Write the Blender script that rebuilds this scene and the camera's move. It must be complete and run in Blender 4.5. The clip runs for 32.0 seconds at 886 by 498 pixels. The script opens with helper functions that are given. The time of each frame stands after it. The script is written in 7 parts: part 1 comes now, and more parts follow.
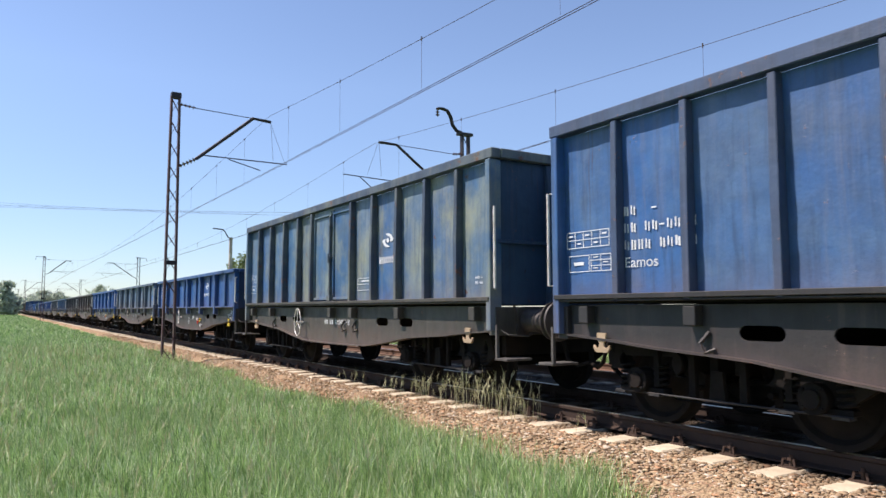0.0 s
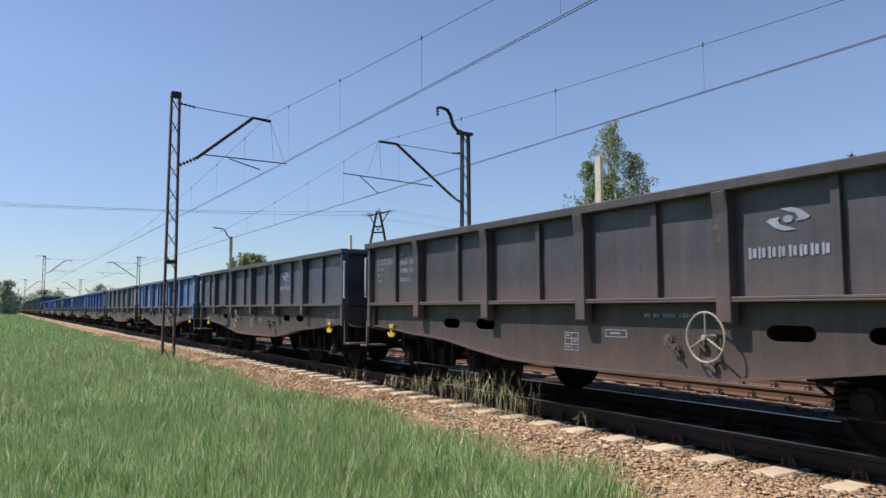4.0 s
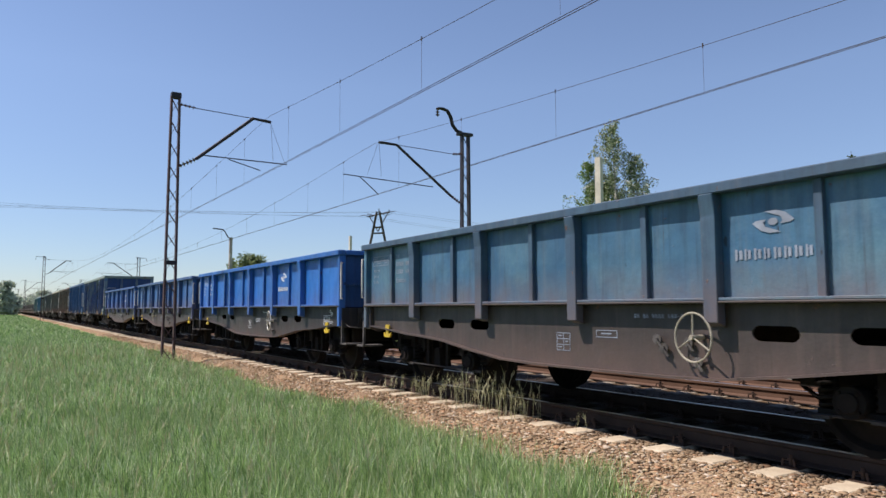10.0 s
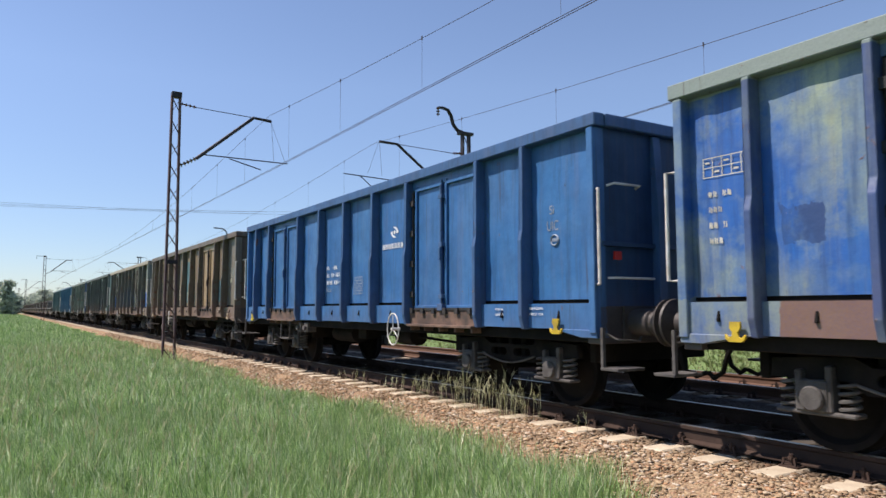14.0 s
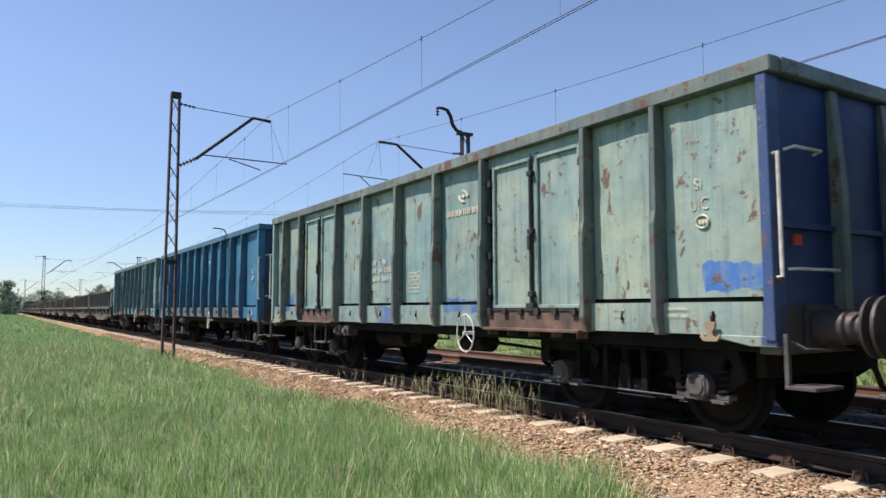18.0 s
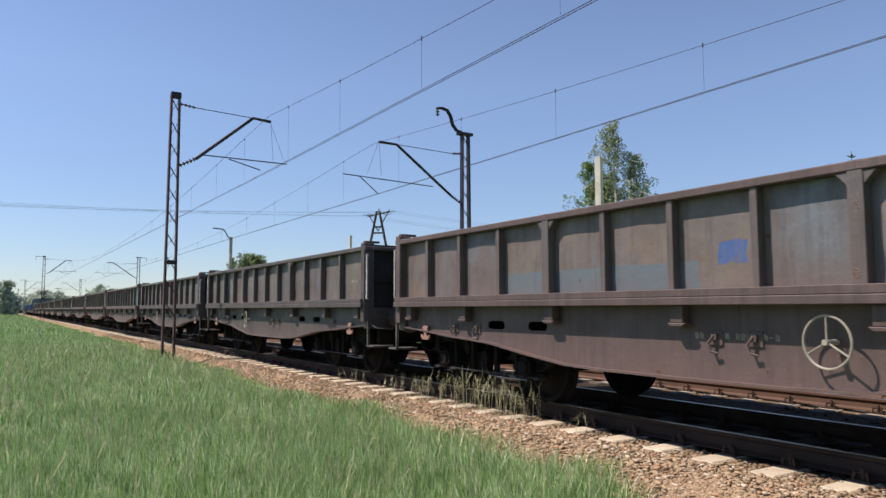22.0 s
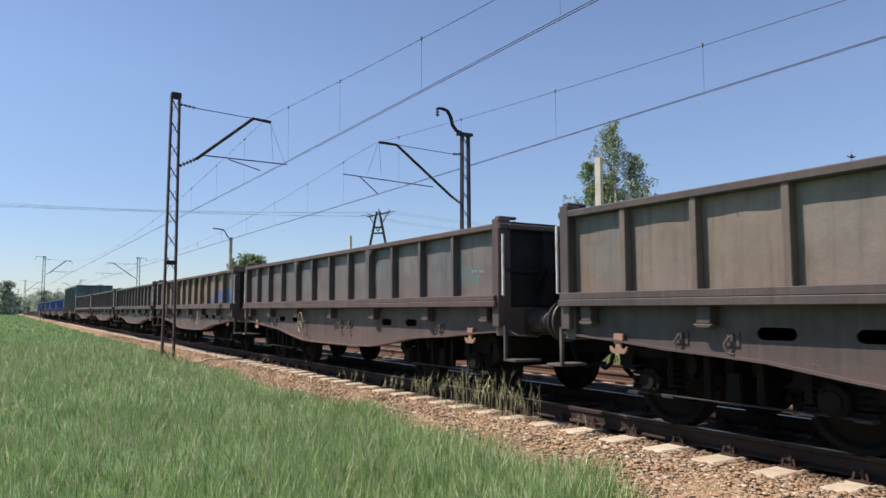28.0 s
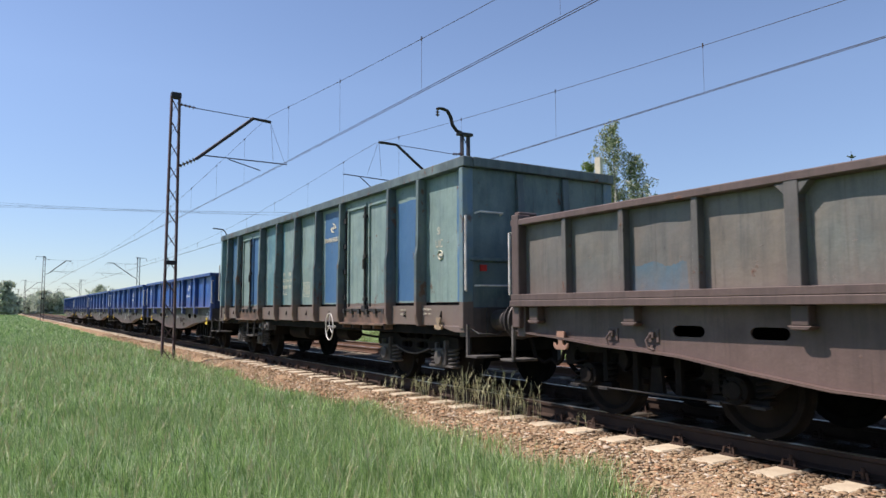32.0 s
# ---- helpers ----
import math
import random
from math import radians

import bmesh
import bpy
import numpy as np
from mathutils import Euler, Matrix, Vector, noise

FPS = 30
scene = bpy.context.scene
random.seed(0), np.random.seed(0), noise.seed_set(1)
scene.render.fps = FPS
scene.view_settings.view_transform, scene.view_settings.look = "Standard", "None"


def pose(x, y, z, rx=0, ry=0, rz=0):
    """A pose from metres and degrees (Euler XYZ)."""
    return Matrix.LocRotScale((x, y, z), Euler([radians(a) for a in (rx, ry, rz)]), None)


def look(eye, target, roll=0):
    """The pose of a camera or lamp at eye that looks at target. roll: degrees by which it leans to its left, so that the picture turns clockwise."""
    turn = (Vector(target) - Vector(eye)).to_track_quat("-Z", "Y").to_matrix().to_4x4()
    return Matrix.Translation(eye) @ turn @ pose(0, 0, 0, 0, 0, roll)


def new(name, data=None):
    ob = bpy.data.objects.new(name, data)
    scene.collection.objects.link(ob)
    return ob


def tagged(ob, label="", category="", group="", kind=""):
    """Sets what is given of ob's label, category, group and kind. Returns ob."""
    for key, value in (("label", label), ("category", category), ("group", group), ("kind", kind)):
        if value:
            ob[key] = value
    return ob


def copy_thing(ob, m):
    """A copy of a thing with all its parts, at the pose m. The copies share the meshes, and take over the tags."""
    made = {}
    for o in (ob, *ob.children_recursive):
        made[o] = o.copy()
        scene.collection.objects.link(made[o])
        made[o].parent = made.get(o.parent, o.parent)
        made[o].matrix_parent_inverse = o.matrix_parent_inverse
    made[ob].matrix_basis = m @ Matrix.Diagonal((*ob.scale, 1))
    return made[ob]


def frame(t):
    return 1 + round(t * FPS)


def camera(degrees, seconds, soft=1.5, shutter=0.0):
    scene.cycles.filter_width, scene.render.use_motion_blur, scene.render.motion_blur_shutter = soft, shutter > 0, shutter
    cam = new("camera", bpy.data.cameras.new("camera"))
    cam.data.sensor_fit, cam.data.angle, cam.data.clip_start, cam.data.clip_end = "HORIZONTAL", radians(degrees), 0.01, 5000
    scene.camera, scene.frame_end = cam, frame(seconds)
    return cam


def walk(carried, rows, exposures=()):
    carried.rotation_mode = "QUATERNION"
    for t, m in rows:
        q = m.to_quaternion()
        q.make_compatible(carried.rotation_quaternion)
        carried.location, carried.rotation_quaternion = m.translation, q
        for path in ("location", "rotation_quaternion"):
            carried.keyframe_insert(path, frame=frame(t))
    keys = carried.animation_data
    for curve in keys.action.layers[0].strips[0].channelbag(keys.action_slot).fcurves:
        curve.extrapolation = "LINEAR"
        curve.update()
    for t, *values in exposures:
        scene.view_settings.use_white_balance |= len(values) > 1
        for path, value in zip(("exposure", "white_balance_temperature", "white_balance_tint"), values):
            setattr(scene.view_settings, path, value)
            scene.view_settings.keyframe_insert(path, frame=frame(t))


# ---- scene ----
# one camera on the embankment, tripod-like with the slightest sway
FOV = 64.19
EYE = (0.0, 0.0, 1.215)
cam = camera(FOV, 32.0, soft=1.5, shutter=0.03)


def aim(yaw, pitch):
    c = math.cos(pitch)
    return look(EYE, (EYE[0] + math.sin(yaw) * c, EYE[1] + math.cos(yaw) * c, EYE[2] + math.sin(pitch)), -0.121)


SWAY = [(0, 0, 0), (1.2, 0, 0), (2.0, 0, -1.5), (3.5, 0, -2), (5.5, 1.5, -3), (6.5, 1.5, -2.5), (7.3, 0.3, -1), (8, 0, 0),
        (11.3, 0, 0), (12, 0, -1.5), (13.5, 1.5, -2), (14.5, 1.5, -2), (16.5, 0, -2), (19, 0, -1), (22, 0, -1), (23, 0, 0), (32, 0, 0)]
EXPOSURES = [(0, 0.50), (1.0, 0.24), (2, 0.13), (10, 0.13), (11, 0.09), (12.5, 0.12), (13.3, 0.32), (14.2, 0.28), (16.5, 0.45), (17.1, 0.45), (18, 0.33), (19, 0.36), (20, 0.33), (21, 0.18), (30.5, 0.16), (32, 0.26)]
walk(cam, [(t, aim(0.5572 - 0.6 * a / 1250, 0.08483 + 0.6 * b / 1250)) for t, a, b in SWAY], exposures=[(t, e + 0.12, 6750, 19) for t, e in EXPOSURES])

# ---- light ----
SUN_WAY = Vector((-1.0, 0.62, 1.72)).normalized()      # towards the sun
elevation = math.asin(SUN_WAY.z)
azimuth = math.atan2(SUN_WAY.x, SUN_WAY.y)           # clockwise from +y
world = bpy.data.worlds.new("sky")
scene.world = world
world.use_nodes = True
wn = world.node_tree
sky = wn.nodes.new("ShaderNodeTexSky")
sky.sky_type = "NISHITA"
sky.sun_disc = False
sky.sun_elevation = elevation
sky.sun_rotation = azimuth % (2 * math.pi)
sky.air_density, sky.dust_density, sky.ozone_density = 0.95, 0.08, 3.2
back = wn.nodes["Background"]
back.inputs["Strength"].default_value = 0.124
# summer haze: the sky deepens a little towards the horizon all round
place = wn.nodes.new("ShaderNodeTexCoord")
height = wn.nodes.new("ShaderNodeSeparateXYZ")
wn.links.new(place.outputs["Generated"], height.inputs[0])
low = wn.nodes.new("ShaderNodeMapRange")
low.inputs["From Min"].default_value, low.inputs["From Max"].default_value = 0.0, 0.30
wn.links.new(height.outputs["Z"], low.inputs["Value"])
haze = wn.nodes.new("ShaderNodeMix")
haze.data_type = "RGBA"
haze.inputs[6].default_value, haze.inputs[7].default_value = (0.58, 0.66, 0.755, 1), (1, 1, 1, 1)
wn.links.new(low.outputs["Result"], haze.inputs[0])
tone = wn.nodes.new("ShaderNodeMix")
tone.data_type, tone.blend_type = "RGBA", "MULTIPLY"
tone.inputs[0].default_value = 1.0
wn.links.new(sky.outputs["Color"], tone.inputs[6])
wn.links.new(haze.outputs[2], tone.inputs[7])
wn.links.new(tone.outputs[2], back.inputs["Color"])
sun = new("sun", bpy.data.lights.new("sun", "SUN"))
sun.data.energy, sun.data.angle, sun.data.color = 5.0, radians(0.53), (1.0, 0.95, 0.87)
sun.matrix_world = look((0, 0, 60), Vector((0, 0, 60)) - SUN_WAY)


# ---- materials ----
def shader(name):
    m = bpy.data.materials.new(name)
    m.use_nodes = True
    nt = m.node_tree
    return m, nt, nt.nodes["Principled BSDF"]


def node(nt, kind, links=(), **values):
    n = nt.nodes.new(kind)
    for k, v in values.items():
        if k == "op":
            n.operation = v
        elif k == "blend":
            n.data_type, n.blend_type = "RGBA", v
        else:
            n.inputs[k.replace("_", " ")].default_value = v
    for out, key in links:
        nt.links.new(out, n.inputs[key])
    return n


def coords(nt, seed=0.0, scale=(1, 1, 1)):
    tc = nt.nodes.new("ShaderNodeTexCoord")
    mp = node(nt, "ShaderNodeMapping", [(tc.outputs["Object"], "Vector")], Location=(seed * 3.7, seed * 7.3, seed * 1.9), Scale=scale)
    return mp.outputs["Vector"]


def noise_out(nt, vec, scale, detail=4.0, rough=0.55):
    return node(nt, "ShaderNodeTexNoise", [(vec, "Vector")], Scale=scale, Detail=detail, Roughness=rough).outputs["Fac"]


def ramp(nt, fac, lo, hi, a=0.0, b=1.0):
    return node(nt, "ShaderNodeMapRange", [(fac, "Value")], From_Min=lo, From_Max=hi, To_Min=a, To_Max=b).outputs["Result"]


def maths(nt, op, a, b=0.0):
    n = nt.nodes.new("ShaderNodeMath")
    n.operation = op
    for i, v in enumerate((a, b)):
        if isinstance(v, (int, float)):
            n.inputs[i].default_value = v
        else:
            nt.links.new(v, n.inputs[i])
    return n.outputs[0]


def mix(nt, fac, a, b, how="MIX"):
    n = nt.nodes.new("ShaderNodeMix")
    n.data_type, n.blend_type = "RGBA", how
    for key, v in ((0, fac), (6, a), (7, b)):
        if isinstance(v, (int, float)):
            n.inputs[key].default_value = v
        elif isinstance(v, tuple):
            n.inputs[key].default_value = (*v[:3], 1)
        else:
            nt.links.new(v, n.inputs[key])
    return n.outputs[2]


def bump(nt, bsdf, height, strength, distance=0.01):
    b = node(nt, "ShaderNodeBump", [(height, "Height")], Strength=strength, Distance=distance)
    nt.links.new(b.outputs["Normal"], bsdf.inputs["Normal"])


def plain(name, col, rough=0.6, metal=0.0, vary=0.25, scale=8.0, relief=0.15, dust=None, dust_amount=0.4, gloss=0.5):
    m, nt, bs = shader(name)
    v = coords(nt)
    big, fine = noise_out(nt, v, scale * 0.2), noise_out(nt, v, scale * 5, 6)
    c = mix(nt, ramp(nt, big, 0.3, 0.7), tuple(x * (1 - vary) for x in col), tuple(min(1, x * (1 + vary)) for x in col))
    c = mix(nt, ramp(nt, fine, 0.3, 0.75, 0, vary), c, tuple(x * 0.5 for x in col))
    if dust:
        c = mix(nt, ramp(nt, noise_out(nt, v, scale * 0.6, 6), 0.42, 0.68, 0, dust_amount), c, dust)
    nt.links.new(c, bs.inputs["Base Color"])
    bs.inputs["Roughness"].default_value, bs.inputs["Metallic"].default_value = rough, metal
    bs.inputs["Specular IOR Level"].default_value = gloss
    bump(nt, bs, fine, relief)
    return m


RISE = 0.8966        # the wagon bodies are drawn on a taller height scale and lowered to true height
RUST = (0.125, 0.05, 0.024)
DUST = (0.20, 0.125, 0.10)


def paint(name, base, fade, faded=0.3, rusty=0.1, dust=0.4, seed=1.0, z0=1.45, patches=(), rough=0.5, pitch=1.0, tints=(), bold=False):
    """Weathered wagon paint: bleached areas, rain streaks, rust specks, dust along the foot of the side, overpainted patches."""
    m, nt, bs = shader(name)
    v = coords(nt, seed)
    big = noise_out(nt, v, 0.75, 5, 0.6)
    c = mix(nt, ramp(nt, big, 0.66 - 0.45 * faded, 0.80 - 0.35 * faded, 0, min(1, 0.35 + faded)), base, fade)
    mid = noise_out(nt, v, 2.6, 6, 0.6)
    tc = nt.nodes.new("ShaderNodeTexCoord")
    xyz = node(nt, "ShaderNodeSeparateXYZ", [(tc.outputs["Object"], "Vector")])
    up = maths(nt, "DIVIDE", xyz.outputs["Z"], RISE)
    sheet = maths(nt, "FLOOR", maths(nt, "DIVIDE", xyz.outputs["Y"], pitch))
    for k, col in enumerate(tints):
        wn1 = nt.nodes.new("ShaderNodeTexWhiteNoise")
        wn1.noise_dimensions = "1D"
        nt.links.new(maths(nt, "ADD", sheet, seed * 13.1 + k * 7.7), wn1.inputs["W"])
        soft = ramp(nt, noise_out(nt, coords(nt, seed + 11 + k), 1.1, 6, 0.65), 0.22 if bold else 0.35, 0.42 if bold else 0.62)
        c = mix(nt, maths(nt, "MULTIPLY", ramp(nt, wn1.outputs["Value"], 0.50 if bold else 0.35, 0.60 if bold else 1.0, 0, 0.85 if bold else 0.75), soft), c, col)
    c = mix(nt, ramp(nt, mid, 0.42, 0.72, 0, 0.5), c, tuple(x * 0.5 for x in base))
    blot = noise_out(nt, coords(nt, seed + 5), 1.5, 8, 0.7)
    c = mix(nt, ramp(nt, blot, 0.52, 0.70, 0, 0.25 + 0.5 * faded), c, fade)
    streak = noise_out(nt, coords(nt, seed + 3, (7, 7, 0.4)), 1.0, 6, 0.7)
    grime = noise_out(nt, coords(nt, seed + 6, (11, 11, 0.8)), 1.0, 6, 0.7)
    c = mix(nt, ramp(nt, grime, 0.50, 0.72, 0, 0.7), c, tuple(0.35 * x + 0.008 for x in base))
    c = mix(nt, ramp(nt, streak, 0.52, 0.78, 0, 0.5), c, tuple(min(1, 0.55 * a + 0.45 * b) for a, b in zip(fade, DUST)))
    rag = noise_out(nt, coords(nt, seed + 17), 3.4, 8, 0.62)
    wob = maths(nt, "MULTIPLY", maths(nt, "SUBTRACT", rag, 0.5), 0.30)
    thin = ramp(nt, noise_out(nt, coords(nt, seed + 19, (2, 2, 1)), 2.2, 7, 0.65), 0.36, 0.58, 0.25, 0.95)
    for y0, y1, za, zb, col in patches:
        loose = 0.22 if (zb - za) * (y1 - y0) > 0.85 else 1.0
        yy = maths(nt, "ADD", xyz.outputs["Y"], maths(nt, "MULTIPLY", wob, 0.7 * loose))
        zz = maths(nt, "ADD", up, maths(nt, "MULTIPLY", wob, loose))
        f = maths(nt, "MULTIPLY", maths(nt, "MULTIPLY", maths(nt, "GREATER_THAN", yy, y0), maths(nt, "LESS_THAN", yy, y1)),
                  maths(nt, "MULTIPLY", maths(nt, "GREATER_THAN", zz, za), maths(nt, "LESS_THAN", zz, zb)))
        c = mix(nt, maths(nt, "MULTIPLY", f, 0.93 if (zb - za) * (y1 - y0) > 0.85 else thin), c, col)
    dusty = maths(nt, "MULTIPLY", ramp(nt, up, z0 + 0.42, z0, 0, 1), ramp(nt, mid, 0.25, 0.7, 0.25, 1.0))
    c = mix(nt, maths(nt, "MULTIPLY", dusty, dust), c, DUST)
    specks = noise_out(nt, v, 5.5, 9, 0.68)
    scabs = noise_out(nt, coords(nt, seed + 9, (1.6, 1.6, 1.0)), 1.8, 9, 0.66)
    rust = maths(nt, "MAXIMUM", ramp(nt, specks, 0.69 - 0.12 * rusty, 0.73 - 0.12 * rusty, 0, 0.85), ramp(nt, scabs, 0.73 - 0.16 * rusty, 0.755 - 0.16 * rusty, 0, 0.9))
    c = mix(nt, rust, c, RUST)
    marks = noise_out(nt, coords(nt, seed + 23, (3, 3, 1.2)), 4.0, 3, 0.5)
    c = mix(nt, ramp(nt, marks, 0.73, 0.76, 0, 0.75), c, (0.02, 0.018, 0.016))
    runs = noise_out(nt, coords(nt, seed + 29, (26, 26, 0.55)), 1.0, 3, 0.5)
    c = mix(nt, ramp(nt, runs, 0.66, 0.74, 0, 0.55), c, (0.05, 0.034, 0.026))
    fine = noise_out(nt, v, 60, 4)
    c = mix(nt, ramp(nt, fine, 0.3, 0.8, 0, 0.3), c, tuple(x * 0.5 for x in base))
    nt.links.new(c, bs.inputs["Base Color"])
    bs.inputs["Specular IOR Level"].default_value = 0.5
    nt.links.new(ramp(nt, mid, 0.2, 0.8, rough - 0.14, rough + 0.14), bs.inputs["Roughness"])
    h = maths(nt, "ADD", maths(nt, "MULTIPLY", mid, 1.0), maths(nt, "MULTIPLY", rust, 0.3))
    bump(nt, bs, h, 0.5, 0.025)
    return m


M_PAINT = plain("wagon_paint", (0.03, 0.08, 0.3))
M_FRAME = plain("frame_paint", (0.07, 0.058, 0.055))
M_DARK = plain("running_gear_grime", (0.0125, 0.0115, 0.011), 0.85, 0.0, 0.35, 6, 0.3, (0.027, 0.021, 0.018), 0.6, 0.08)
M_GEAR = plain("door_gear_grime", (0.022, 0.024, 0.026), 0.7, 0.0, 0.3, 8, 0.25, (0.07, 0.055, 0.045), 0.5, 0.3)
M_STAKE = plain("stake_paint", (0.05, 0.06, 0.1))
# near-black end colour for ribbed wagons, with the shade of the end painted in
M_ENDSHADE = plain("shade_dark_end_coat", (0.021, 0.020, 0.019), 0.8, 0.0, 0.4, 4, 0.3, (0.042, 0.032, 0.027), 0.5, 0.2)
M_PALE = plain("weathered_lettering", (0.24, 0.28, 0.34), 0.7, 0.0, 0.3, 20, 0.05)
M_STEELGREY = plain("axle_box_dust_grey", (0.10, 0.092, 0.084), 0.8, 0.0, 0.45, 12, 0.4, (0.035, 0.03, 0.027), 0.8)
M_WHITE = plain("white_lettering", (0.60, 0.62, 0.64), 0.6, 0.0, 0.12, 20, 0.05)
M_CREAM = plain("yellowed_lettering", (0.54, 0.51, 0.40), 0.7, 0.0, 0.3, 20, 0.05)
M_HOOKTAN = plain("hook_tan", (0.34, 0.25, 0.16), 0.6, 0.0, 0.2, 10, 0.15)
M_SILLBROWN = plain("door_sill_rust", (0.16, 0.095, 0.065), 0.8, 0.0, 0.5, 7, 0.4, (0.035, 0.03, 0.027), 0.85)
M_RAILWHITE = plain("white_enamel", (0.68, 0.66, 0.62), 0.5, 0.0, 0.15, 14, 0.1, (0.25, 0.16, 0.10), 0.5)
M_YELLOW = plain("hook_yellow", (0.58, 0.40, 0.02), 0.6, 0.0, 0.25, 10, 0.1, (0.12, 0.09, 0.04), 0.6)
M_HOOKRUST = plain("hook_rust", (0.30, 0.17, 0.12), 0.7, 0.0, 0.2, 10, 0.2)
M_BUFFER = plain("buffer_steel", (0.060, 0.050, 0.046), 0.55, 0.0, 0.45, 9, 0.25, (0.022, 0.019, 0.018), 0.8)
# placeholder for the end walls' paint, later darkened per wagon as painted shade
M_END = plain("end_paint", (0.02, 0.03, 0.06))
M_RUSTRAIL = plain("rusty_rail_side", (0.125, 0.068, 0.044), 0.8, 0.1, 0.3, 6, 0.3)
# darker copy of the rusty rail side: the train's shadow painted into the colour
M_SHADERAIL = plain("shaded_rail_side", (0.042, 0.028, 0.022), 0.85, 0.0, 0.35, 6, 0.3, (0.075, 0.046, 0.034), 0.5, 0.2)
M_RAILTOP = plain("worn_rail_head", (0.36, 0.33, 0.30), 0.35, 0.9, 0.15, 6, 0.05)
M_POLE = plain("pole_concrete", (0.46, 0.42, 0.35), 0.9, 0.0, 0.25, 5, 0.4, (0.20, 0.17, 0.14), 0.6)
M_POST = plain("post_concrete", (0.60, 0.55, 0.45), 0.9, 0.0, 0.2, 5, 0.3, (0.34, 0.30, 0.24), 0.4)
M_MAST = plain("mast_rust_paint", (0.075, 0.034, 0.034), 0.7, 0.1, 0.35, 5, 0.25, (0.07, 0.055, 0.06), 0.6)
M_MASTDARK = plain("mast_dark_steel", (0.022, 0.020, 0.026), 0.6, 0.3, 0.3, 5, 0.2)
M_WIRE = plain("copper_wire_dark", (0.07, 0.055, 0.05), 0.5, 0.6, 0.2, 4, 0.0)
M_INSUL = plain("brown_glazed_insulator", (0.06, 0.028, 0.02), 0.25, 0.0, 0.2, 20, 0.05)
M_BARK = plain("bark", (0.09, 0.07, 0.05), 0.95, 0.0, 0.3, 5, 0.6)
M_BIRCHBARK = plain("birch_bark", (0.55, 0.52, 0.47), 0.85, 0.0, 0.2, 4, 0.3, (0.05, 0.045, 0.04), 0.8)
M_WOODPOLE = plain("tarred_wood", (0.075, 0.06, 0.05), 0.9, 0.0, 0.3, 5, 0.3)
M_RED = plain("red_enamel", (0.5, 0.03, 0.02), 0.5)


def leafy(name, dark, light, rough=0.55, trans=0.25, pale=None):
    m, nt, bs = shader(name)
    geo = nt.nodes.new("ShaderNodeNewGeometry")
    c = mix(nt, geo.outputs["Random Per Island"], dark, light)
    if pale:
        r2 = maths(nt, "FRACT", maths(nt, "MULTIPLY", geo.outputs["Random Per Island"], 31.7))
        c = mix(nt, ramp(nt, r2, 0.80, 0.86), c, pale)
        tc = nt.nodes.new("ShaderNodeTexCoord")
        c = mix(nt, ramp(nt, noise_out(nt, tc.outputs["Object"], 4.5, 4), 0.42, 0.64, 0, 0.42), c, tuple(0.6 * x for x in dark))
        c = mix(nt, ramp(nt, noise_out(nt, tc.outputs["Object"], 0.55, 3), 0.44, 0.62, 0, 0.4), c, tuple(0.45 * x for x in light))
    nt.links.new(c, bs.inputs["Base Color"])
    bs.inputs["Roughness"].default_value = rough
    tr = nt.nodes.new("ShaderNodeBsdfTranslucent")
    nt.links.new(c, tr.inputs["Color"])
    ms = nt.nodes.new("ShaderNodeMixShader")
    ms.inputs[0].default_value = trans
    nt.links.new(bs.outputs[0], ms.inputs[1])
    nt.links.new(tr.outputs[0], ms.inputs[2])
    nt.links.new(ms.outputs[0], nt.nodes["Material Output"].inputs["Surface"])
    return m


M_GRASS = leafy("grass_blades", (0.062, 0.150, 0.034), (0.58, 0.81, 0.32), 0.40, 0.28, (0.93, 0.97, 0.66))
M_GRASSDRY = leafy("dry_grass_blades", (0.06, 0.10, 0.02), (0.32, 0.37, 0.13), 0.5, 0.35, (0.48, 0.46, 0.24))
M_SEED = leafy("grass_seed_heads", (0.36, 0.38, 0.18), (0.56, 0.54, 0.33), 0.7, 0.3)
M_WEED = leafy("trackside_weeds", (0.20, 0.23, 0.09), (0.66, 0.62, 0.40), 0.6, 0.3)
M_LEAF = leafy("birch_leaves", (0.075, 0.115, 0.040), (0.40, 0.46, 0.27), 0.38, 0.35)
M_LEAFLOW = leafy("shrub_leaves", (0.055, 0.105, 0.022), (0.24, 0.36, 0.10), 0.45, 0.35)
M_LEAFDARK = leafy("hedge_leaves", (0.12, 0.17, 0.07), (0.28, 0.33, 0.16), 0.5, 0.4)
# leaf colour of the far trees, paled to paint in the haze of distance
M_LEAFHAZE = leafy("haze_pale_leaves", (0.34, 0.40, 0.32), (0.50, 0.55, 0.46), 0.6, 0.5)
M_CONIFER = leafy("spruce_needles", (0.075, 0.11, 0.06), (0.19, 0.24, 0.13), 0.5, 0.25)


def ground_material():
    m, nt, bs = shader("meadow_soil")
    v = coords(nt)
    a, b, d = noise_out(nt, v, 0.05, 6), noise_out(nt, v, 1.2, 6), noise_out(nt, v, 14, 5)
    c = mix(nt, ramp(nt, a, 0.35, 0.65), (0.11, 0.19, 0.045), (0.18, 0.26, 0.075))
    c = mix(nt, ramp(nt, b, 0.35, 0.7, 0, 0.6), c, (0.09, 0.15, 0.035))
    c = mix(nt, ramp(nt, d, 0.45, 0.75, 0, 0.5), c, (0.17, 0.19, 0.07))
    nt.links.new(c, bs.inputs["Base Color"])
    bs.inputs["Roughness"].default_value = 0.9
    bump(nt, bs, d, 0.6, 0.05)
    return m


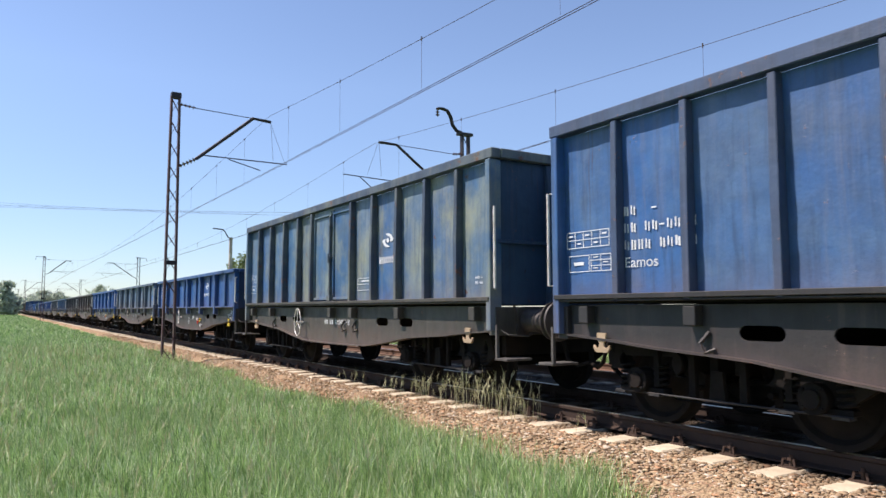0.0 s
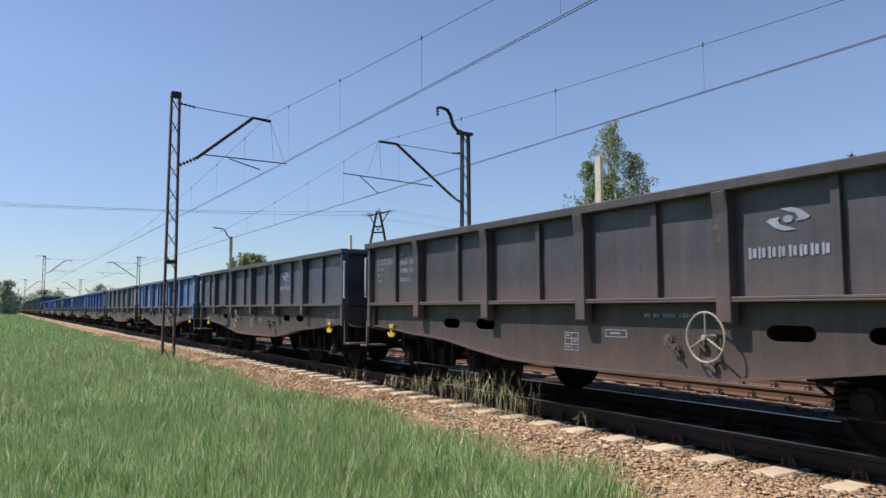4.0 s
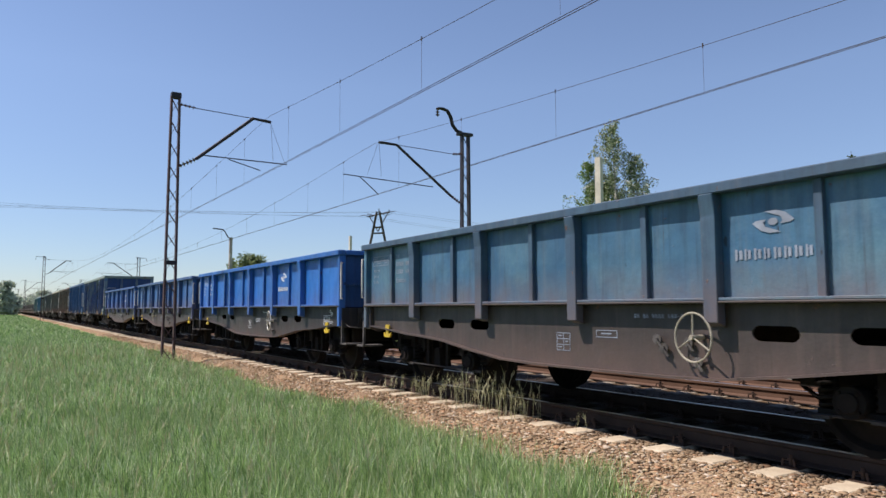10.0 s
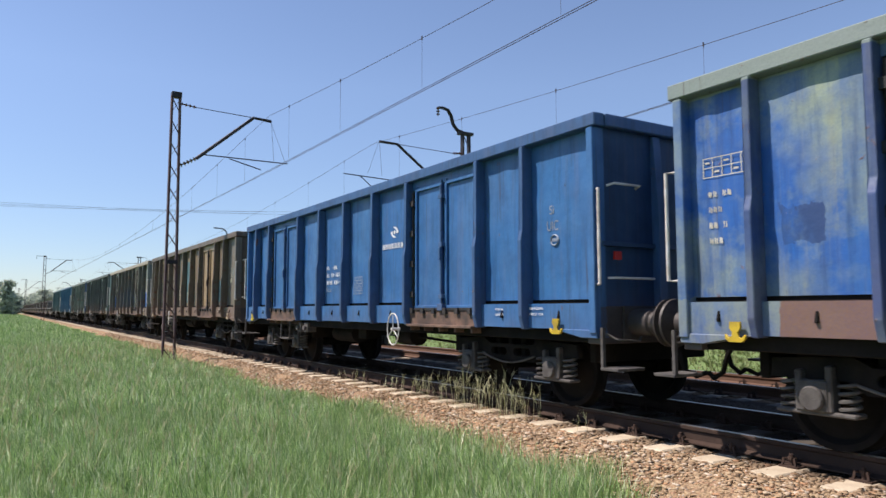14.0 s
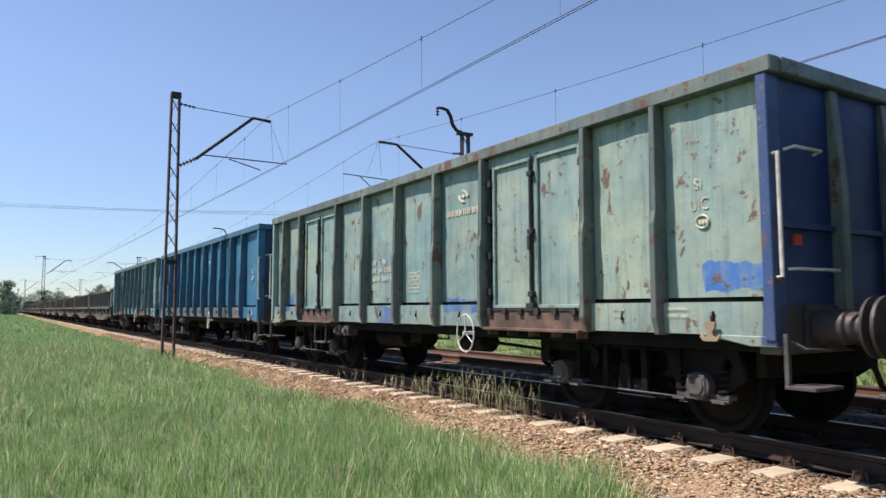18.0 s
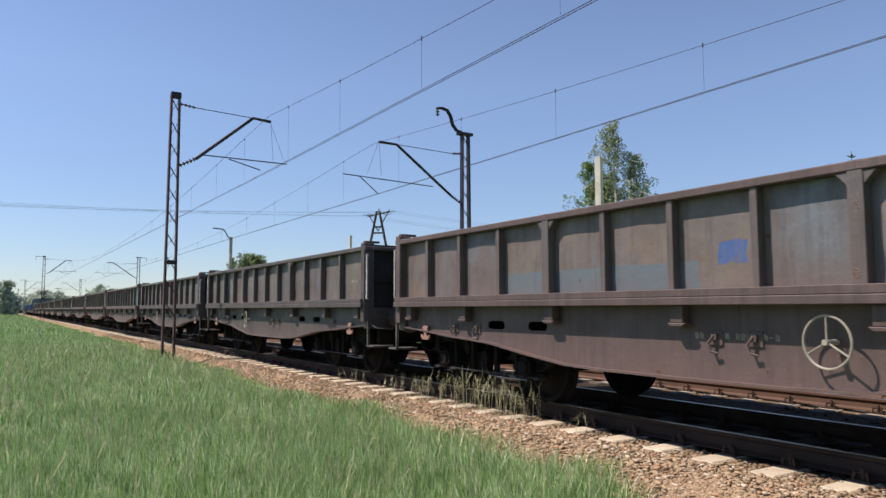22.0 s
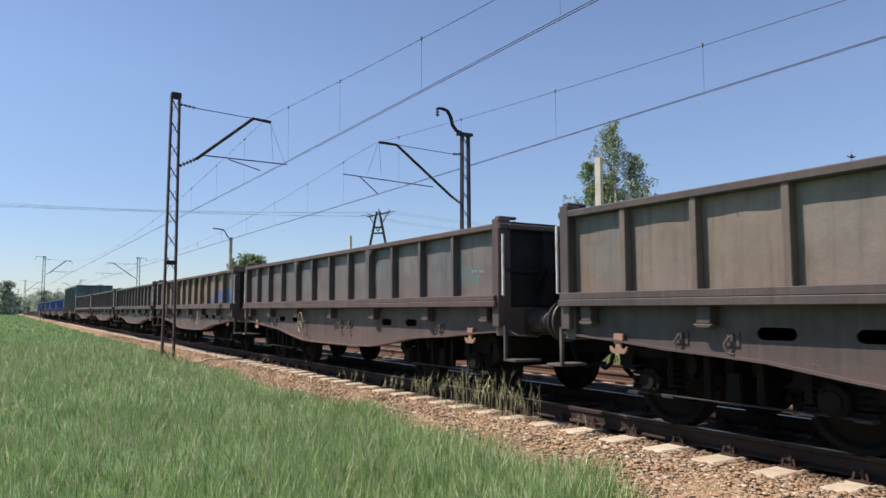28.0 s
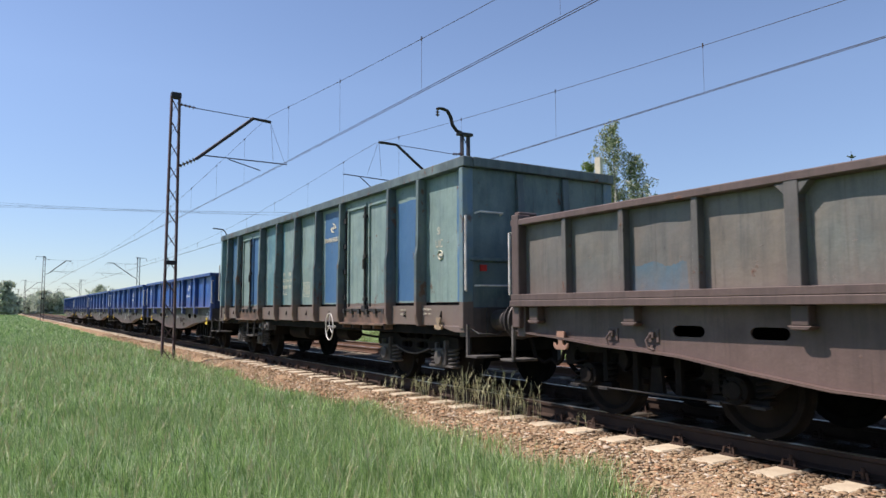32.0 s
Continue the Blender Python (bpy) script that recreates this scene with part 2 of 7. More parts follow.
def oil_and_shade(nt):
    """Oil and brake dirt along each track; train's shade painted over the trough between."""
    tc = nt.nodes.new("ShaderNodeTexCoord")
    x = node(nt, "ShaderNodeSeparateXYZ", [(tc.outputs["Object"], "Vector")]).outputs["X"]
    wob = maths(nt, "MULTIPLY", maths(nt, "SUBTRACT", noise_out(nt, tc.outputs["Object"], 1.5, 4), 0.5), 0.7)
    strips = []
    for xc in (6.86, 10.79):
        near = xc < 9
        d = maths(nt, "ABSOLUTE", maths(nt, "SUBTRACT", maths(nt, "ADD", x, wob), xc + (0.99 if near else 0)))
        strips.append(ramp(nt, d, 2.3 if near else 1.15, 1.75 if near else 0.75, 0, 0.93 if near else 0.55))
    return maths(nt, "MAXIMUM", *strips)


def ballast_material(name, grain):
    m, nt, bs = shader(name)
    v = coords(nt)
    vo = node(nt, "ShaderNodeTexVoronoi", [(v, "Vector")], Scale=grain)
    sep = node(nt, "ShaderNodeSeparateColor", [(vo.outputs["Color"], "Color")])
    c = mix(nt, sep.outputs[0], (0.33, 0.22, 0.127), (0.48, 0.35, 0.212))
    c = mix(nt, ramp(nt, sep.outputs[1], 0.6, 1.0, 0, 0.8), c, (0.36, 0.20, 0.13))
    c = mix(nt, ramp(nt, noise_out(nt, v, 0.7, 5), 0.4, 0.7, 0, 0.4), c, (0.17, 0.11, 0.075))
    c = mix(nt, oil_and_shade(nt), c, (0.022, 0.018, 0.016))
    nt.links.new(c, bs.inputs["Base Color"])
    bs.inputs["Roughness"].default_value = 0.9
    bs.inputs["Specular IOR Level"].default_value = 0.12
    bump(nt, bs, vo.outputs["Distance"], 0.9, 0.04)
    return m


def stone_material():
    m, nt, bs = shader("ballast_stones")
    geo = nt.nodes.new("ShaderNodeNewGeometry")
    r = geo.outputs["Random Per Island"]
    c = mix(nt, r, (0.265, 0.176, 0.104), (0.465, 0.348, 0.212))
    c = mix(nt, ramp(nt, maths(nt, "FRACT", maths(nt, "MULTIPLY", r, 17.0)), 0.80, 0.95, 0, 0.8), c, (0.47, 0.25, 0.13))
    c = mix(nt, ramp(nt, maths(nt, "FRACT", maths(nt, "MULTIPLY", r, 53.0)), 0.8, 0.95, 0, 0.8), c, (0.64, 0.55, 0.43))
    c = mix(nt, ramp(nt, noise_out(nt, coords(nt), 45, 5), 0.35, 0.75, 0, 0.38), c, (0.27, 0.19, 0.14))
    c = mix(nt, oil_and_shade(nt), c, (0.028, 0.022, 0.019))
    nt.links.new(c, bs.inputs["Base Color"])
    bs.inputs["Roughness"].default_value = 0.88
    bs.inputs["Specular IOR Level"].default_value = 0.15
    return m


M_GROUND = ground_material()
M_BALLAST = ballast_material("ballast_bed", 30)
M_STONE = stone_material()


def sleeper_material():
    """Tan concrete, oily black between the rails; train's shade painted across the trough."""
    m, nt, bs = shader("sleeper_concrete")
    v = coords(nt)
    geo = nt.nodes.new("ShaderNodeNewGeometry")
    x = node(nt, "ShaderNodeSeparateXYZ", [(geo.outputs["Position"], "Vector")]).outputs["X"]
    info = nt.nodes.new("ShaderNodeObjectInfo")
    fine = noise_out(nt, v, 45, 6)
    c = mix(nt, info.outputs["Random"], (0.50, 0.42, 0.30), (0.62, 0.53, 0.39))
    c = mix(nt, ramp(nt, noise_out(nt, v, 5.4, 6), 0.42, 0.68, 0, 0.45), c, (0.26, 0.18, 0.12))
    c = mix(nt, ramp(nt, fine, 0.35, 0.75, 0, 0.3), c, (0.24, 0.17, 0.11))
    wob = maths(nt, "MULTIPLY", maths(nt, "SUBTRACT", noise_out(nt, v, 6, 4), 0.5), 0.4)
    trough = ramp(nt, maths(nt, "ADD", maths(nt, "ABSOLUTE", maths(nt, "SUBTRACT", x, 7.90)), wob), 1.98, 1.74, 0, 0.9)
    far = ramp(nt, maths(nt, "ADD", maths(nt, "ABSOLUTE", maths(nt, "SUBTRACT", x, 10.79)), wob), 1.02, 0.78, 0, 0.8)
    oil_shade = maths(nt, "MAXIMUM", trough, far)
    c = mix(nt, oil_shade, c, (0.022, 0.018, 0.016))
    nt.links.new(c, bs.inputs["Base Color"])
    bs.inputs["Roughness"].default_value = 0.9
    bump(nt, bs, fine, 0.35)
    return m


M_SLEEPER = sleeper_material()


# ---- mesh helpers ----
def bm_new():
    return bmesh.new()


def box(bm, x0, x1, y0, y1, z0, z1):
    vs = [bm.verts.new((x, y, z)) for x in (x0, x1) for y in (y0, y1) for z in (z0, z1)]
    for f in ((0, 1, 3, 2), (4, 6, 7, 5), (0, 4, 5, 1), (2, 3, 7, 6), (0, 2, 6, 4), (1, 5, 7, 3)):
        bm.faces.new([vs[i] for i in f])
    return vs


def prism(bm, poly, a, b, axis="x"):
    """A polygon of pairs, pushed from a to b along the axis."""
    def at(q, d):
        return {"x": (d, q[0], q[1]), "y": (q[0], d, q[1]), "z": (q[0], q[1], d)}[axis]
    lo, hi = [bm.verts.new(at(q, a)) for q in poly], [bm.verts.new(at(q, b)) for q in poly]
    n = len(poly)
    bm.faces.new(lo)
    bm.faces.new(hi[::-1])
    for i in range(n):
        bm.faces.new((lo[i], hi[i], hi[(i + 1) % n], lo[(i + 1) % n]))


def rod(bm, p, q, r, n=8, r2=None):
    p, q = Vector(p), Vector(q)
    d = (q - p).normalized()
    u = d.cross(Vector((0, 0, 1)) if abs(d.z) < 0.9 else Vector((1, 0, 0))).normalized()
    w = d.cross(u)
    r2 = r if r2 is None else r2
    rings = [[bm.verts.new(c + (u * math.cos(2 * math.pi * i / n) + w * math.sin(2 * math.pi * i / n)) * rr) for i in range(n)] for c, rr in ((p, r), (q, r2))]
    for i in range(n):
        bm.faces.new((rings[0][i], rings[0][(i + 1) % n], rings[1][(i + 1) % n], rings[1][i]))
    bm.faces.new(rings[0][::-1])
    bm.faces.new(rings[1])


def tube(bm, pts, r, n=6):
    """One bent bar through the points."""
    pts = [Vector(p) for p in pts]
    loops, u = [], None
    for i, p in enumerate(pts):
        d = (pts[min(i + 1, len(pts) - 1)] - pts[max(i - 1, 0)]).normalized()
        if u is None:
            u = d.cross(Vector((0, 0, 1)) if abs(d.z) < 0.9 else Vector((1, 0, 0))).normalized()
        u = (u - d * u.dot(d)).normalized()
        w = d.cross(u)
        loops.append([bm.verts.new(p + (u * math.cos(2 * math.pi * k / n) + w * math.sin(2 * math.pi * k / n)) * r) for k in range(n)])
    for A, B in zip(loops, loops[1:]):
        for k in range(n):
            bm.faces.new((A[k], A[(k + 1) % n], B[(k + 1) % n], B[k]))
    bm.faces.new(loops[0][::-1])
    bm.faces.new(loops[-1])


def ring(bm, centre, radius, r, axis="x", n=24, m=6):
    c = Vector(centre)
    loops = []
    for i in range(n):
        a = 2 * math.pi * i / n
        u = {"x": Vector((0, math.cos(a), math.sin(a))), "y": Vector((math.cos(a), 0, math.sin(a))), "z": Vector((math.cos(a), math.sin(a), 0))}[axis]
        w = {"x": Vector((1, 0, 0)), "y": Vector((0, 1, 0)), "z": Vector((0, 0, 1))}[axis]
        loops.append([bm.verts.new(c + u * (radius + r * math.cos(2 * math.pi * j / m)) + w * r * math.sin(2 * math.pi * j / m)) for j in range(m)])
    for i in range(n):
        for j in range(m):
            bm.faces.new((loops[i][j], loops[(i + 1) % n][j], loops[(i + 1) % n][(j + 1) % m], loops[i][(j + 1) % m]))


def lathe(bm, profile, axis="x", n=28, origin=(0, 0, 0)):
    """Turn (radius, along) pairs round an axis."""
    o = Vector(origin)
    loops = []
    for rad, s in profile:
        row = []
        for i in range(n):
            a = 2 * math.pi * i / n
            c, k = rad * math.cos(a), rad * math.sin(a)
            row.append(bm.verts.new(o + Vector({"x": (s, c, k), "y": (c, s, k), "z": (c, k, s)}[axis])))
        loops.append(row)
    for A, B in zip(loops, loops[1:]):
        for i in range(n):
            bm.faces.new((A[i], A[(i + 1) % n], B[(i + 1) % n], B[i]))
    bm.faces.new(loops[0][::-1])
    bm.faces.new(loops[-1])


def plate(outline, holes, x0, x1):
    """A flat plate across x with holes through it, from (y, z) outlines."""
    cu = bpy.data.curves.new("outline", "CURVE")
    cu.dimensions, cu.fill_mode, cu.extrude = "2D", "BOTH", abs(x1 - x0) / 2
    for loop in (outline, *holes):
        sp = cu.splines.new("POLY")
        sp.points.add(len(loop) - 1)
        for pt, (y, z) in zip(sp.points, loop):
            pt.co = (y, z, 0, 1)
        sp.use_cyclic_u = True
    ob = new("outline", cu)
    me = bpy.data.meshes.new_from_object(ob.evaluated_get(bpy.context.evaluated_depsgraph_get()))
    bm = bmesh.new()
    bm.from_mesh(me)
    mid = (x0 + x1) / 2
    for v in bm.verts:
        v.co = Vector((mid + v.co.z, v.co.x, v.co.y))
    bmesh.ops.remove_doubles(bm, verts=bm.verts, dist=1e-5)
    bpy.data.objects.remove(ob)
    bpy.data.curves.remove(cu)
    bpy.data.meshes.remove(me)
    return bm


def finish(bm, bevel=0.0):
    if bevel:
        bmesh.ops.bevel(bm, geom=[e for e in bm.edges if e.calc_length() > 3 * bevel], offset=bevel, segments=1, affect="EDGES", clamp_overlap=True)
    bmesh.ops.recalc_face_normals(bm, faces=bm.faces)


def mesh_of(name, bm, material, bevel=0.0, smooth=False):
    finish(bm, bevel)
    me = bpy.data.meshes.new(name)
    bm.to_mesh(me)
    bm.free()
    me.materials.append(material)
    if smooth:
        me.shade_smooth()
        me.set_sharp_from_angle(angle=radians(40))
    return me


def part(name, bm, material, parent, label="", bevel=0.0, smooth=False, at=None):
    ob = new(name, mesh_of(name, bm, material, bevel, smooth))
    ob.parent = parent
    if at:
        ob.location = at
    if label:
        tagged(ob, label)
    return ob


def thing(name, bm, material, label, category, group="", kind="", bevel=0.0, smooth=False, at=None):
    ob = new(name, mesh_of(name, bm, material, bevel, smooth))
    if at:
        ob.location = at
    return tagged(ob, label, category, group, kind)


def base_of(name, label, category, group="", kind="", at=(0, 0, 0)):
    ob = new(name)
    ob.location = at
    return tagged(ob, label, category, group, kind)


def oval(cy, cz, w, h, n=6):
    r = h / 2
    pts = []
    for k in range(n + 1):
        a = -math.pi / 2 + math.pi * k / n
        pts.append((cy + w / 2 - r + r * math.cos(a), cz + r * math.sin(a)))
    for k in range(n + 1):
        a = math.pi / 2 + math.pi * k / n
        pts.append((cy - w / 2 + r + r * math.cos(a), cz + r * math.sin(a)))
    return pts


def mesh_from_arrays(name, verts, faces, material):
    """verts: n x 3 array; faces: m x k array of indices."""
    me = bpy.data.meshes.new(name)
    k = faces.shape[1]
    me.vertices.add(len(verts))
    me.vertices.foreach_set("co", np.ascontiguousarray(verts, dtype=np.float32).ravel())
    me.loops.add(faces.size)
    me.loops.foreach_set("vertex_index", np.ascontiguousarray(faces, dtype=np.int32).ravel())
    me.polygons.add(len(faces))
    me.polygons.foreach_set("loop_start", np.arange(0, faces.size, k, dtype=np.int32))
    me.update(calc_edges=True)
    me.materials.append(material)
    return me


TRACK_1, TRACK_2 = 6.86, 10.79
SLEEPER_0, SLEEPER_STEP = 3.18, 0.614


# ---- wagons: origin on the rail head at mid-length, rear towards +y ----
rng = random.Random(11)


def bulged(bm, x, y0, y1, z0, z1, nu=5, nv=6, depth=0.006, thick=0.012):
    """A pressed steel sheet across x with slight dents."""
    s = 1 if x > 0 else -1
    rows = []
    for i in range(nu + 1):
        row = []
        for j in range(nv + 1):
            u, w = i / nu, j / nv
            d = 0 if i in (0, nu) or j in (0, nv) else (rng.uniform(-1, 1) * depth + 0.6 * depth * math.sin(math.pi * u) * math.sin(math.pi * w))
            row.append(bm.verts.new((x + s * d, y0 + (y1 - y0) * u, z0 + (z1 - z0) * w)))
        rows.append(row)
    for i in range(nu):
        for j in range(nv):
            bm.faces.new((rows[i][j], rows[i + 1][j], rows[i + 1][j + 1], rows[i][j + 1]))
    rim = [rows[i][0] for i in range(nu + 1)] + [rows[nu][j] for j in range(1, nv + 1)] + [rows[i][nv] for i in range(nu - 1, -1, -1)] + [rows[0][j] for j in range(nv - 1, 0, -1)]
    inner = [bm.verts.new((x - s * thick, v.co.y, v.co.z)) for v in rim]
    n = len(rim)
    for i in range(n):
        bm.faces.new((rim[i], rim[(i + 1) % n], inner[(i + 1) % n], inner[i]))
    bm.faces.new(inner)


def stake_profile(s, x0, x1, z0, z1, top=0.0, foot=0.0):
    return [(s * x0, z0), (s * x1, z0 + foot), (s * x1, z1 - 0.22), (s * (x1 + top), z1), (s * x0, z1)]


def wheelset(parent, y):
    bm = bm_new()
    lathe(bm, [(0.075, -1.0), (0.08, -0.82), (0.12, -0.8), (0.12, -0.70), (0.08, -0.68), (0.08, 0.68), (0.12, 0.70), (0.12, 0.8), (0.08, 0.82), (0.075, 1.0)], "x", 14)
    for s in (-1, 1):
        lathe(bm, [(0.12, s * 0.82), (0.20, s * 0.79), (0.36, s * 0.755), (0.40, s * 0.81), (0.455, s * 0.815), (0.46, s * 0.72), (0.49, s * 0.69), (0.488, s * 0.672), (0.40, s * 0.675), (0.36, s * 0.72), (0.12, s * 0.70)], "x", 32)
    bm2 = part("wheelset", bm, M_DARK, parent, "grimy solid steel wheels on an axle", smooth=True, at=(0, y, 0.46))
    return bm2


def spring(bm, x, y, z0, z1, r=0.075, turns=4):
    n = turns * 10
    tube(bm, [(x + r * math.cos(k * 0.628), y + r * math.sin(k * 0.628), z0 + (z1 - z0) * k / n) for k in range(n + 1)], 0.017, 5)


def ladder(rungs, spine, reach):
    """Outline from above of a spine with rungs to both sides."""
    rungs = sorted(rungs)
    a, b = [], []
    for y in rungs:
        for d, x in ((-0.05, spine), (-0.05, reach), (0.05, reach), (0.05, spine)):
            a.append((x, y + d))
            b.append((-x, y + d))
    return a + b[::-1]


def bogie(root, yc, kind, reach):
    bm = bm_new()
    prism(bm, ladder([-reach - 0.55, -0.42, -0.14, 0.14, 0.42, reach + 0.55], 0.55, 0.97), 0.58, 0.90, "z")
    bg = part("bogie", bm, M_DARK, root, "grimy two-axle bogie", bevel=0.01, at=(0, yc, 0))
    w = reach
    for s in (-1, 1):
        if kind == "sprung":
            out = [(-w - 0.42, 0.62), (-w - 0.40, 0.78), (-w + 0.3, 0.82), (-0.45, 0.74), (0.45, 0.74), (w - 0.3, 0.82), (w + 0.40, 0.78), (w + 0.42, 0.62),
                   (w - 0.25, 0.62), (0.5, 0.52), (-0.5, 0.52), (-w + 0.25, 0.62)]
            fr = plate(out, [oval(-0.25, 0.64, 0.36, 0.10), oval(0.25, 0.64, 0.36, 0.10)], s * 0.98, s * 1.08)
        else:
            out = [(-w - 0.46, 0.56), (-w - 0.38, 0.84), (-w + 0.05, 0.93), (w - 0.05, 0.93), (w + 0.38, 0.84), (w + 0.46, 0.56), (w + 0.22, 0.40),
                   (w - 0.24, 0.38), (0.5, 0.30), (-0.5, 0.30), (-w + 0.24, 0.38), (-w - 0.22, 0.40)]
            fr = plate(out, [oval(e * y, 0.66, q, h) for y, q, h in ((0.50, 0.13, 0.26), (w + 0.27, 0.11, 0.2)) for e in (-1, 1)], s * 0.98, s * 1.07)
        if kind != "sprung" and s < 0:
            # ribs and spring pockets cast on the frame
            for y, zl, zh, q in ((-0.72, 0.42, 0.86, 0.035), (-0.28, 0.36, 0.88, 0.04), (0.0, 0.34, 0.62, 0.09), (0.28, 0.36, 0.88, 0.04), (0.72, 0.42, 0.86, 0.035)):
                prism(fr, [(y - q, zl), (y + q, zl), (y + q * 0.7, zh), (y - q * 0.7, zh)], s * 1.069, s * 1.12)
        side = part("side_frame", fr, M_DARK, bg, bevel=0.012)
        if kind != "sprung" and s < 0:
            bm = bm_new()
            rod(bm, (s * 1.13, -w - 0.32, 0.345), (s * 1.13, w + 0.32, 0.345), 0.011, 6)
            for y in (-w - 0.23, -w + 0.23, w - 0.23, w + 0.23):
                box(bm, s * 1.06, s * 1.17, y - 0.07, y + 0.07, 0.325, 0.35)
            part("tie_bar", bm, M_STEELGREY if kind == "capped" else M_GEAR, side, "thin bar tying the axle boxes together")
        for e in (-1, 1):
            y = e * w
            bm = bm_new()
            if kind == "sprung":
                box(bm, s * 0.96, s * 1.16, y - 0.13, y + 0.13, 0.36, 0.62)
                rod(bm, (s * 1.1, y, 0.47), (s * 1.2, y, 0.47), 0.105, 14)
                box(bm, s * 0.97, s * 1.14, y - 0.34, y + 0.34, 0.33, 0.37)
                box(bm, s * 1.02, s * 1.15, y - 0.16, y - 0.10, 0.36, 0.74)
                box(bm, s * 1.02, s * 1.15, y + 0.10, y + 0.16, 0.36, 0.70)
                part("axle_box", bm, M_STEELGREY, bg, "dust-grey axle box", bevel=0.012)
                for k in (-0.25, 0.25) if s < 0 else ():
                    bm = bm_new()
                    spring(bm, s * 1.05, y + k, 0.37, 0.62)
                    part("coil_spring", bm, M_STEELGREY, bg, smooth=True)
            else:
                rod(bm, (s * 1.0, y, 0.47), (s * 1.17, y, 0.47), 0.135, 16)
                rod(bm, (s * 1.17, y, 0.47), (s * 1.20, y, 0.47), 0.085, 12)
                for a in range(4):
                    an = a * math.pi / 2 + 0.78
                    rod(bm, (s * 1.16, y + 0.105 * math.cos(an), 0.47 + 0.105 * math.sin(an)), (s * 1.19, y + 0.105 * math.cos(an), 0.47 + 0.105 * math.sin(an)), 0.02, 6)
                if kind == "capped":
                    box(bm, s * 1.12, s * 1.185, y - 0.10, y + 0.10, 0.40, 0.58)
                box(bm, s * 0.97, s * 1.10, y - 0.30, y + 0.30, 0.35, 0.40)
                part("axle_box", bm, M_STEELGREY if kind == "capped" else M_DARK, bg, bevel=0.006)
                for k in (-0.23, 0.23) if s < 0 else ():
                    bm = bm_new()
                    spring(bm, s * 1.04, y + k, 0.40, 0.64, 0.07, 4)
                    part("coil_spring", bm, M_DARK, bg, smooth=True)
        bm = bm_new()
        if kind == "sprung":
            pts = [(s * 1.12, -0.55 + 1.1 * k / 10, 0.60 - 0.10 * math.sin(math.pi * k / 10)) for k in range(11)]
            tube(bm, pts, 0.013)
            part("safety_loop", bm, M_STEELGREY, bg, smooth=True)
        else:
            bm.free()
    for e in (-1, 1):
        bm = bm_new()
        rod(bm, (-0.9, e * (w - 0.55), 0.42), (0.9, e * (w - 0.55), 0.42), 0.035)
        for s in (-1, 1):
            prism(bm, [(e * (w - 0.56), 0.28), (e * (w - 0.47), 0.34), (e * (w - 0.49), 0.62), (e * (w - 0.60), 0.55)], s * 0.68, s * 0.82)
        part("brake_beam", bm, M_DARK, bg, bevel=0.006)
        wheelset(bg, e * w)
    return bg


def buffers(root, L, gap):
    for e in (-1, 1):
        y0 = e * (L / 2 + 0.02)
        y1 = e * (L / 2 + gap - 0.012)
        for s in (-1, 1):
            bm = bm_new()
            box(bm, s * 0.875 - 0.19, s * 0.875 + 0.19, min(y0, y0 + e * 0.035), max(y0, y0 + e * 0.035), 1.0, 1.36)
            lathe(bm, [(0.15, y0 + e * 0.03), (0.15, y0 + e * 0.28), (0.125, y0 + e * 0.30), (0.125, y1 - e * 0.10)], "y", 20, (s * 0.875, 0, 1.18))
            bf = part("buffer", bm, M_BUFFER, root, "worn steel buffer", smooth=True)
            bm = bm_new()
            lathe(bm, [(0.10, y1 - e * 0.10), (0.16, y1 - e * 0.06), (0.25, y1 - e * 0.045), (0.255, y1 - e * 0.02), (0.2, y1 - e * 0.004), (0.05, y1)], "y", 24, (s * 0.875, 0, 1.18))
            part("buffer_head", bm, M_BUFFER, bf, smooth=True)
        bm = bm_new()
        box(bm, -0.14, 0.14, min(y0, y0 + e * 0.04), max(y0, y0 + e * 0.04), 1.03, 1.33)
        yh = y0 + e * 0.2
        tube(bm, [(0, y0, 1.18), (0, yh, 1.18), (0, yh + e * 0.1, 1.12), (0, yh + e * 0.06, 1.04)], 0.045, 8)
        part("draw_hook", bm, M_DARK, root, smooth=True)
        bm = bm_new()
        for x in (-0.06, 0.06):
            tube(bm, [(x, yh + e * 0.06, 1.08), (x, yh + e * 0.14, 0.94), (x, yh + e * (gap - 0.3) * 0.9, 0.90)], 0.02, 6)
        rod(bm, (-0.1, yh + e * 0.14, 0.93), (0.1, yh + e * 0.14, 0.93), 0.03, 8)
        part("screw_coupling", bm, M_DARK, root, smooth=True)
        for x in (-0.42, 0.42):
            bm = bm_new()
            tube(bm, [(x, y0, 0.98), (x, y0 + e * 0.13, 0.95), (x, y0 + e * 0.22, 0.80), (x, y0 + e * 0.28, 0.60), (x * 0.9, y0 + e * 0.42, 0.52), (x * 0.8, y0 + e * (gap - 0.03), 0.58)], 0.028, 7)
            part("brake_hose", bm, M_DARK, root, "black rubber brake hose", smooth=True)


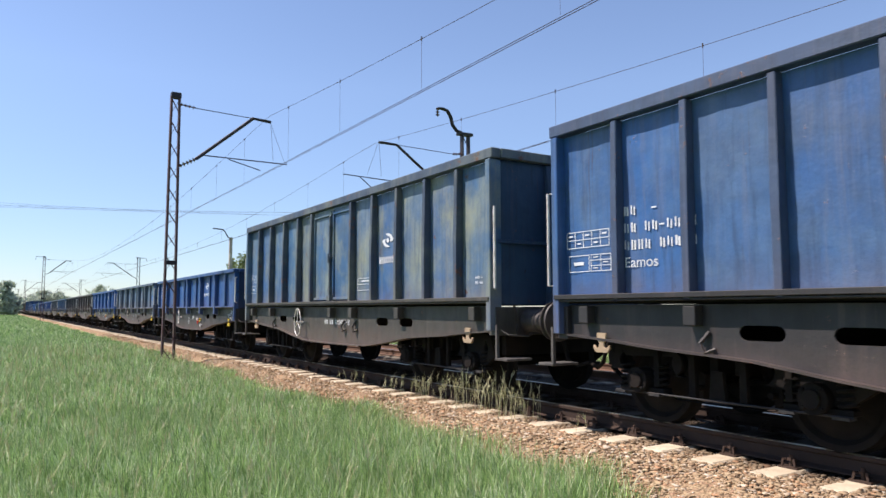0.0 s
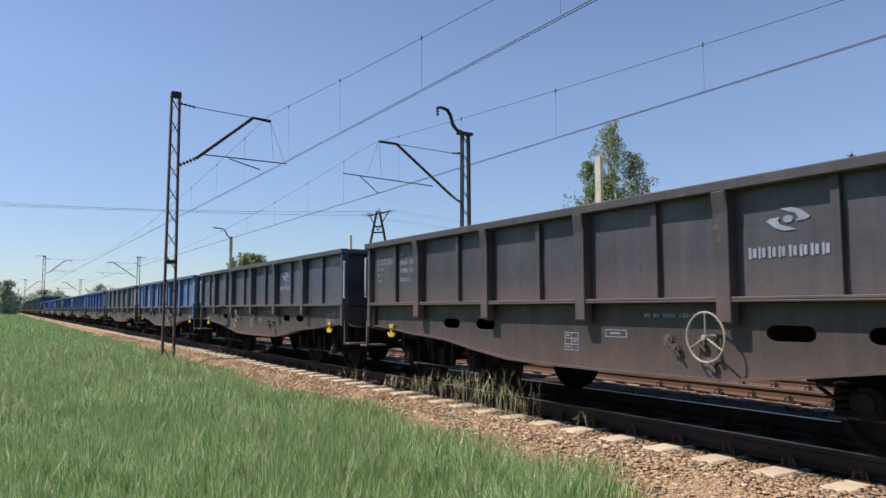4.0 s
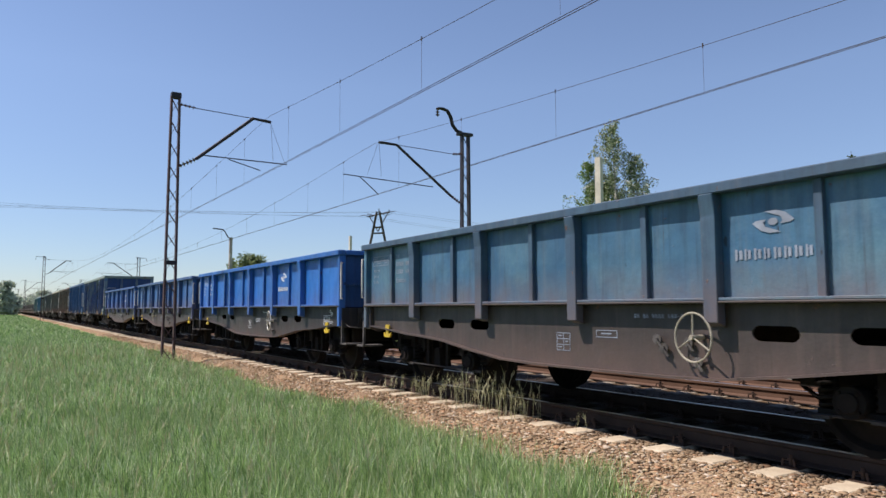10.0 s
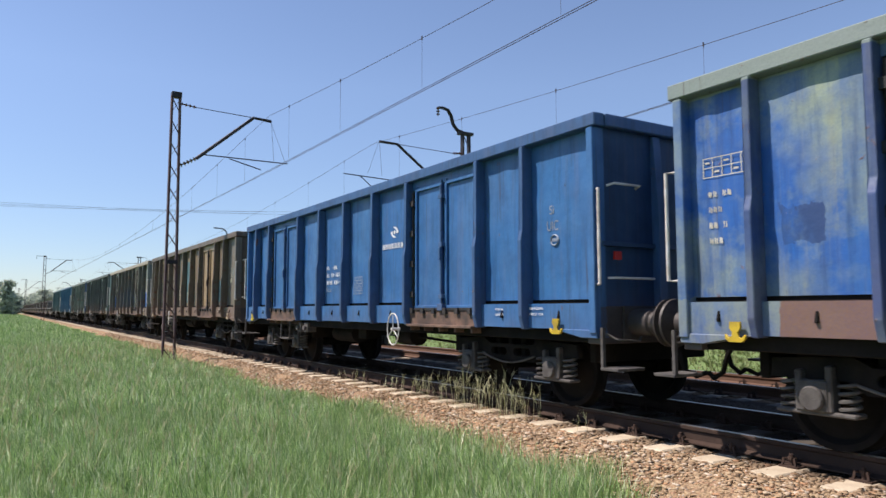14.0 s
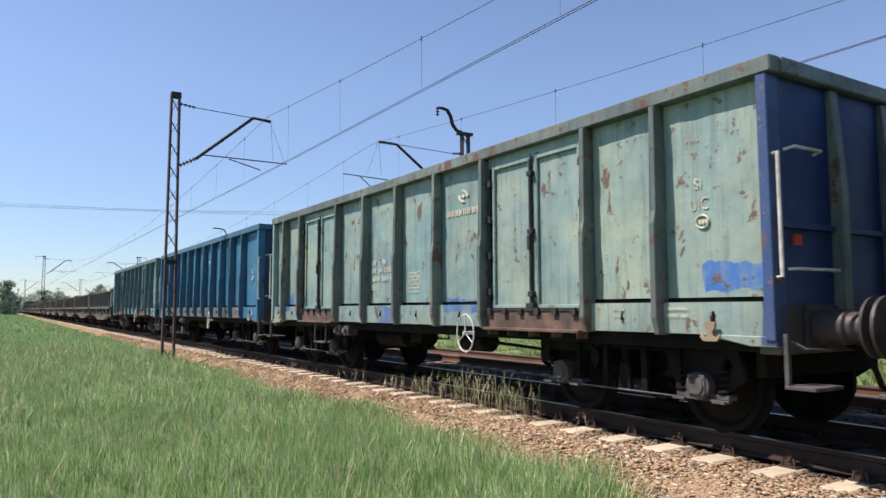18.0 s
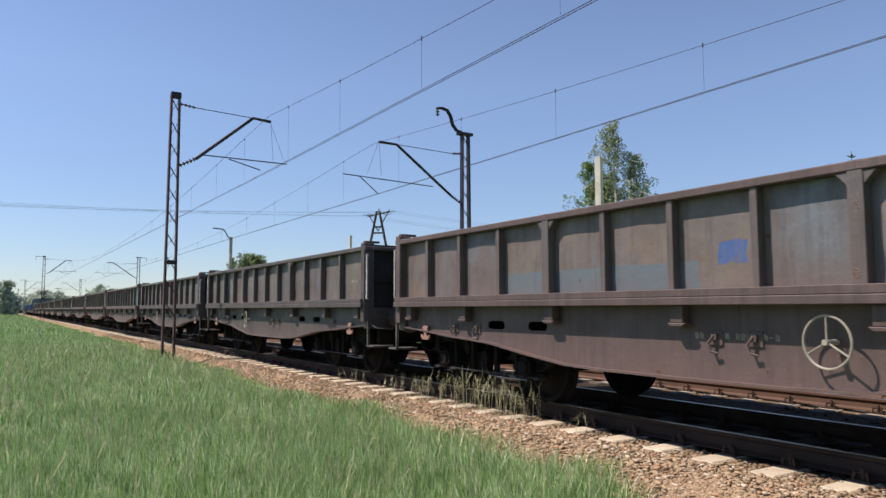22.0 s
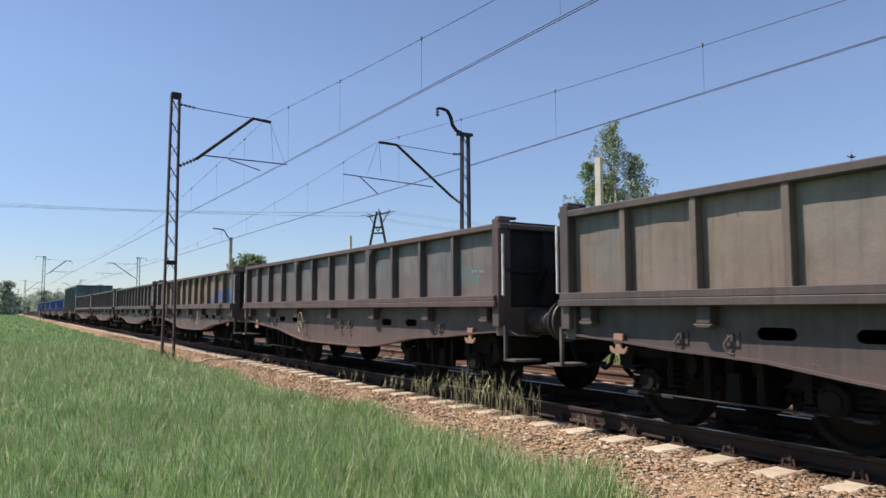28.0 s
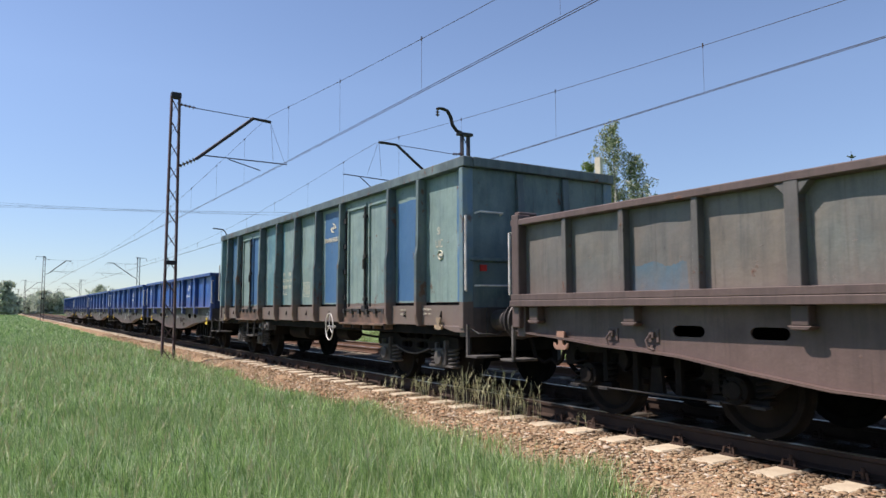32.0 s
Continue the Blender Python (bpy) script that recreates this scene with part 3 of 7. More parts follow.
def steps_and_rails(root, L, half, z_lo, z_hi, rail_mat):
    for e in (-1, 1):
        y = e * (L / 2 + 0.06)
        for s in (-1, 1):
            bm = bm_new()
            box(bm, s * (half - 0.42), s * (half - 0.02), min(y, y + e * 0.26), max(y, y + e * 0.26), 0.62, 0.655)
            st = part("step", bm, M_STEELGREY, root, "worn footstep below the corner", bevel=0.006)
            bm = bm_new()
            box(bm, s * (half - 0.07), s * (half - 0.03), min(y, y + e * 0.035), max(y, y + e * 0.035), 0.655, 1.12)
            tube(bm, [(s * (half - 0.1), y + e * 0.02, 1.05), (s * (half - 0.16), y + e * 0.12, 0.98), (s * (half - 0.45), y + e * 0.16, 0.96), (s * (half - 0.6), y + e * 0.05, 1.0)], 0.014, 6)
            part("step_hanger", bm, M_STEELGREY, st)
            bm = bm_new()
            x = s * (half - 0.01)
            tube(bm, [(x - s * 0.06, y - e * 0.05, z_hi), (x, y + e * 0.03, z_hi), (x, y + e * 0.03, z_lo), (x - s * 0.06, y - e * 0.05, z_lo)], 0.018, 8)
            part("handrail", bm, rail_mat, root, "white corner handrail", smooth=True)


def hook_shape(bm, s, x, y, z, k=1.0):
    pts = [(-0.075, 0.22), (-0.085, 0.13), (-0.04, 0.06), (-0.05, 0.0), (-0.10, -0.03), (-0.15, 0.03), (-0.155, -0.03), (-0.10, -0.085), (0.10, -0.085), (0.155, -0.03), (0.15, 0.03), (0.10, -0.03), (0.05, 0.0), (0.04, 0.06), (0.085, 0.13), (0.075, 0.22)]
    bmp = plate([(y + a * k, z + b * k) for a, b in pts], [], s * x, s * (x + 0.03))
    me = bpy.data.meshes.new("tmp")
    bmp.to_mesh(me)
    bmp.free()
    bm.from_mesh(me)
    bpy.data.meshes.remove(me)


def handwheel(root, x, y, z, r=0.235, coat=None):
    bm = bm_new()
    ring(bm, (0, 0, 0), r, 0.010, "x", 32, 6)
    for k in range(3):
        a = math.pi / 2 + k * 2 * math.pi / 3
        rod(bm, (0, 0, 0), (0, r * math.cos(a), r * math.sin(a)), 0.008, 6)
    rod(bm, (-0.03, 0, 0), (0.12, 0, 0), 0.024, 10)
    wheel = part("handwheel", bm, coat or M_RAILWHITE, root, "white spoked brake handwheel", smooth=True, at=(x, y, z))
    wheel.rotation_euler.z = radians(-7)
    return wheel


def belly_underframe(root, L, hooks, beam=0.03, out_to=1.475, top=1.47, hole=(0.44, 0.15)):
    """Fish-bellied side sills with oval holes, cross members, headstocks."""
    prof = [(0, 1.05), (0.7, 1.00), (1.4, 0.93), (2.0, 0.895), (2.45, 0.86), (3.2, 0.745), (3.9, 0.655), (4.5, 0.635), (L / 2, 0.63)]
    low = [(L / 2 - r, z) for r, z in prof] + [(-(L / 2 - r), z) for r, z in prof[-2::-1]]
    out = low + [(-L / 2, min(1.40, top - beam)), (L / 2, min(1.40, top - beam))]
    mids = [L / 2 - r for r in (2.52, 3.36)]
    holes = [oval(e * y, 1.115, *hole) for y in mids for e in (-1, 1)]
    for s in (-1, 1):
        sill = part("side_sill", plate(out, holes, s * 1.305, s * 1.33), M_FRAME, root, "fish-bellied steel side sill with oval holes")
        bm = bm_new()
        rows = [[bm.verts.new(c) for c in ((s * 1.22, y, z), (s * 1.40, y, z), (s * 1.40, y, z - 0.025), (s * 1.22, y, z - 0.025))] for y, z in low]
        for p, q in zip(rows, rows[1:]):
            for k in range(4):
                bm.faces.new((p[k], p[(k + 1) % 4], q[(k + 1) % 4], q[k]))
        bm.faces.new(rows[0][::-1])
        bm.faces.new(rows[-1])
        part("bottom_flange", bm, M_FRAME, sill)
        bm = bm_new()
        box(bm, s * 1.30, s * out_to, -L / 2, L / 2, top - beam, top)
        part("floor_beam", bm, M_FRAME, root, bevel=0.008)
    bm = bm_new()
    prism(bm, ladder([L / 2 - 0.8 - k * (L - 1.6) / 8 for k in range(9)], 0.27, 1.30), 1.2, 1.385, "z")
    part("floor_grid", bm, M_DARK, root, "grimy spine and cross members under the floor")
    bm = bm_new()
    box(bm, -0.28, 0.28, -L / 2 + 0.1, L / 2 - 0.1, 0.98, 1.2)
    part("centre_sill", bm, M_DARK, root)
    for e in (-1, 1):
        bm = bm_new()
        y = e * L / 2
        box(bm, -1.40, 1.40, min(y - e * 0.14, y + e * 0.02), max(y - e * 0.14, y + e * 0.02), 0.97, 1.385)
        part("headstock", bm, M_FRAME, root, bevel=0.01)
        for s in (-1,):
            bm = bm_new()
            hook_shape(bm, s, 1.36, e * 4.78, 0.90, 0.76)
            part("tow_hook", bm, {1: M_YELLOW, 2: M_HOOKTAN}.get(hooks, M_HOOKRUST), root, "anchor-shaped tow hook under the side sill")
    bm = bm_new()
    rod(bm, (-0.9, 0.9, 0.78), (-0.9, -0.2, 0.78), 0.19, 16)
    part("air_reservoir", bm, M_DARK, root, smooth=True)
    bm = bm_new()
    rod(bm, (0.5, -0.9, 0.82), (0.5, -0.3, 0.82), 0.16, 16)
    rod(bm, (0.5, -0.9, 0.82), (0.5, -2.2, 0.75), 0.025, 8)
    part("brake_cylinder", bm, M_DARK, root, smooth=True)


def ends(root, L, z0, z1, half, mat, posts=2, post_mat=None):
    for e in (-1, 1):
        y = e * (L / 2 - 0.03)
        bm = bm_new()
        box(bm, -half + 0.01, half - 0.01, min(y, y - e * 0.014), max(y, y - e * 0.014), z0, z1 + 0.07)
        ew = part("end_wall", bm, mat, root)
        for k in range(posts):
            x = (-1 + 2 * (k + 1) / (posts + 1)) * half
            bm = bm_new()
            prism(bm, [(y, z0), (y + e * 0.11, z0), (y + e * 0.11, z0 + 0.6 * (z1 - z0)), (y + e * 0.05, z1), (y, z1)], x - 0.06, x + 0.06)
            part("end_post", bm, post_mat or mat, ew, bevel=0.006)
        bm = bm_new()
        box(bm, -half, half, min(y, y + e * 0.05), max(y, y + e * 0.05), z0 + 0.42 * (z1 - z0), z0 + 0.42 * (z1 - z0) + 0.06)
        part("end_rail", bm, mat, ew, bevel=0.005)


def rims(root, L, half, z0, z1, out, mat):
    for s in (-1, 1):
        bm = bm_new()
        box(bm, s * (half - 0.03), s * (half + out), -L / 2 - 0.05, L / 2 + 0.05, z0, z1)
        part("top_rim", bm, mat, root, bevel=0.012)
        y = s * (L / 2 - 0.03)
        bm = bm_new()
        box(bm, -half + 0.03, half - 0.03, min(y, y + s * 0.1), max(y, y + s * 0.1), z0 + 0.004, z1 - 0.004)
        part("end_rim", bm, mat, root, bevel=0.012)


def floor_and_load(root, L, half, z):
    bm = bm_new()
    box(bm, -half + 0.03, half - 0.03, -L / 2 + 0.05, L / 2 - 0.05, z, z + 0.03)
    part("wagon_floor", bm, M_DARK, root)


def logo_mark(root, x, y, z, k=1.0, wide=1.0, row=0.62, drop=0.30):
    """Two hooked leaves chasing each other round a small disc, and a row of small bars under them."""
    leaf = [(-0.38, 0.78), (0.18, 0.80), (0.60, 0.58), (1.0, 0.02), (0.82, -0.14), (0.34, -0.20), (0.46, 0.04), (0.36, 0.34), (0.10, 0.48)]
    bm = bm_new()
    for turn in (1, -1):
        bm.faces.new([bm.verts.new((x, y - turn * p * 0.19 * k * wide, z + turn * q * 0.15 * k)) for p, q in leaf])
    bm.faces.new([bm.verts.new((x, y + 0.045 * k * wide * math.cos(a * 0.5236), z + 0.04 * k * math.sin(a * 0.5236))) for a in range(12)])
    mark = part("logo_shape", bm, M_WHITE, root, "white emblem of two hooked leaves")
    tagged(mark, kind="stuff")
    bm = bm_new()
    n = 8
    for i in range(n):
        ya = y + row / 2 - i * row / n
        w, h = row / n * (0.78, 0.66, 0.72, 0.60, 0.70, 0.66, 0.70, 0.62)[i], 0.125 * k
        quad(bm, x, ya, ya - w * 0.34, z - drop - h, z - drop)
        quad(bm, x, ya - w * 0.55, ya - w, z - drop - h * 0.9, z - drop - 0.1 * h)
    tagged(part("logo_bar", bm, M_WHITE, root, "row of small white painted marks"), kind="stuff")


def quad(bm, x, ya, yb, za, zb):
    bm.faces.new([bm.verts.new(c) for c in ((x, ya, za), (x, yb, za), (x, yb, zb), (x, ya, zb))])


MARK_RNG = random.Random(77)


def bars(root, x, y, z, rows, h=0.1, step=0.15, material=None):
    """Rows of small painted bars; each row a string in which a blank is a gap."""
    bm = bm_new()
    for i, row in enumerate(rows):
        for j, ch in enumerate(row):
            if ch != " ":
                ya = y - j * h * 0.72
                zz = z - i * step
                if ch == "-":
                    quad(bm, x, ya, ya - h * 0.5, zz - h * 0.55, zz - h * 0.42)
                    continue
                a, b = MARK_RNG.uniform(0.13, 0.2), MARK_RNG.uniform(0.0, 0.14)
                quad(bm, x, ya - h * 0.06, ya - h * (0.06 + a), zz - h * (0.95 - b), zz - h * 0.04)
                quad(bm, x, ya - h * (0.52 - a), ya - h * 0.52, zz - h * 0.93, zz - h * (0.06 + b))
    tagged(part("side_marking", bm, material or M_WHITE, root, "small white painted marking"), kind="stuff")


def table_mark(root, x, y, z, w, h, cols, rows):
    bm = bm_new()
    t = 0.009
    for i in range(cols + 1):
        ya = y - w * i / cols
        quad(bm, x, ya, ya - t, z - h, z)
    for j in range(rows + 1):
        zz = z - h * j / rows
        quad(bm, x + math.copysign(0.001, x), y, y - w - t, zz - t, zz)
    for i in range(cols):
        for j in range(rows):
            if (i + j) % 2 == 0:
                quad(bm, x, y - w * (i + 0.25) / cols, y - w * (i + 0.75) / cols, z - h * (j + 0.62) / rows, z - h * (j + 0.42) / rows)
    tagged(part("load_table", bm, M_WHITE, root, "white ruled load table"), kind="stuff")


def word(root, text, x, y, z, size, mat=None, squash=1.0):
    cu = bpy.data.curves.new("word", "FONT")
    cu.body, cu.size = text, size
    ob = new("word", cu)
    me = bpy.data.meshes.new_from_object(ob.evaluated_get(bpy.context.evaluated_depsgraph_get()))
    for v in me.vertices:
        v.co = Vector((x, y - v.co.x * squash, z + v.co.y))
    bpy.data.objects.remove(ob)
    bpy.data.curves.remove(cu)
    me.materials.clear()
    me.materials.append(mat or M_WHITE)
    o = new("lettering", me)
    o.parent = root
    return o


def low_wagon():
    L, gap, half = 11.07, 0.55, 1.37
    root = base_of("open_wagon", "x", "wagon", "wagons of the train")
    belly_underframe(root, L, True, 0.025, 1.475, 1.43)
    for e in (-1, 1):
        bogie(root, e * 3.62, "plain", 0.95)
    buffers(root, L, gap)
    steps_and_rails(root, L, 1.46, 1.58, 2.34, M_RAILWHITE)
    stakes = [L / 2 - r for r in (1.74, 3.55, 5.37, 7.19, 9.02)]
    cuts = [L / 2 - 0.05] + stakes + [-L / 2 + 0.05]
    for s in (-1, 1):
        for a, b in zip(cuts, cuts[1:]):
            bm = bm_new()
            bulged(bm, s * half, b, a, 1.435, 2.51, depth=0.004)
            part("side_panel", bm, M_PAINT, root, smooth=True)
        for y in stakes:
            bm = bm_new()
            prism(bm, stake_profile(s, half, 1.485, 1.17, 2.505, 0.03, 0.04), y - 0.075, y + 0.075, "y")
            part("wide_stake", bm, M_STAKE, root, bevel=0.008)
        for r in (0.94, 2.81, 4.59, 6.38, 8.18, 10.0):
            bm = bm_new()
            prism(bm, stake_profile(s, half, 1.425, 1.46, 2.505), L / 2 - r - 0.035, L / 2 - r + 0.035, "y")
            part("thin_stake", bm, M_STAKE, root, bevel=0.004)
        for e in (-1, 1):
            bm = bm_new()
            y = e * (L / 2 - 0.035)
            box(bm, s * (half - 0.05), s * 1.455, y - 0.045, y + 0.045, 1.0, 2.505)
            part("corner_post", bm, M_PAINT, root, bevel=0.008)
        bm = bm_new()
        box(bm, s * half, s * 1.468, -L / 2 + 0.085, L / 2 - 0.085, 1.433, 1.462)
        part("side_ledge", bm, M_PAINT, root, bevel=0.005)
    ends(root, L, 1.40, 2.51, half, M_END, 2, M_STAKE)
    rims(root, L, half, 2.503, 2.612, 0.13, M_STAKE)
    floor_and_load(root, L, half, 1.40)
    x = -half - 0.009
    logo_mark(root, x, L / 2 - 7.76, 2.17, 0.88, 1.15, 0.74, 0.24)
    table_mark(root, x, L / 2 - 0.22, 2.36, 0.55, 0.17, 4, 2)
    bars(root, x, L / 2 - 0.25, 2.12, ["oo oo", "oo o", "o oo"], 0.06, 0.11)
    bars(root, x, L / 2 - 1.05, 2.36, ["oo  -", "oooo oooo", "oooo ooo-o"], 0.088, 0.14)
    word(root, "Eamos", x, L / 2 - 1.05, 1.84, 0.13)
    xs = -1.33 - 0.004
    word(root, "Sp", xs, -L / 2 + 0.72, 1.22, 0.17)
    table_mark(root, xs, -4.52, 1.22, 0.30, 0.10, 1, 2)
    table_mark(root, xs, -4.50, 1.09, 0.46, 0.08, 3, 1)
    table_mark(root, xs, L / 2 - 4.95, 1.05, 0.22, 0.22, 2, 3)
    table_mark(root, xs, L / 2 - 5.6, 1.10, 0.3, 0.08, 1, 1)
    bars(root, xs, L / 2 - 6.15, 1.30, ["oo oo oooo ooo-o"], 0.055, 0.1)
    for y, z, m in ((6.48, 1.02, M_RAILWHITE), (6.56, 0.93, M_RED), (6.85, 1.0, M_YELLOW), (6.95, 0.8, M_RAILWHITE)):
        bm = bm_new()
        rod(bm, (-1.33, L / 2 - y, z), (-1.40, L / 2 - y, z), 0.025, 8)
        rod(bm, (-1.37, L / 2 - y, z), (-1.38, L / 2 - y, z), 0.055, 10)
        rod(bm, (-1.39, L / 2 - y, z), (-1.385, L / 2 - y - 0.06, z - 0.09), 0.014, 6)
        part("brake_valve", bm, m, root, "small enamelled brake valve")
    handwheel(root, -1.46, L / 2 - 4.0, 1.06, 0.225)
    return root, L, gap


def rib_wagon():
    L, gap, half = 11.10, 0.61, 1.35
    root = base_of("open_wagon", "x", "wagon", "wagons of the train")
    belly_underframe(root, L, False, 0.085, 1.53, 1.47, (0.37, 0.12))
    for e in (-1, 1):
        bogie(root, e * 3.62, "plain", 0.95)
    buffers(root, L, gap)
    steps_and_rails(root, L, 1.46, 1.55, 2.42, M_RAILWHITE)
    ys = [L / 2 - r for r in (0.92, 1.80, 2.72, 3.68, 4.60, 5.50, 6.40, 7.26, 8.13, 9.04, 9.98)]
    cuts = [L / 2 - 0.05] + ys + [-L / 2 + 0.05]
    for s in (-1, 1):
        for a, b in zip(cuts, cuts[1:]):
            bm = bm_new()
            bulged(bm, s * half, b, a, 1.47, 2.51, 4, 5, 0.008)
            part("side_panel", bm, M_PAINT, root, smooth=True)
        for k, y in enumerate(ys, 1):
            bm = bm_new()
            w = 0.06 if k in (4, 8) else 0.035
            prism(bm, stake_profile(s, half, 1.465 if k in (4, 8) else 1.45, 1.55, 2.51 if k not in (4, 8) else 2.595), y - w, y + w, "y")
            if k in (4, 8):
                for e in (-1, 1):
                    prism(bm, [(y + e * w, 2.50), (y + e * (w + 0.1), 2.50), (y + e * w, 2.38)], s * half, s * 1.455)
            part("wide_stake" if k in (4, 8) else "stake", bm, M_STAKE, root, bevel=0.006)
        for e in (-1, 1):
            bm = bm_new()
            y = e * (L / 2 - 0.05)
            box(bm, s * (half - 0.08), s * 1.475, y - 0.07, y + 0.07, 1.10, 2.66)
            box(bm, s * (half - 0.2), s * 1.44, y - 0.05, y + 0.05, 2.66, 2.70)
            part("corner_post", bm, M_FRAME, root, "tall corner post standing above the rim", bevel=0.01)
        bm = bm_new()
        box(bm, s * half, s * 1.525, -L / 2 + 0.02, L / 2 - 0.02, 1.472, 1.552)
        part("side_ledge", bm, M_FRAME, root, bevel=0.006)
        for r in (0.36, 1.88, 3.7, 5.55, 7.4, 9.22, 10.74) if s < 0 else ():
            bm = bm_new()
            box(bm, s * 1.33, s * 1.45, L / 2 - r - 0.075, L / 2 - r + 0.075, 1.20, 1.384)
            prism(bm, [(L / 2 - r - 0.11, 1.20), (L / 2 - r + 0.11, 1.20), (L / 2 - r + 0.07, 1.16), (L / 2 - r - 0.07, 1.16)], s * 1.33, s * 1.46)
            part("stake_pocket", bm, M_FRAME, root, bevel=0.008)
        for r in (1.55, 2.1, 5.9, 6.3, 9.5) if s < 0 else ():
            bm = bm_new()
            y = L / 2 - r
            box(bm, s * 1.33, s * 1.346, y - 0.075, y + 0.075, 0.98, 1.13)
            box(bm, s * 1.34, s * 1.375, y - 0.03, y + 0.03, 1.03, 1.10)
            tube(bm, [(s * 1.37, y, 1.08), (s * 1.39, y + 0.05, 1.0), (s * 1.39, y + 0.02, 0.92), (s * 1.37, y - 0.04, 0.90)], 0.015, 6)
            part("lashing_clevis", bm, M_FRAME, root, bevel=0.004)
    ends(root, L, 1.40, 2.56, half, M_ENDSHADE, 3)
    for e in (-1, 1):
        bm = bm_new()
        y = e * (L / 2 + 0.03)
        tube(bm, [(-0.9, y, 1.62), (-0.75, y + e * 0.06, 1.95), (-0.62, y, 1.70)], 0.03, 6)
        part("end_latch", bm, M_DARK, root, smooth=True)
        bm = bm_new()
        tube(bm, [(0.9, y, 1.62), (0.75, y + e * 0.06, 1.95), (0.62, y, 1.70)], 0.03, 6)
        part("end_latch", bm, M_DARK, root, smooth=True)
    rims(root, L, half, 2.503, 2.592, 0.12, M_FRAME)
    floor_and_load(root, L, half, 1.40)
    x = -half - 0.011
    bars(root, x, -L / 2 + 0.75, 1.95, ["ooo ooo"], 0.06, 0.1, M_FADED)
    bars(root, -1.334, -0.12, 1.11, ["oo oooo oooo o-o"], 0.075, 0.1, M_FADED)
    handwheel(root, -1.46, L / 2 - 4.0, 1.06, 0.205, M_FADED)
    return root, L, gap


def door_leaf(root, s, half, y0, y1, z0, z1, mat):
    bm = bm_new()
    bulged(bm, s * (half + 0.012), y0 + 0.02, y1 - 0.02, z0 + 0.04, z1 - 0.05, 4, 6, 0.006)
    d = part("door_leaf", bm, mat, root, "hinged loading door leaf", smooth=True)
    bm = bm_new()
    x0, x1 = s * (half + 0.012), s * (half + 0.05)
    w = 0.055
    box(bm, x0, x1, y0 + 0.01, y0 + w, z0, z1)
    box(bm, x0, x1, y1 - w, y1 - 0.01, z0, z1)
    box(bm, x0, x1, y0 + w, y1 - w, z0, z0 + w)
    box(bm, x0, x1, y0 + w, y1 - w, z1 - w - 0.04, z1 - 0.04)
    part("door_rim", bm, mat, d, bevel=0.006)
    return d


def door_head(root, s, half, y0, y1, z0, z1):
    bm = bm_new()
    box(bm, s * (half - 0.02), s * (half + 0.03), y0, y1, z0, z1)
    box(bm, s * (half - 0.02), s * (half + 0.008), (y0 + y1) / 2 - 0.06, (y0 + y1) / 2 + 0.06, z0 - 2.0, z0)
    part("door_head", bm, M_PAINT, root, bevel=0.004)


def hinge_bars(root, s, half, y0, y1, z0, z1):
    """Hinge posts beside the door leaves, on dark plates for the gap's shade."""
    for y in (y0, y1):
        bm = bm_new()
        # the flat plate is the painted-in darkness of the gap
        box(bm, s * (half - 0.03), s * (half + 0.004), y - 0.085, y + 0.085, z0 - 0.03, z1 + 0.05)
        rod(bm, (s * (half + 0.05), y, z0), (s * (half + 0.05), y, z1), 0.016, 6)
        for k in range(4):
            z = z0 + 0.2 + k * (z1 - z0 - 0.4) / 3
            box(bm, s * half, s * (half + 0.085), y - 0.05, y + 0.05, z - 0.05, z + 0.05)
        part("hinge_post", bm, M_GEAR, root, "grimy black hinge post and plate for the shaded gap beside the door")


def lock_bar(root, s, half, y, z0, z1):
    bm = bm_new()
    rod(bm, (s * (half + 0.085), y, z0), (s * (half + 0.085), y, z1), 0.024, 8)
    for z in (z0 + 0.15, (z0 + z1) / 2, z1 - 0.2):
        box(bm, s * (half + 0.04), s * (half + 0.11), y - 0.045, y + 0.045, z - 0.035, z + 0.035)
    box(bm, s * (half + 0.09), s * (half + 0.13), y - 0.025, y + 0.025, z0 + 0.75, z0 + 0.95)
    box(bm, s * (half + 0.05), s * (half + 0.12), y - 0.07, y + 0.07, z0 - 0.08, z0 + 0.03)
    part("lock_bar", bm, M_STAKE, root, "locking bar between the door leaves", bevel=0.005)


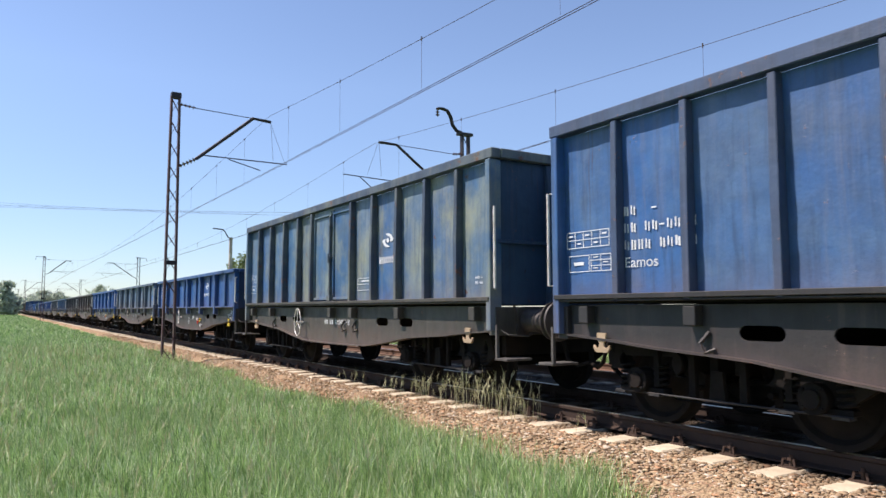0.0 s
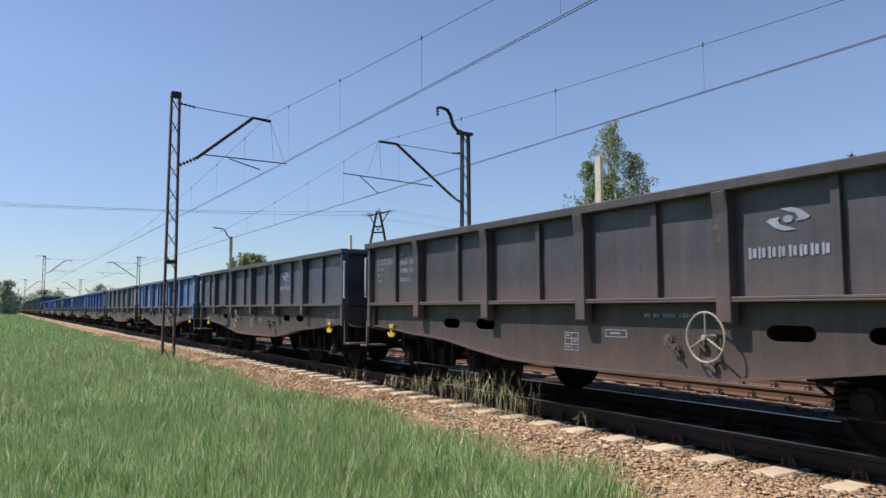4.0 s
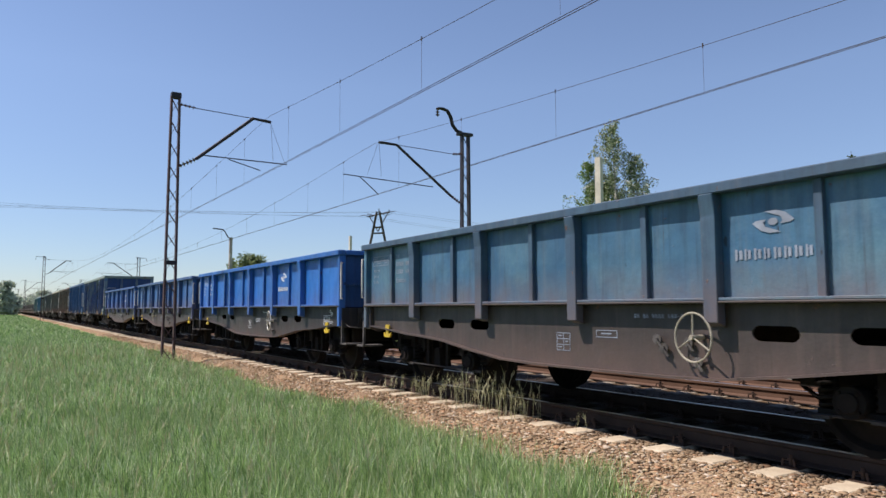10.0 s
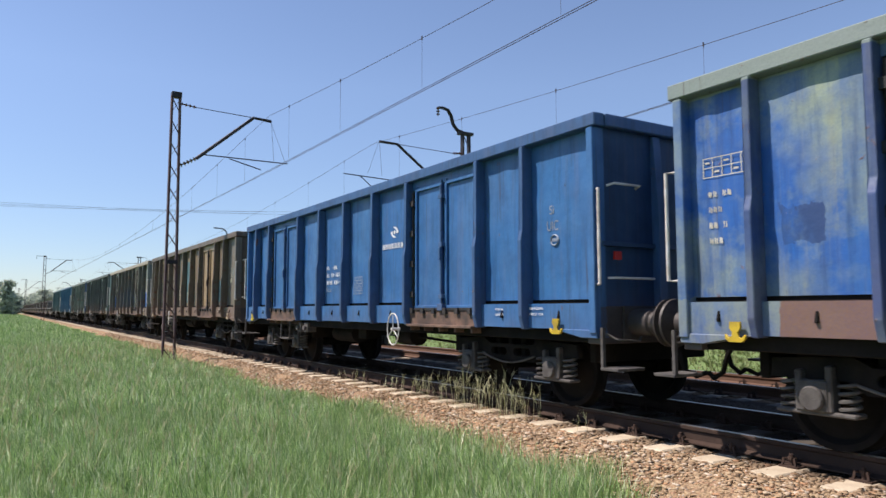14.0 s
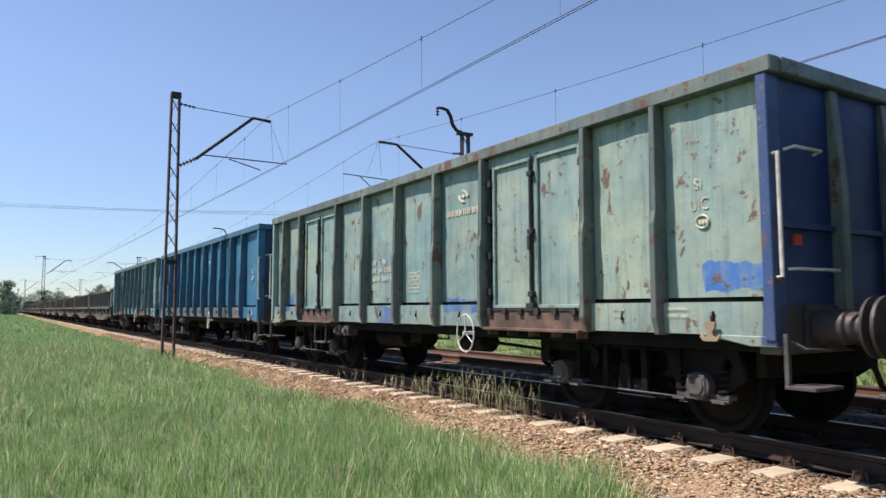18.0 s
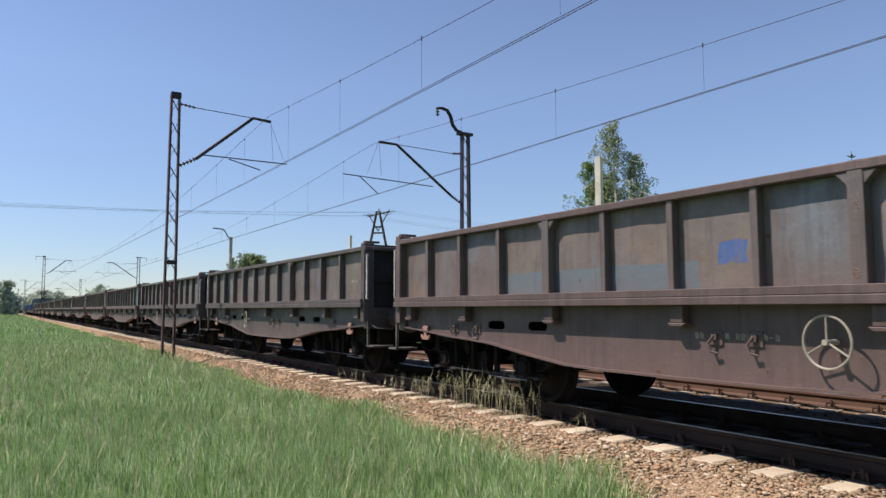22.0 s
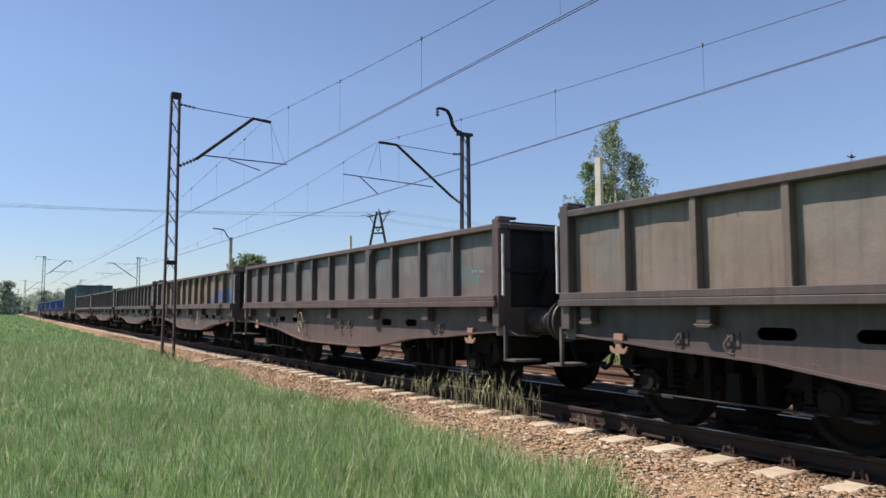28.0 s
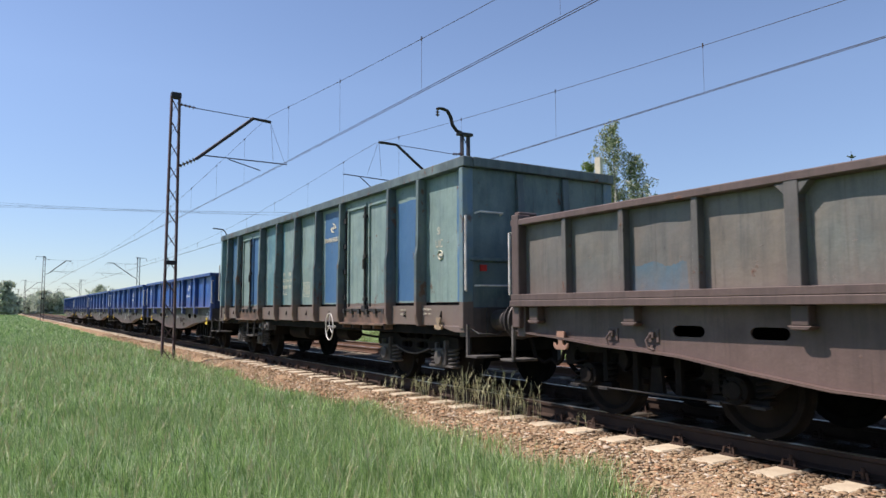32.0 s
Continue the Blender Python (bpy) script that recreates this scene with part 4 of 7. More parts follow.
def tall_belly_wagon():
    L, gap, half = 10.88, 0.625, 1.35
    root = base_of("tall_open_wagon", "x", "wagon", "wagons of the train")
    belly_underframe(root, L, 2)
    for e in (-1, 1):
        bogie(root, e * 3.55, "plain", 0.95)
    buffers(root, L, gap)
    steps_and_rails(root, L, 1.47, 1.65, 2.85, M_RAILWHITE)
    rs = [0.96, 1.86, 2.78, 3.68, 4.48, 6.44, 7.33, 8.23, 9.14, 10.03]
    ys = [L / 2 - r for r in rs]
    cuts = [L / 2 - 0.04] + ys + [-L / 2 + 0.04]
    for s in (-1, 1):
        for a, b in zip(cuts, cuts[1:]):
            if a - b > 1.5:
                m = (a + b) / 2
                for p, q in ((b, m), (m, a)):
                    door_leaf(root, s, half, p + 0.03, q - 0.03, 1.56, 3.52, M_PAINT)
                door_head(root, s, half, b, a, 3.46, 3.58)
                lock_bar(root, s, half, m, 1.62, 3.4)
                continue
            bm = bm_new()
            bulged(bm, s * half, b, a, 1.50, 3.57, 5, 9, 0.0065)
            part("side_panel", bm, M_PAINT, root, smooth=True)
        for y in ys:
            bm = bm_new()
            prism(bm, [(s * half, 1.44), (s * 1.475, 1.44), (s * 1.475, 2.4), (s * 1.455, 3.57), (s * half, 3.57)], y - 0.04, y + 0.04, "y")
            part("stake", bm, M_STAKE, root, bevel=0.008)
        for e in (-1, 1):
            bm = bm_new()
            y = e * (L / 2 - 0.04)
            box(bm, s * (half - 0.06), s * 1.48, y - 0.05, y + 0.05, 1.04, 3.57)
            part("corner_post", bm, M_PAINT, root, bevel=0.008)
        bm = bm_new()
        box(bm, s * half, s * 1.495, -L / 2 + 0.02, L / 2 - 0.02, 1.472, 1.53)
        part("side_ledge", bm, M_FRAME, root, bevel=0.006)
        for r in (0.45, 1.86, 3.68, 5.46, 6.44, 8.23, 10.4) if s < 0 else ():
            bm = bm_new()
            box(bm, s * 1.33, s * 1.45, L / 2 - r - 0.07, L / 2 - r + 0.07, 1.18, 1.384)
            part("stake_pocket", bm, M_FRAME, root, bevel=0.008)
        for r in (2.0, 6.0, 6.5) if s < 0 else ():
            bm = bm_new()
            y = L / 2 - r
            tube(bm, [(s * 1.34, y, 1.12), (s * 1.39, y + 0.07, 1.0), (s * 1.39, y + 0.02, 0.9), (s * 1.34, y - 0.06, 0.94)], 0.022, 6)
            part("lashing_clevis", bm, M_FRAME, root)
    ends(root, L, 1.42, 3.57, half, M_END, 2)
    rims(root, L, half, 3.58, 3.735, 0.12, M_STAKE)
    floor_and_load(root, L, half, 1.42)
    x = -half - 0.0118
    logo_mark(root, x, L / 2 - 7.78, 2.65, 1.1)
    bars(root, x, L / 2 - 1.0, 2.55, ["oo  -", "oo oo-oooo", "oooo ooo-o"], 0.13, 0.2)
    word(root, "Eamos", x, L / 2 - 1.0, 1.83, 0.17)
    table_mark(root, x, L / 2 - 0.12, 2.32, 0.66, 0.2, 5, 2)
    table_mark(root, x, L / 2 - 0.15, 2.02, 0.32, 0.2, 1, 1)
    table_mark(root, x, L / 2 - 0.5, 2.02, 0.3, 0.2, 2, 3)
    table_mark(root, x, L / 2 - 6.6, 1.98, 0.62, 0.24, 1, 2)
    bars(root, x, -L / 2 + 0.5, 1.86, ["ooo o", "oo oo"], 0.05, 0.08)
    bars(root, -1.334, L / 2 - 5.0, 1.14, ["oo oo oooooo-o"], 0.12, 0.2)
    handwheel(root, -1.50, L / 2 - 3.9, 1.05, 0.28)
    return root, L, gap


def standard_wagon(doors=True, kind="sprung"):
    L, gap, half = 12.84, 0.55, 1.33
    root = base_of("tall_open_wagon", "x", "wagon", "wagons of the train")
    for e in (-1, 1):
        bogie(root, e * 4.42, kind, 0.9 if kind == "sprung" else 0.98)
    buffers(root, L, gap)
    steps_and_rails(root, L, 1.47, 1.64, 2.80, M_RAILWHITE)
    rs = [0.81, 1.83, 3.78, 5.00, 6.22, 7.44, 8.66, 10.62, 11.62] if doors else [0.91 + 1.05 * k for k in range(11)]
    ys = [L / 2 - r for r in rs]
    cuts = [L / 2 - 0.03] + ys + [-L / 2 + 0.03]
    for s in (-1, 1):
        bm = bm_new()
        box(bm, s * 1.10, s * 1.30, -L / 2 + 0.1, L / 2 - 0.1, 0.93, 1.10)
        part("side_sill", bm, M_DARK, root, bevel=0.01)
        # recessed dark strip standing in for the shade inside the slot
        bm = bm_new()
        box(bm, s * (half - 0.06), s * (half - 0.02), -L / 2 + 0.1, L / 2 - 0.1, 1.36, 1.52)
        part("drain_slot", bm, M_DARK, root, "black strip for the shade in the slot above the skirt")
        for a, b in zip(cuts, cuts[1:]):
            bm = bm_new()
            bulged(bm, s * 1.41, b, a, 1.09, 1.415 if a - b < 1.5 else 1.33, 4, 2, 0.006, 0.05)
            part("skirt_panel", bm, M_SILLBROWN if a - b > 1.5 else M_PAINT, root, smooth=True)
            if a - b > 1.5:
                m = (a + b) / 2
                for p, q in ((b, m), (m, a)):
                    door_leaf(root, s, half, p + (0.13 if p == b else 0.035), q - (0.13 if q == a else 0.035), 1.35, 3.49, M_PAINT)
                door_head(root, s, half, b, a, 3.44, 3.59)
                lock_bar(root, s, half, m, 1.40, 3.4)
                hinge_bars(root, s, half, b + 0.085, a - 0.085, 1.40, 3.4)
                bm = bm_new()
                box(bm, s * half, s * (half + 0.18), m - 0.9, m + 0.9, 1.05, 1.09)
                for k in range(5):
                    box(bm, s * (half - 0.05), s * (half + 0.12), m - 0.85 + k * 0.42, m - 0.81 + k * 0.42, 0.98, 1.05)
                part("door_sill", bm, M_SILLBROWN, root, bevel=0.006)
                if s < 0:
                    # dark lugged strip added in place of the shaded gap below the leaves
                    bm = bm_new()
                    box(bm, s * half, s * (half + 0.095), m - 0.90, m + 0.90, 1.325, 1.365)
                    for k in range(6):
                        box(bm, s * (half + 0.05), s * (half + 0.12), m - 0.8 + k * 0.32, m - 0.72 + k * 0.32, 1.27, 1.365)
                    part("door_latch_rail", bm, M_GEAR, root, "black lugged strip standing for the shaded gap under the doors")
                continue
            bm = bm_new()
            bulged(bm, s * half, b, a, 1.465, 3.58, 6, 10, 0.0095)
            part("side_panel", bm, M_PAINT, root, smooth=True)
            if s > 0:
                continue
            bm = bm_new()
            rod(bm, (s * (half + 0.095), (a + b) / 2, 1.22), (s * (half + 0.07), (a + b) / 2, 1.32), 0.02, 6)
            part("lashing_eye", bm, M_DARK, root)
        for y in ys:
            bm = bm_new()
            prism(bm, [(s * half, 1.07), (s * 1.475, 1.07), (s * 1.52, 1.25), (s * 1.52, 2.28), (s * 1.485, 2.42), (s * 1.485, 3.58), (s * half, 3.58)], y - 0.036, y + 0.036, "y")
            part("stake", bm, M_STAKE, root, bevel=0.008)
        for e in (-1, 1):
            bm = bm_new()
            y = e * (L / 2 - 0.05)
            box(bm, s * (half - 0.06), s * 1.45, y - 0.05, y + 0.05, 1.05, 3.58)
            part("corner_post", bm, M_PAINT, root, bevel=0.008)
            bm = bm_new()
            ya = e * (L / 2)
            prism(bm, [(ya, 1.09), (ya - e * 0.75, 1.09), (ya - e * 0.25, 0.99), (ya, 0.99)], s * 1.25, s * 1.43)
            part("corner_foot", bm, M_PAINT, root, bevel=0.008)
            if s > 0:
                continue
            bm = bm_new()
            hook_shape(bm, s, 1.45, e * 5.80, 1.08, 0.64)
            part("tow_hook", bm, M_HOOKTAN, root, "tow hook on the skirt")
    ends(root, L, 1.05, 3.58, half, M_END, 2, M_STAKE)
    for e in (-1, 1):
        bm = bm_new()
        y = e * (L / 2 + 0.06)
        tube(bm, [(-1.25, y - e * 0.05, 2.86), (-1.22, y + e * 0.03, 2.88), (-0.82, y + e * 0.03, 2.88), (-0.8, y - e * 0.05, 2.86)], 0.016, 6)
        part("end_handrail", bm, M_RAILWHITE, root, smooth=True)
        bm = bm_new()
        tube(bm, [(-1.25, y - e * 0.05, 1.72), (-1.22, y + e * 0.03, 1.72), (-0.62, y + e * 0.03, 1.72), (-0.6, y - e * 0.05, 1.72)], 0.016, 6)
        part("end_handrail", bm, M_RAILWHITE, root, smooth=True)
        bm = bm_new()
        yh = e * L / 2
        box(bm, -1.38, 1.38, min(yh - e * 0.2, yh), max(yh - e * 0.2, yh), 0.92, 1.38)
        part("headstock", bm, M_FRAME, root, bevel=0.01)
        bm = bm_new()
        box(bm, -1.16, -1.06, min(yh, yh + e * 0.03), max(yh, yh + e * 0.03), 1.95, 2.05)
        part("tail_disc", bm, M_RED, root, "small red reflector on the end wall")
    bm = bm_new()
    prism(bm, ladder([L / 2 - 0.8 - k * (L - 1.6) / 9 for k in range(10)], 0.25, 1.29), 1.02, 1.115, "z")
    part("floor_grid", bm, M_DARK, root, "grimy spine and cross members under the floor")
    bm = bm_new()
    rod(bm, (-0.75, 1.9, 0.80), (-0.75, 0.9, 0.80), 0.2, 16)
    part("air_reservoir", bm, M_DARK, root, smooth=True)
    bm = bm_new()
    rod(bm, (-0.8, -1.5, 0.82), (-0.8, -0.95, 0.82), 0.17, 16)
    rod(bm, (-0.8, -1.5, 0.82), (-0.6, -2.9, 0.72), 0.025, 8)
    part("brake_cylinder", bm, M_DARK, root, smooth=True)
    bm = bm_new()
    box(bm, -1.0, -0.7, 0.15, 0.5, 0.72, 0.93)
    part("valve_box", bm, M_DARK, root, bevel=0.01)
    for y in (2.35, 2.75):
        bm = bm_new()
        box(bm, -1.36, -1.16, y - 0.1, y + 0.1, 0.80, 1.02)
        rod(bm, (-1.36, y, 0.9), (-1.42, y, 0.9), 0.06, 10)
        part("changeover_lever", bm, M_STEELGREY, root, "brake changeover lever and plate", bevel=0.006)
    rims(root, L, half, 3.585, 3.75, 0.13, M_STAKE)
    floor_and_load(root, L, half, 1.12)
    if doors:
        for s in (-1, 1):
            bm = bm_new()
            y = L / 2 - 3.0
            tube(bm, [(s * 1.42, y + 0.28, 1.06), (s * 1.43, y + 0.28, 0.62), (s * 1.43, y - 0.28, 0.62), (s * 1.42, y - 0.28, 1.06)], 0.022, 6)
            box(bm, s * 1.30, s * 1.46, y - 0.28, y + 0.28, 0.61, 0.64)
            part("door_step", bm, M_STEELGREY, root)
    else:
        bm = bm_new()
        yy = L / 2 - 1.49
        box(bm, -half - 0.05, -half - 0.012, yy - 0.40, yy + 0.40, 2.42, 2.47)
        box(bm, -half - 0.05, -half - 0.012, yy + 0.36, yy + 0.41, 1.47, 2.42)
        box(bm, -half - 0.04, -half - 0.012, yy - 0.40, yy + 0.30, 1.50, 2.36)
        part("side_hatch", bm, M_PAINT, root, bevel=0.008)
    x = -half - 0.0155
    logo_mark(root, x, L / 2 - 7.87 if not doors else L / 2 - 8.05, 3.24 if not doors else 3.14, 0.86, 0.88, 0.86, 0.20)
    r0 = 5.15 if doors else 5.30
    bars(root, x, L / 2 - r0, 2.30, ["oo  -oo", "oo oo-oooo", "oooo ooo-o"], 0.105, 0.16)
    word(root, "Eaos", x, L / 2 - r0, 1.72, 0.14)
    table_mark(root, x, L / 2 - 6.45, 2.0, 0.36, 0.34, 4, 5)
    word(root, "UIC", x, -L / 2 + 0.90, 2.38, 0.19, squash=0.68)
    if doors:
        word(root, "Si", x, -L / 2 + 0.85, 2.60, 0.17, squash=0.8)
    else:
        word(root, "Sp", -1.4248, -L / 2 + 0.60, 1.22, 0.17, squash=0.85)
    bars(root, -1.424, -L / 2 + 1.85, 1.36, ["oooooo", "oooooo"], 0.04, 0.075)
    if doors:
        bars(root, -1.424, -L / 2 + 1.15, 1.37, ["ooooooooo", "ooooo ooo"], 0.04, 0.075)
    bm = bm_new()
    ring(bm, (x, -L / 2 + 0.76, 2.25), 0.068, 0.010, "x", 20, 4)
    for k in range(3):
        quad(bm, x - 0.002, -L / 2 + 0.80 - 0.035 * k, -L / 2 + 0.775 - 0.035 * k, 2.23, 2.275)
    part("round_mark", bm, M_WHITE, root)
    table_mark(root, x, L / 2 - 0.25, 2.9, 0.5, 0.2, 5, 2)
    bars(root, x, L / 2 - 0.3, 2.55, ["oo oo", "ooo", "oo o", "ooo"], 0.07, 0.16)
    handwheel(root, -1.56, L / 2 - 4.43, 0.99, 0.25)
    return root, L, gap


M_RUSTLETTER = plain("rust_stained_lettering", (0.36, 0.23, 0.11), 0.8, 0.0, 0.35, 20, 0.05)
M_FADED = plain("faded_lettering", (0.34, 0.31, 0.24), 0.8, 0.0, 0.3, 20, 0.05)
# sheet colours
BLUE, ROYAL, BRIGHT = (0.006, 0.066, 0.215), (0.009, 0.074, 0.285), (0.006, 0.125, 0.42)
INDIGO, SLATE, GREY = (0.028, 0.072, 0.23), (0.035, 0.075, 0.16), (0.050, 0.055, 0.065)
MIST, CHALK, SAND = (0.10, 0.17, 0.27), (0.24, 0.31, 0.30), (0.34, 0.33, 0.17)
TEAL, SEA, OLIVE = (0.045, 0.15, 0.18), (0.075, 0.185, 0.205), (0.12, 0.125, 0.10)
BROWN, RUSTTAN, SPRAY = (0.095, 0.085, 0.075), (0.26, 0.18, 0.11), (0.010, 0.105, 0.36)
F_DARK, F_BROWN, F_RED, F_MID = (0.022, 0.021, 0.022), (0.082, 0.066, 0.060), (0.110, 0.074, 0.066), (0.055, 0.048, 0.047)
"""Each wagon: kind, base, faded colour, how faded, how rusty, dust, frame colour, wheel at the far end, logo, words for its label, patches."""
LOW = "low-sided open wagon on a fish-bellied frame"
TALL = "high-sided open wagon"
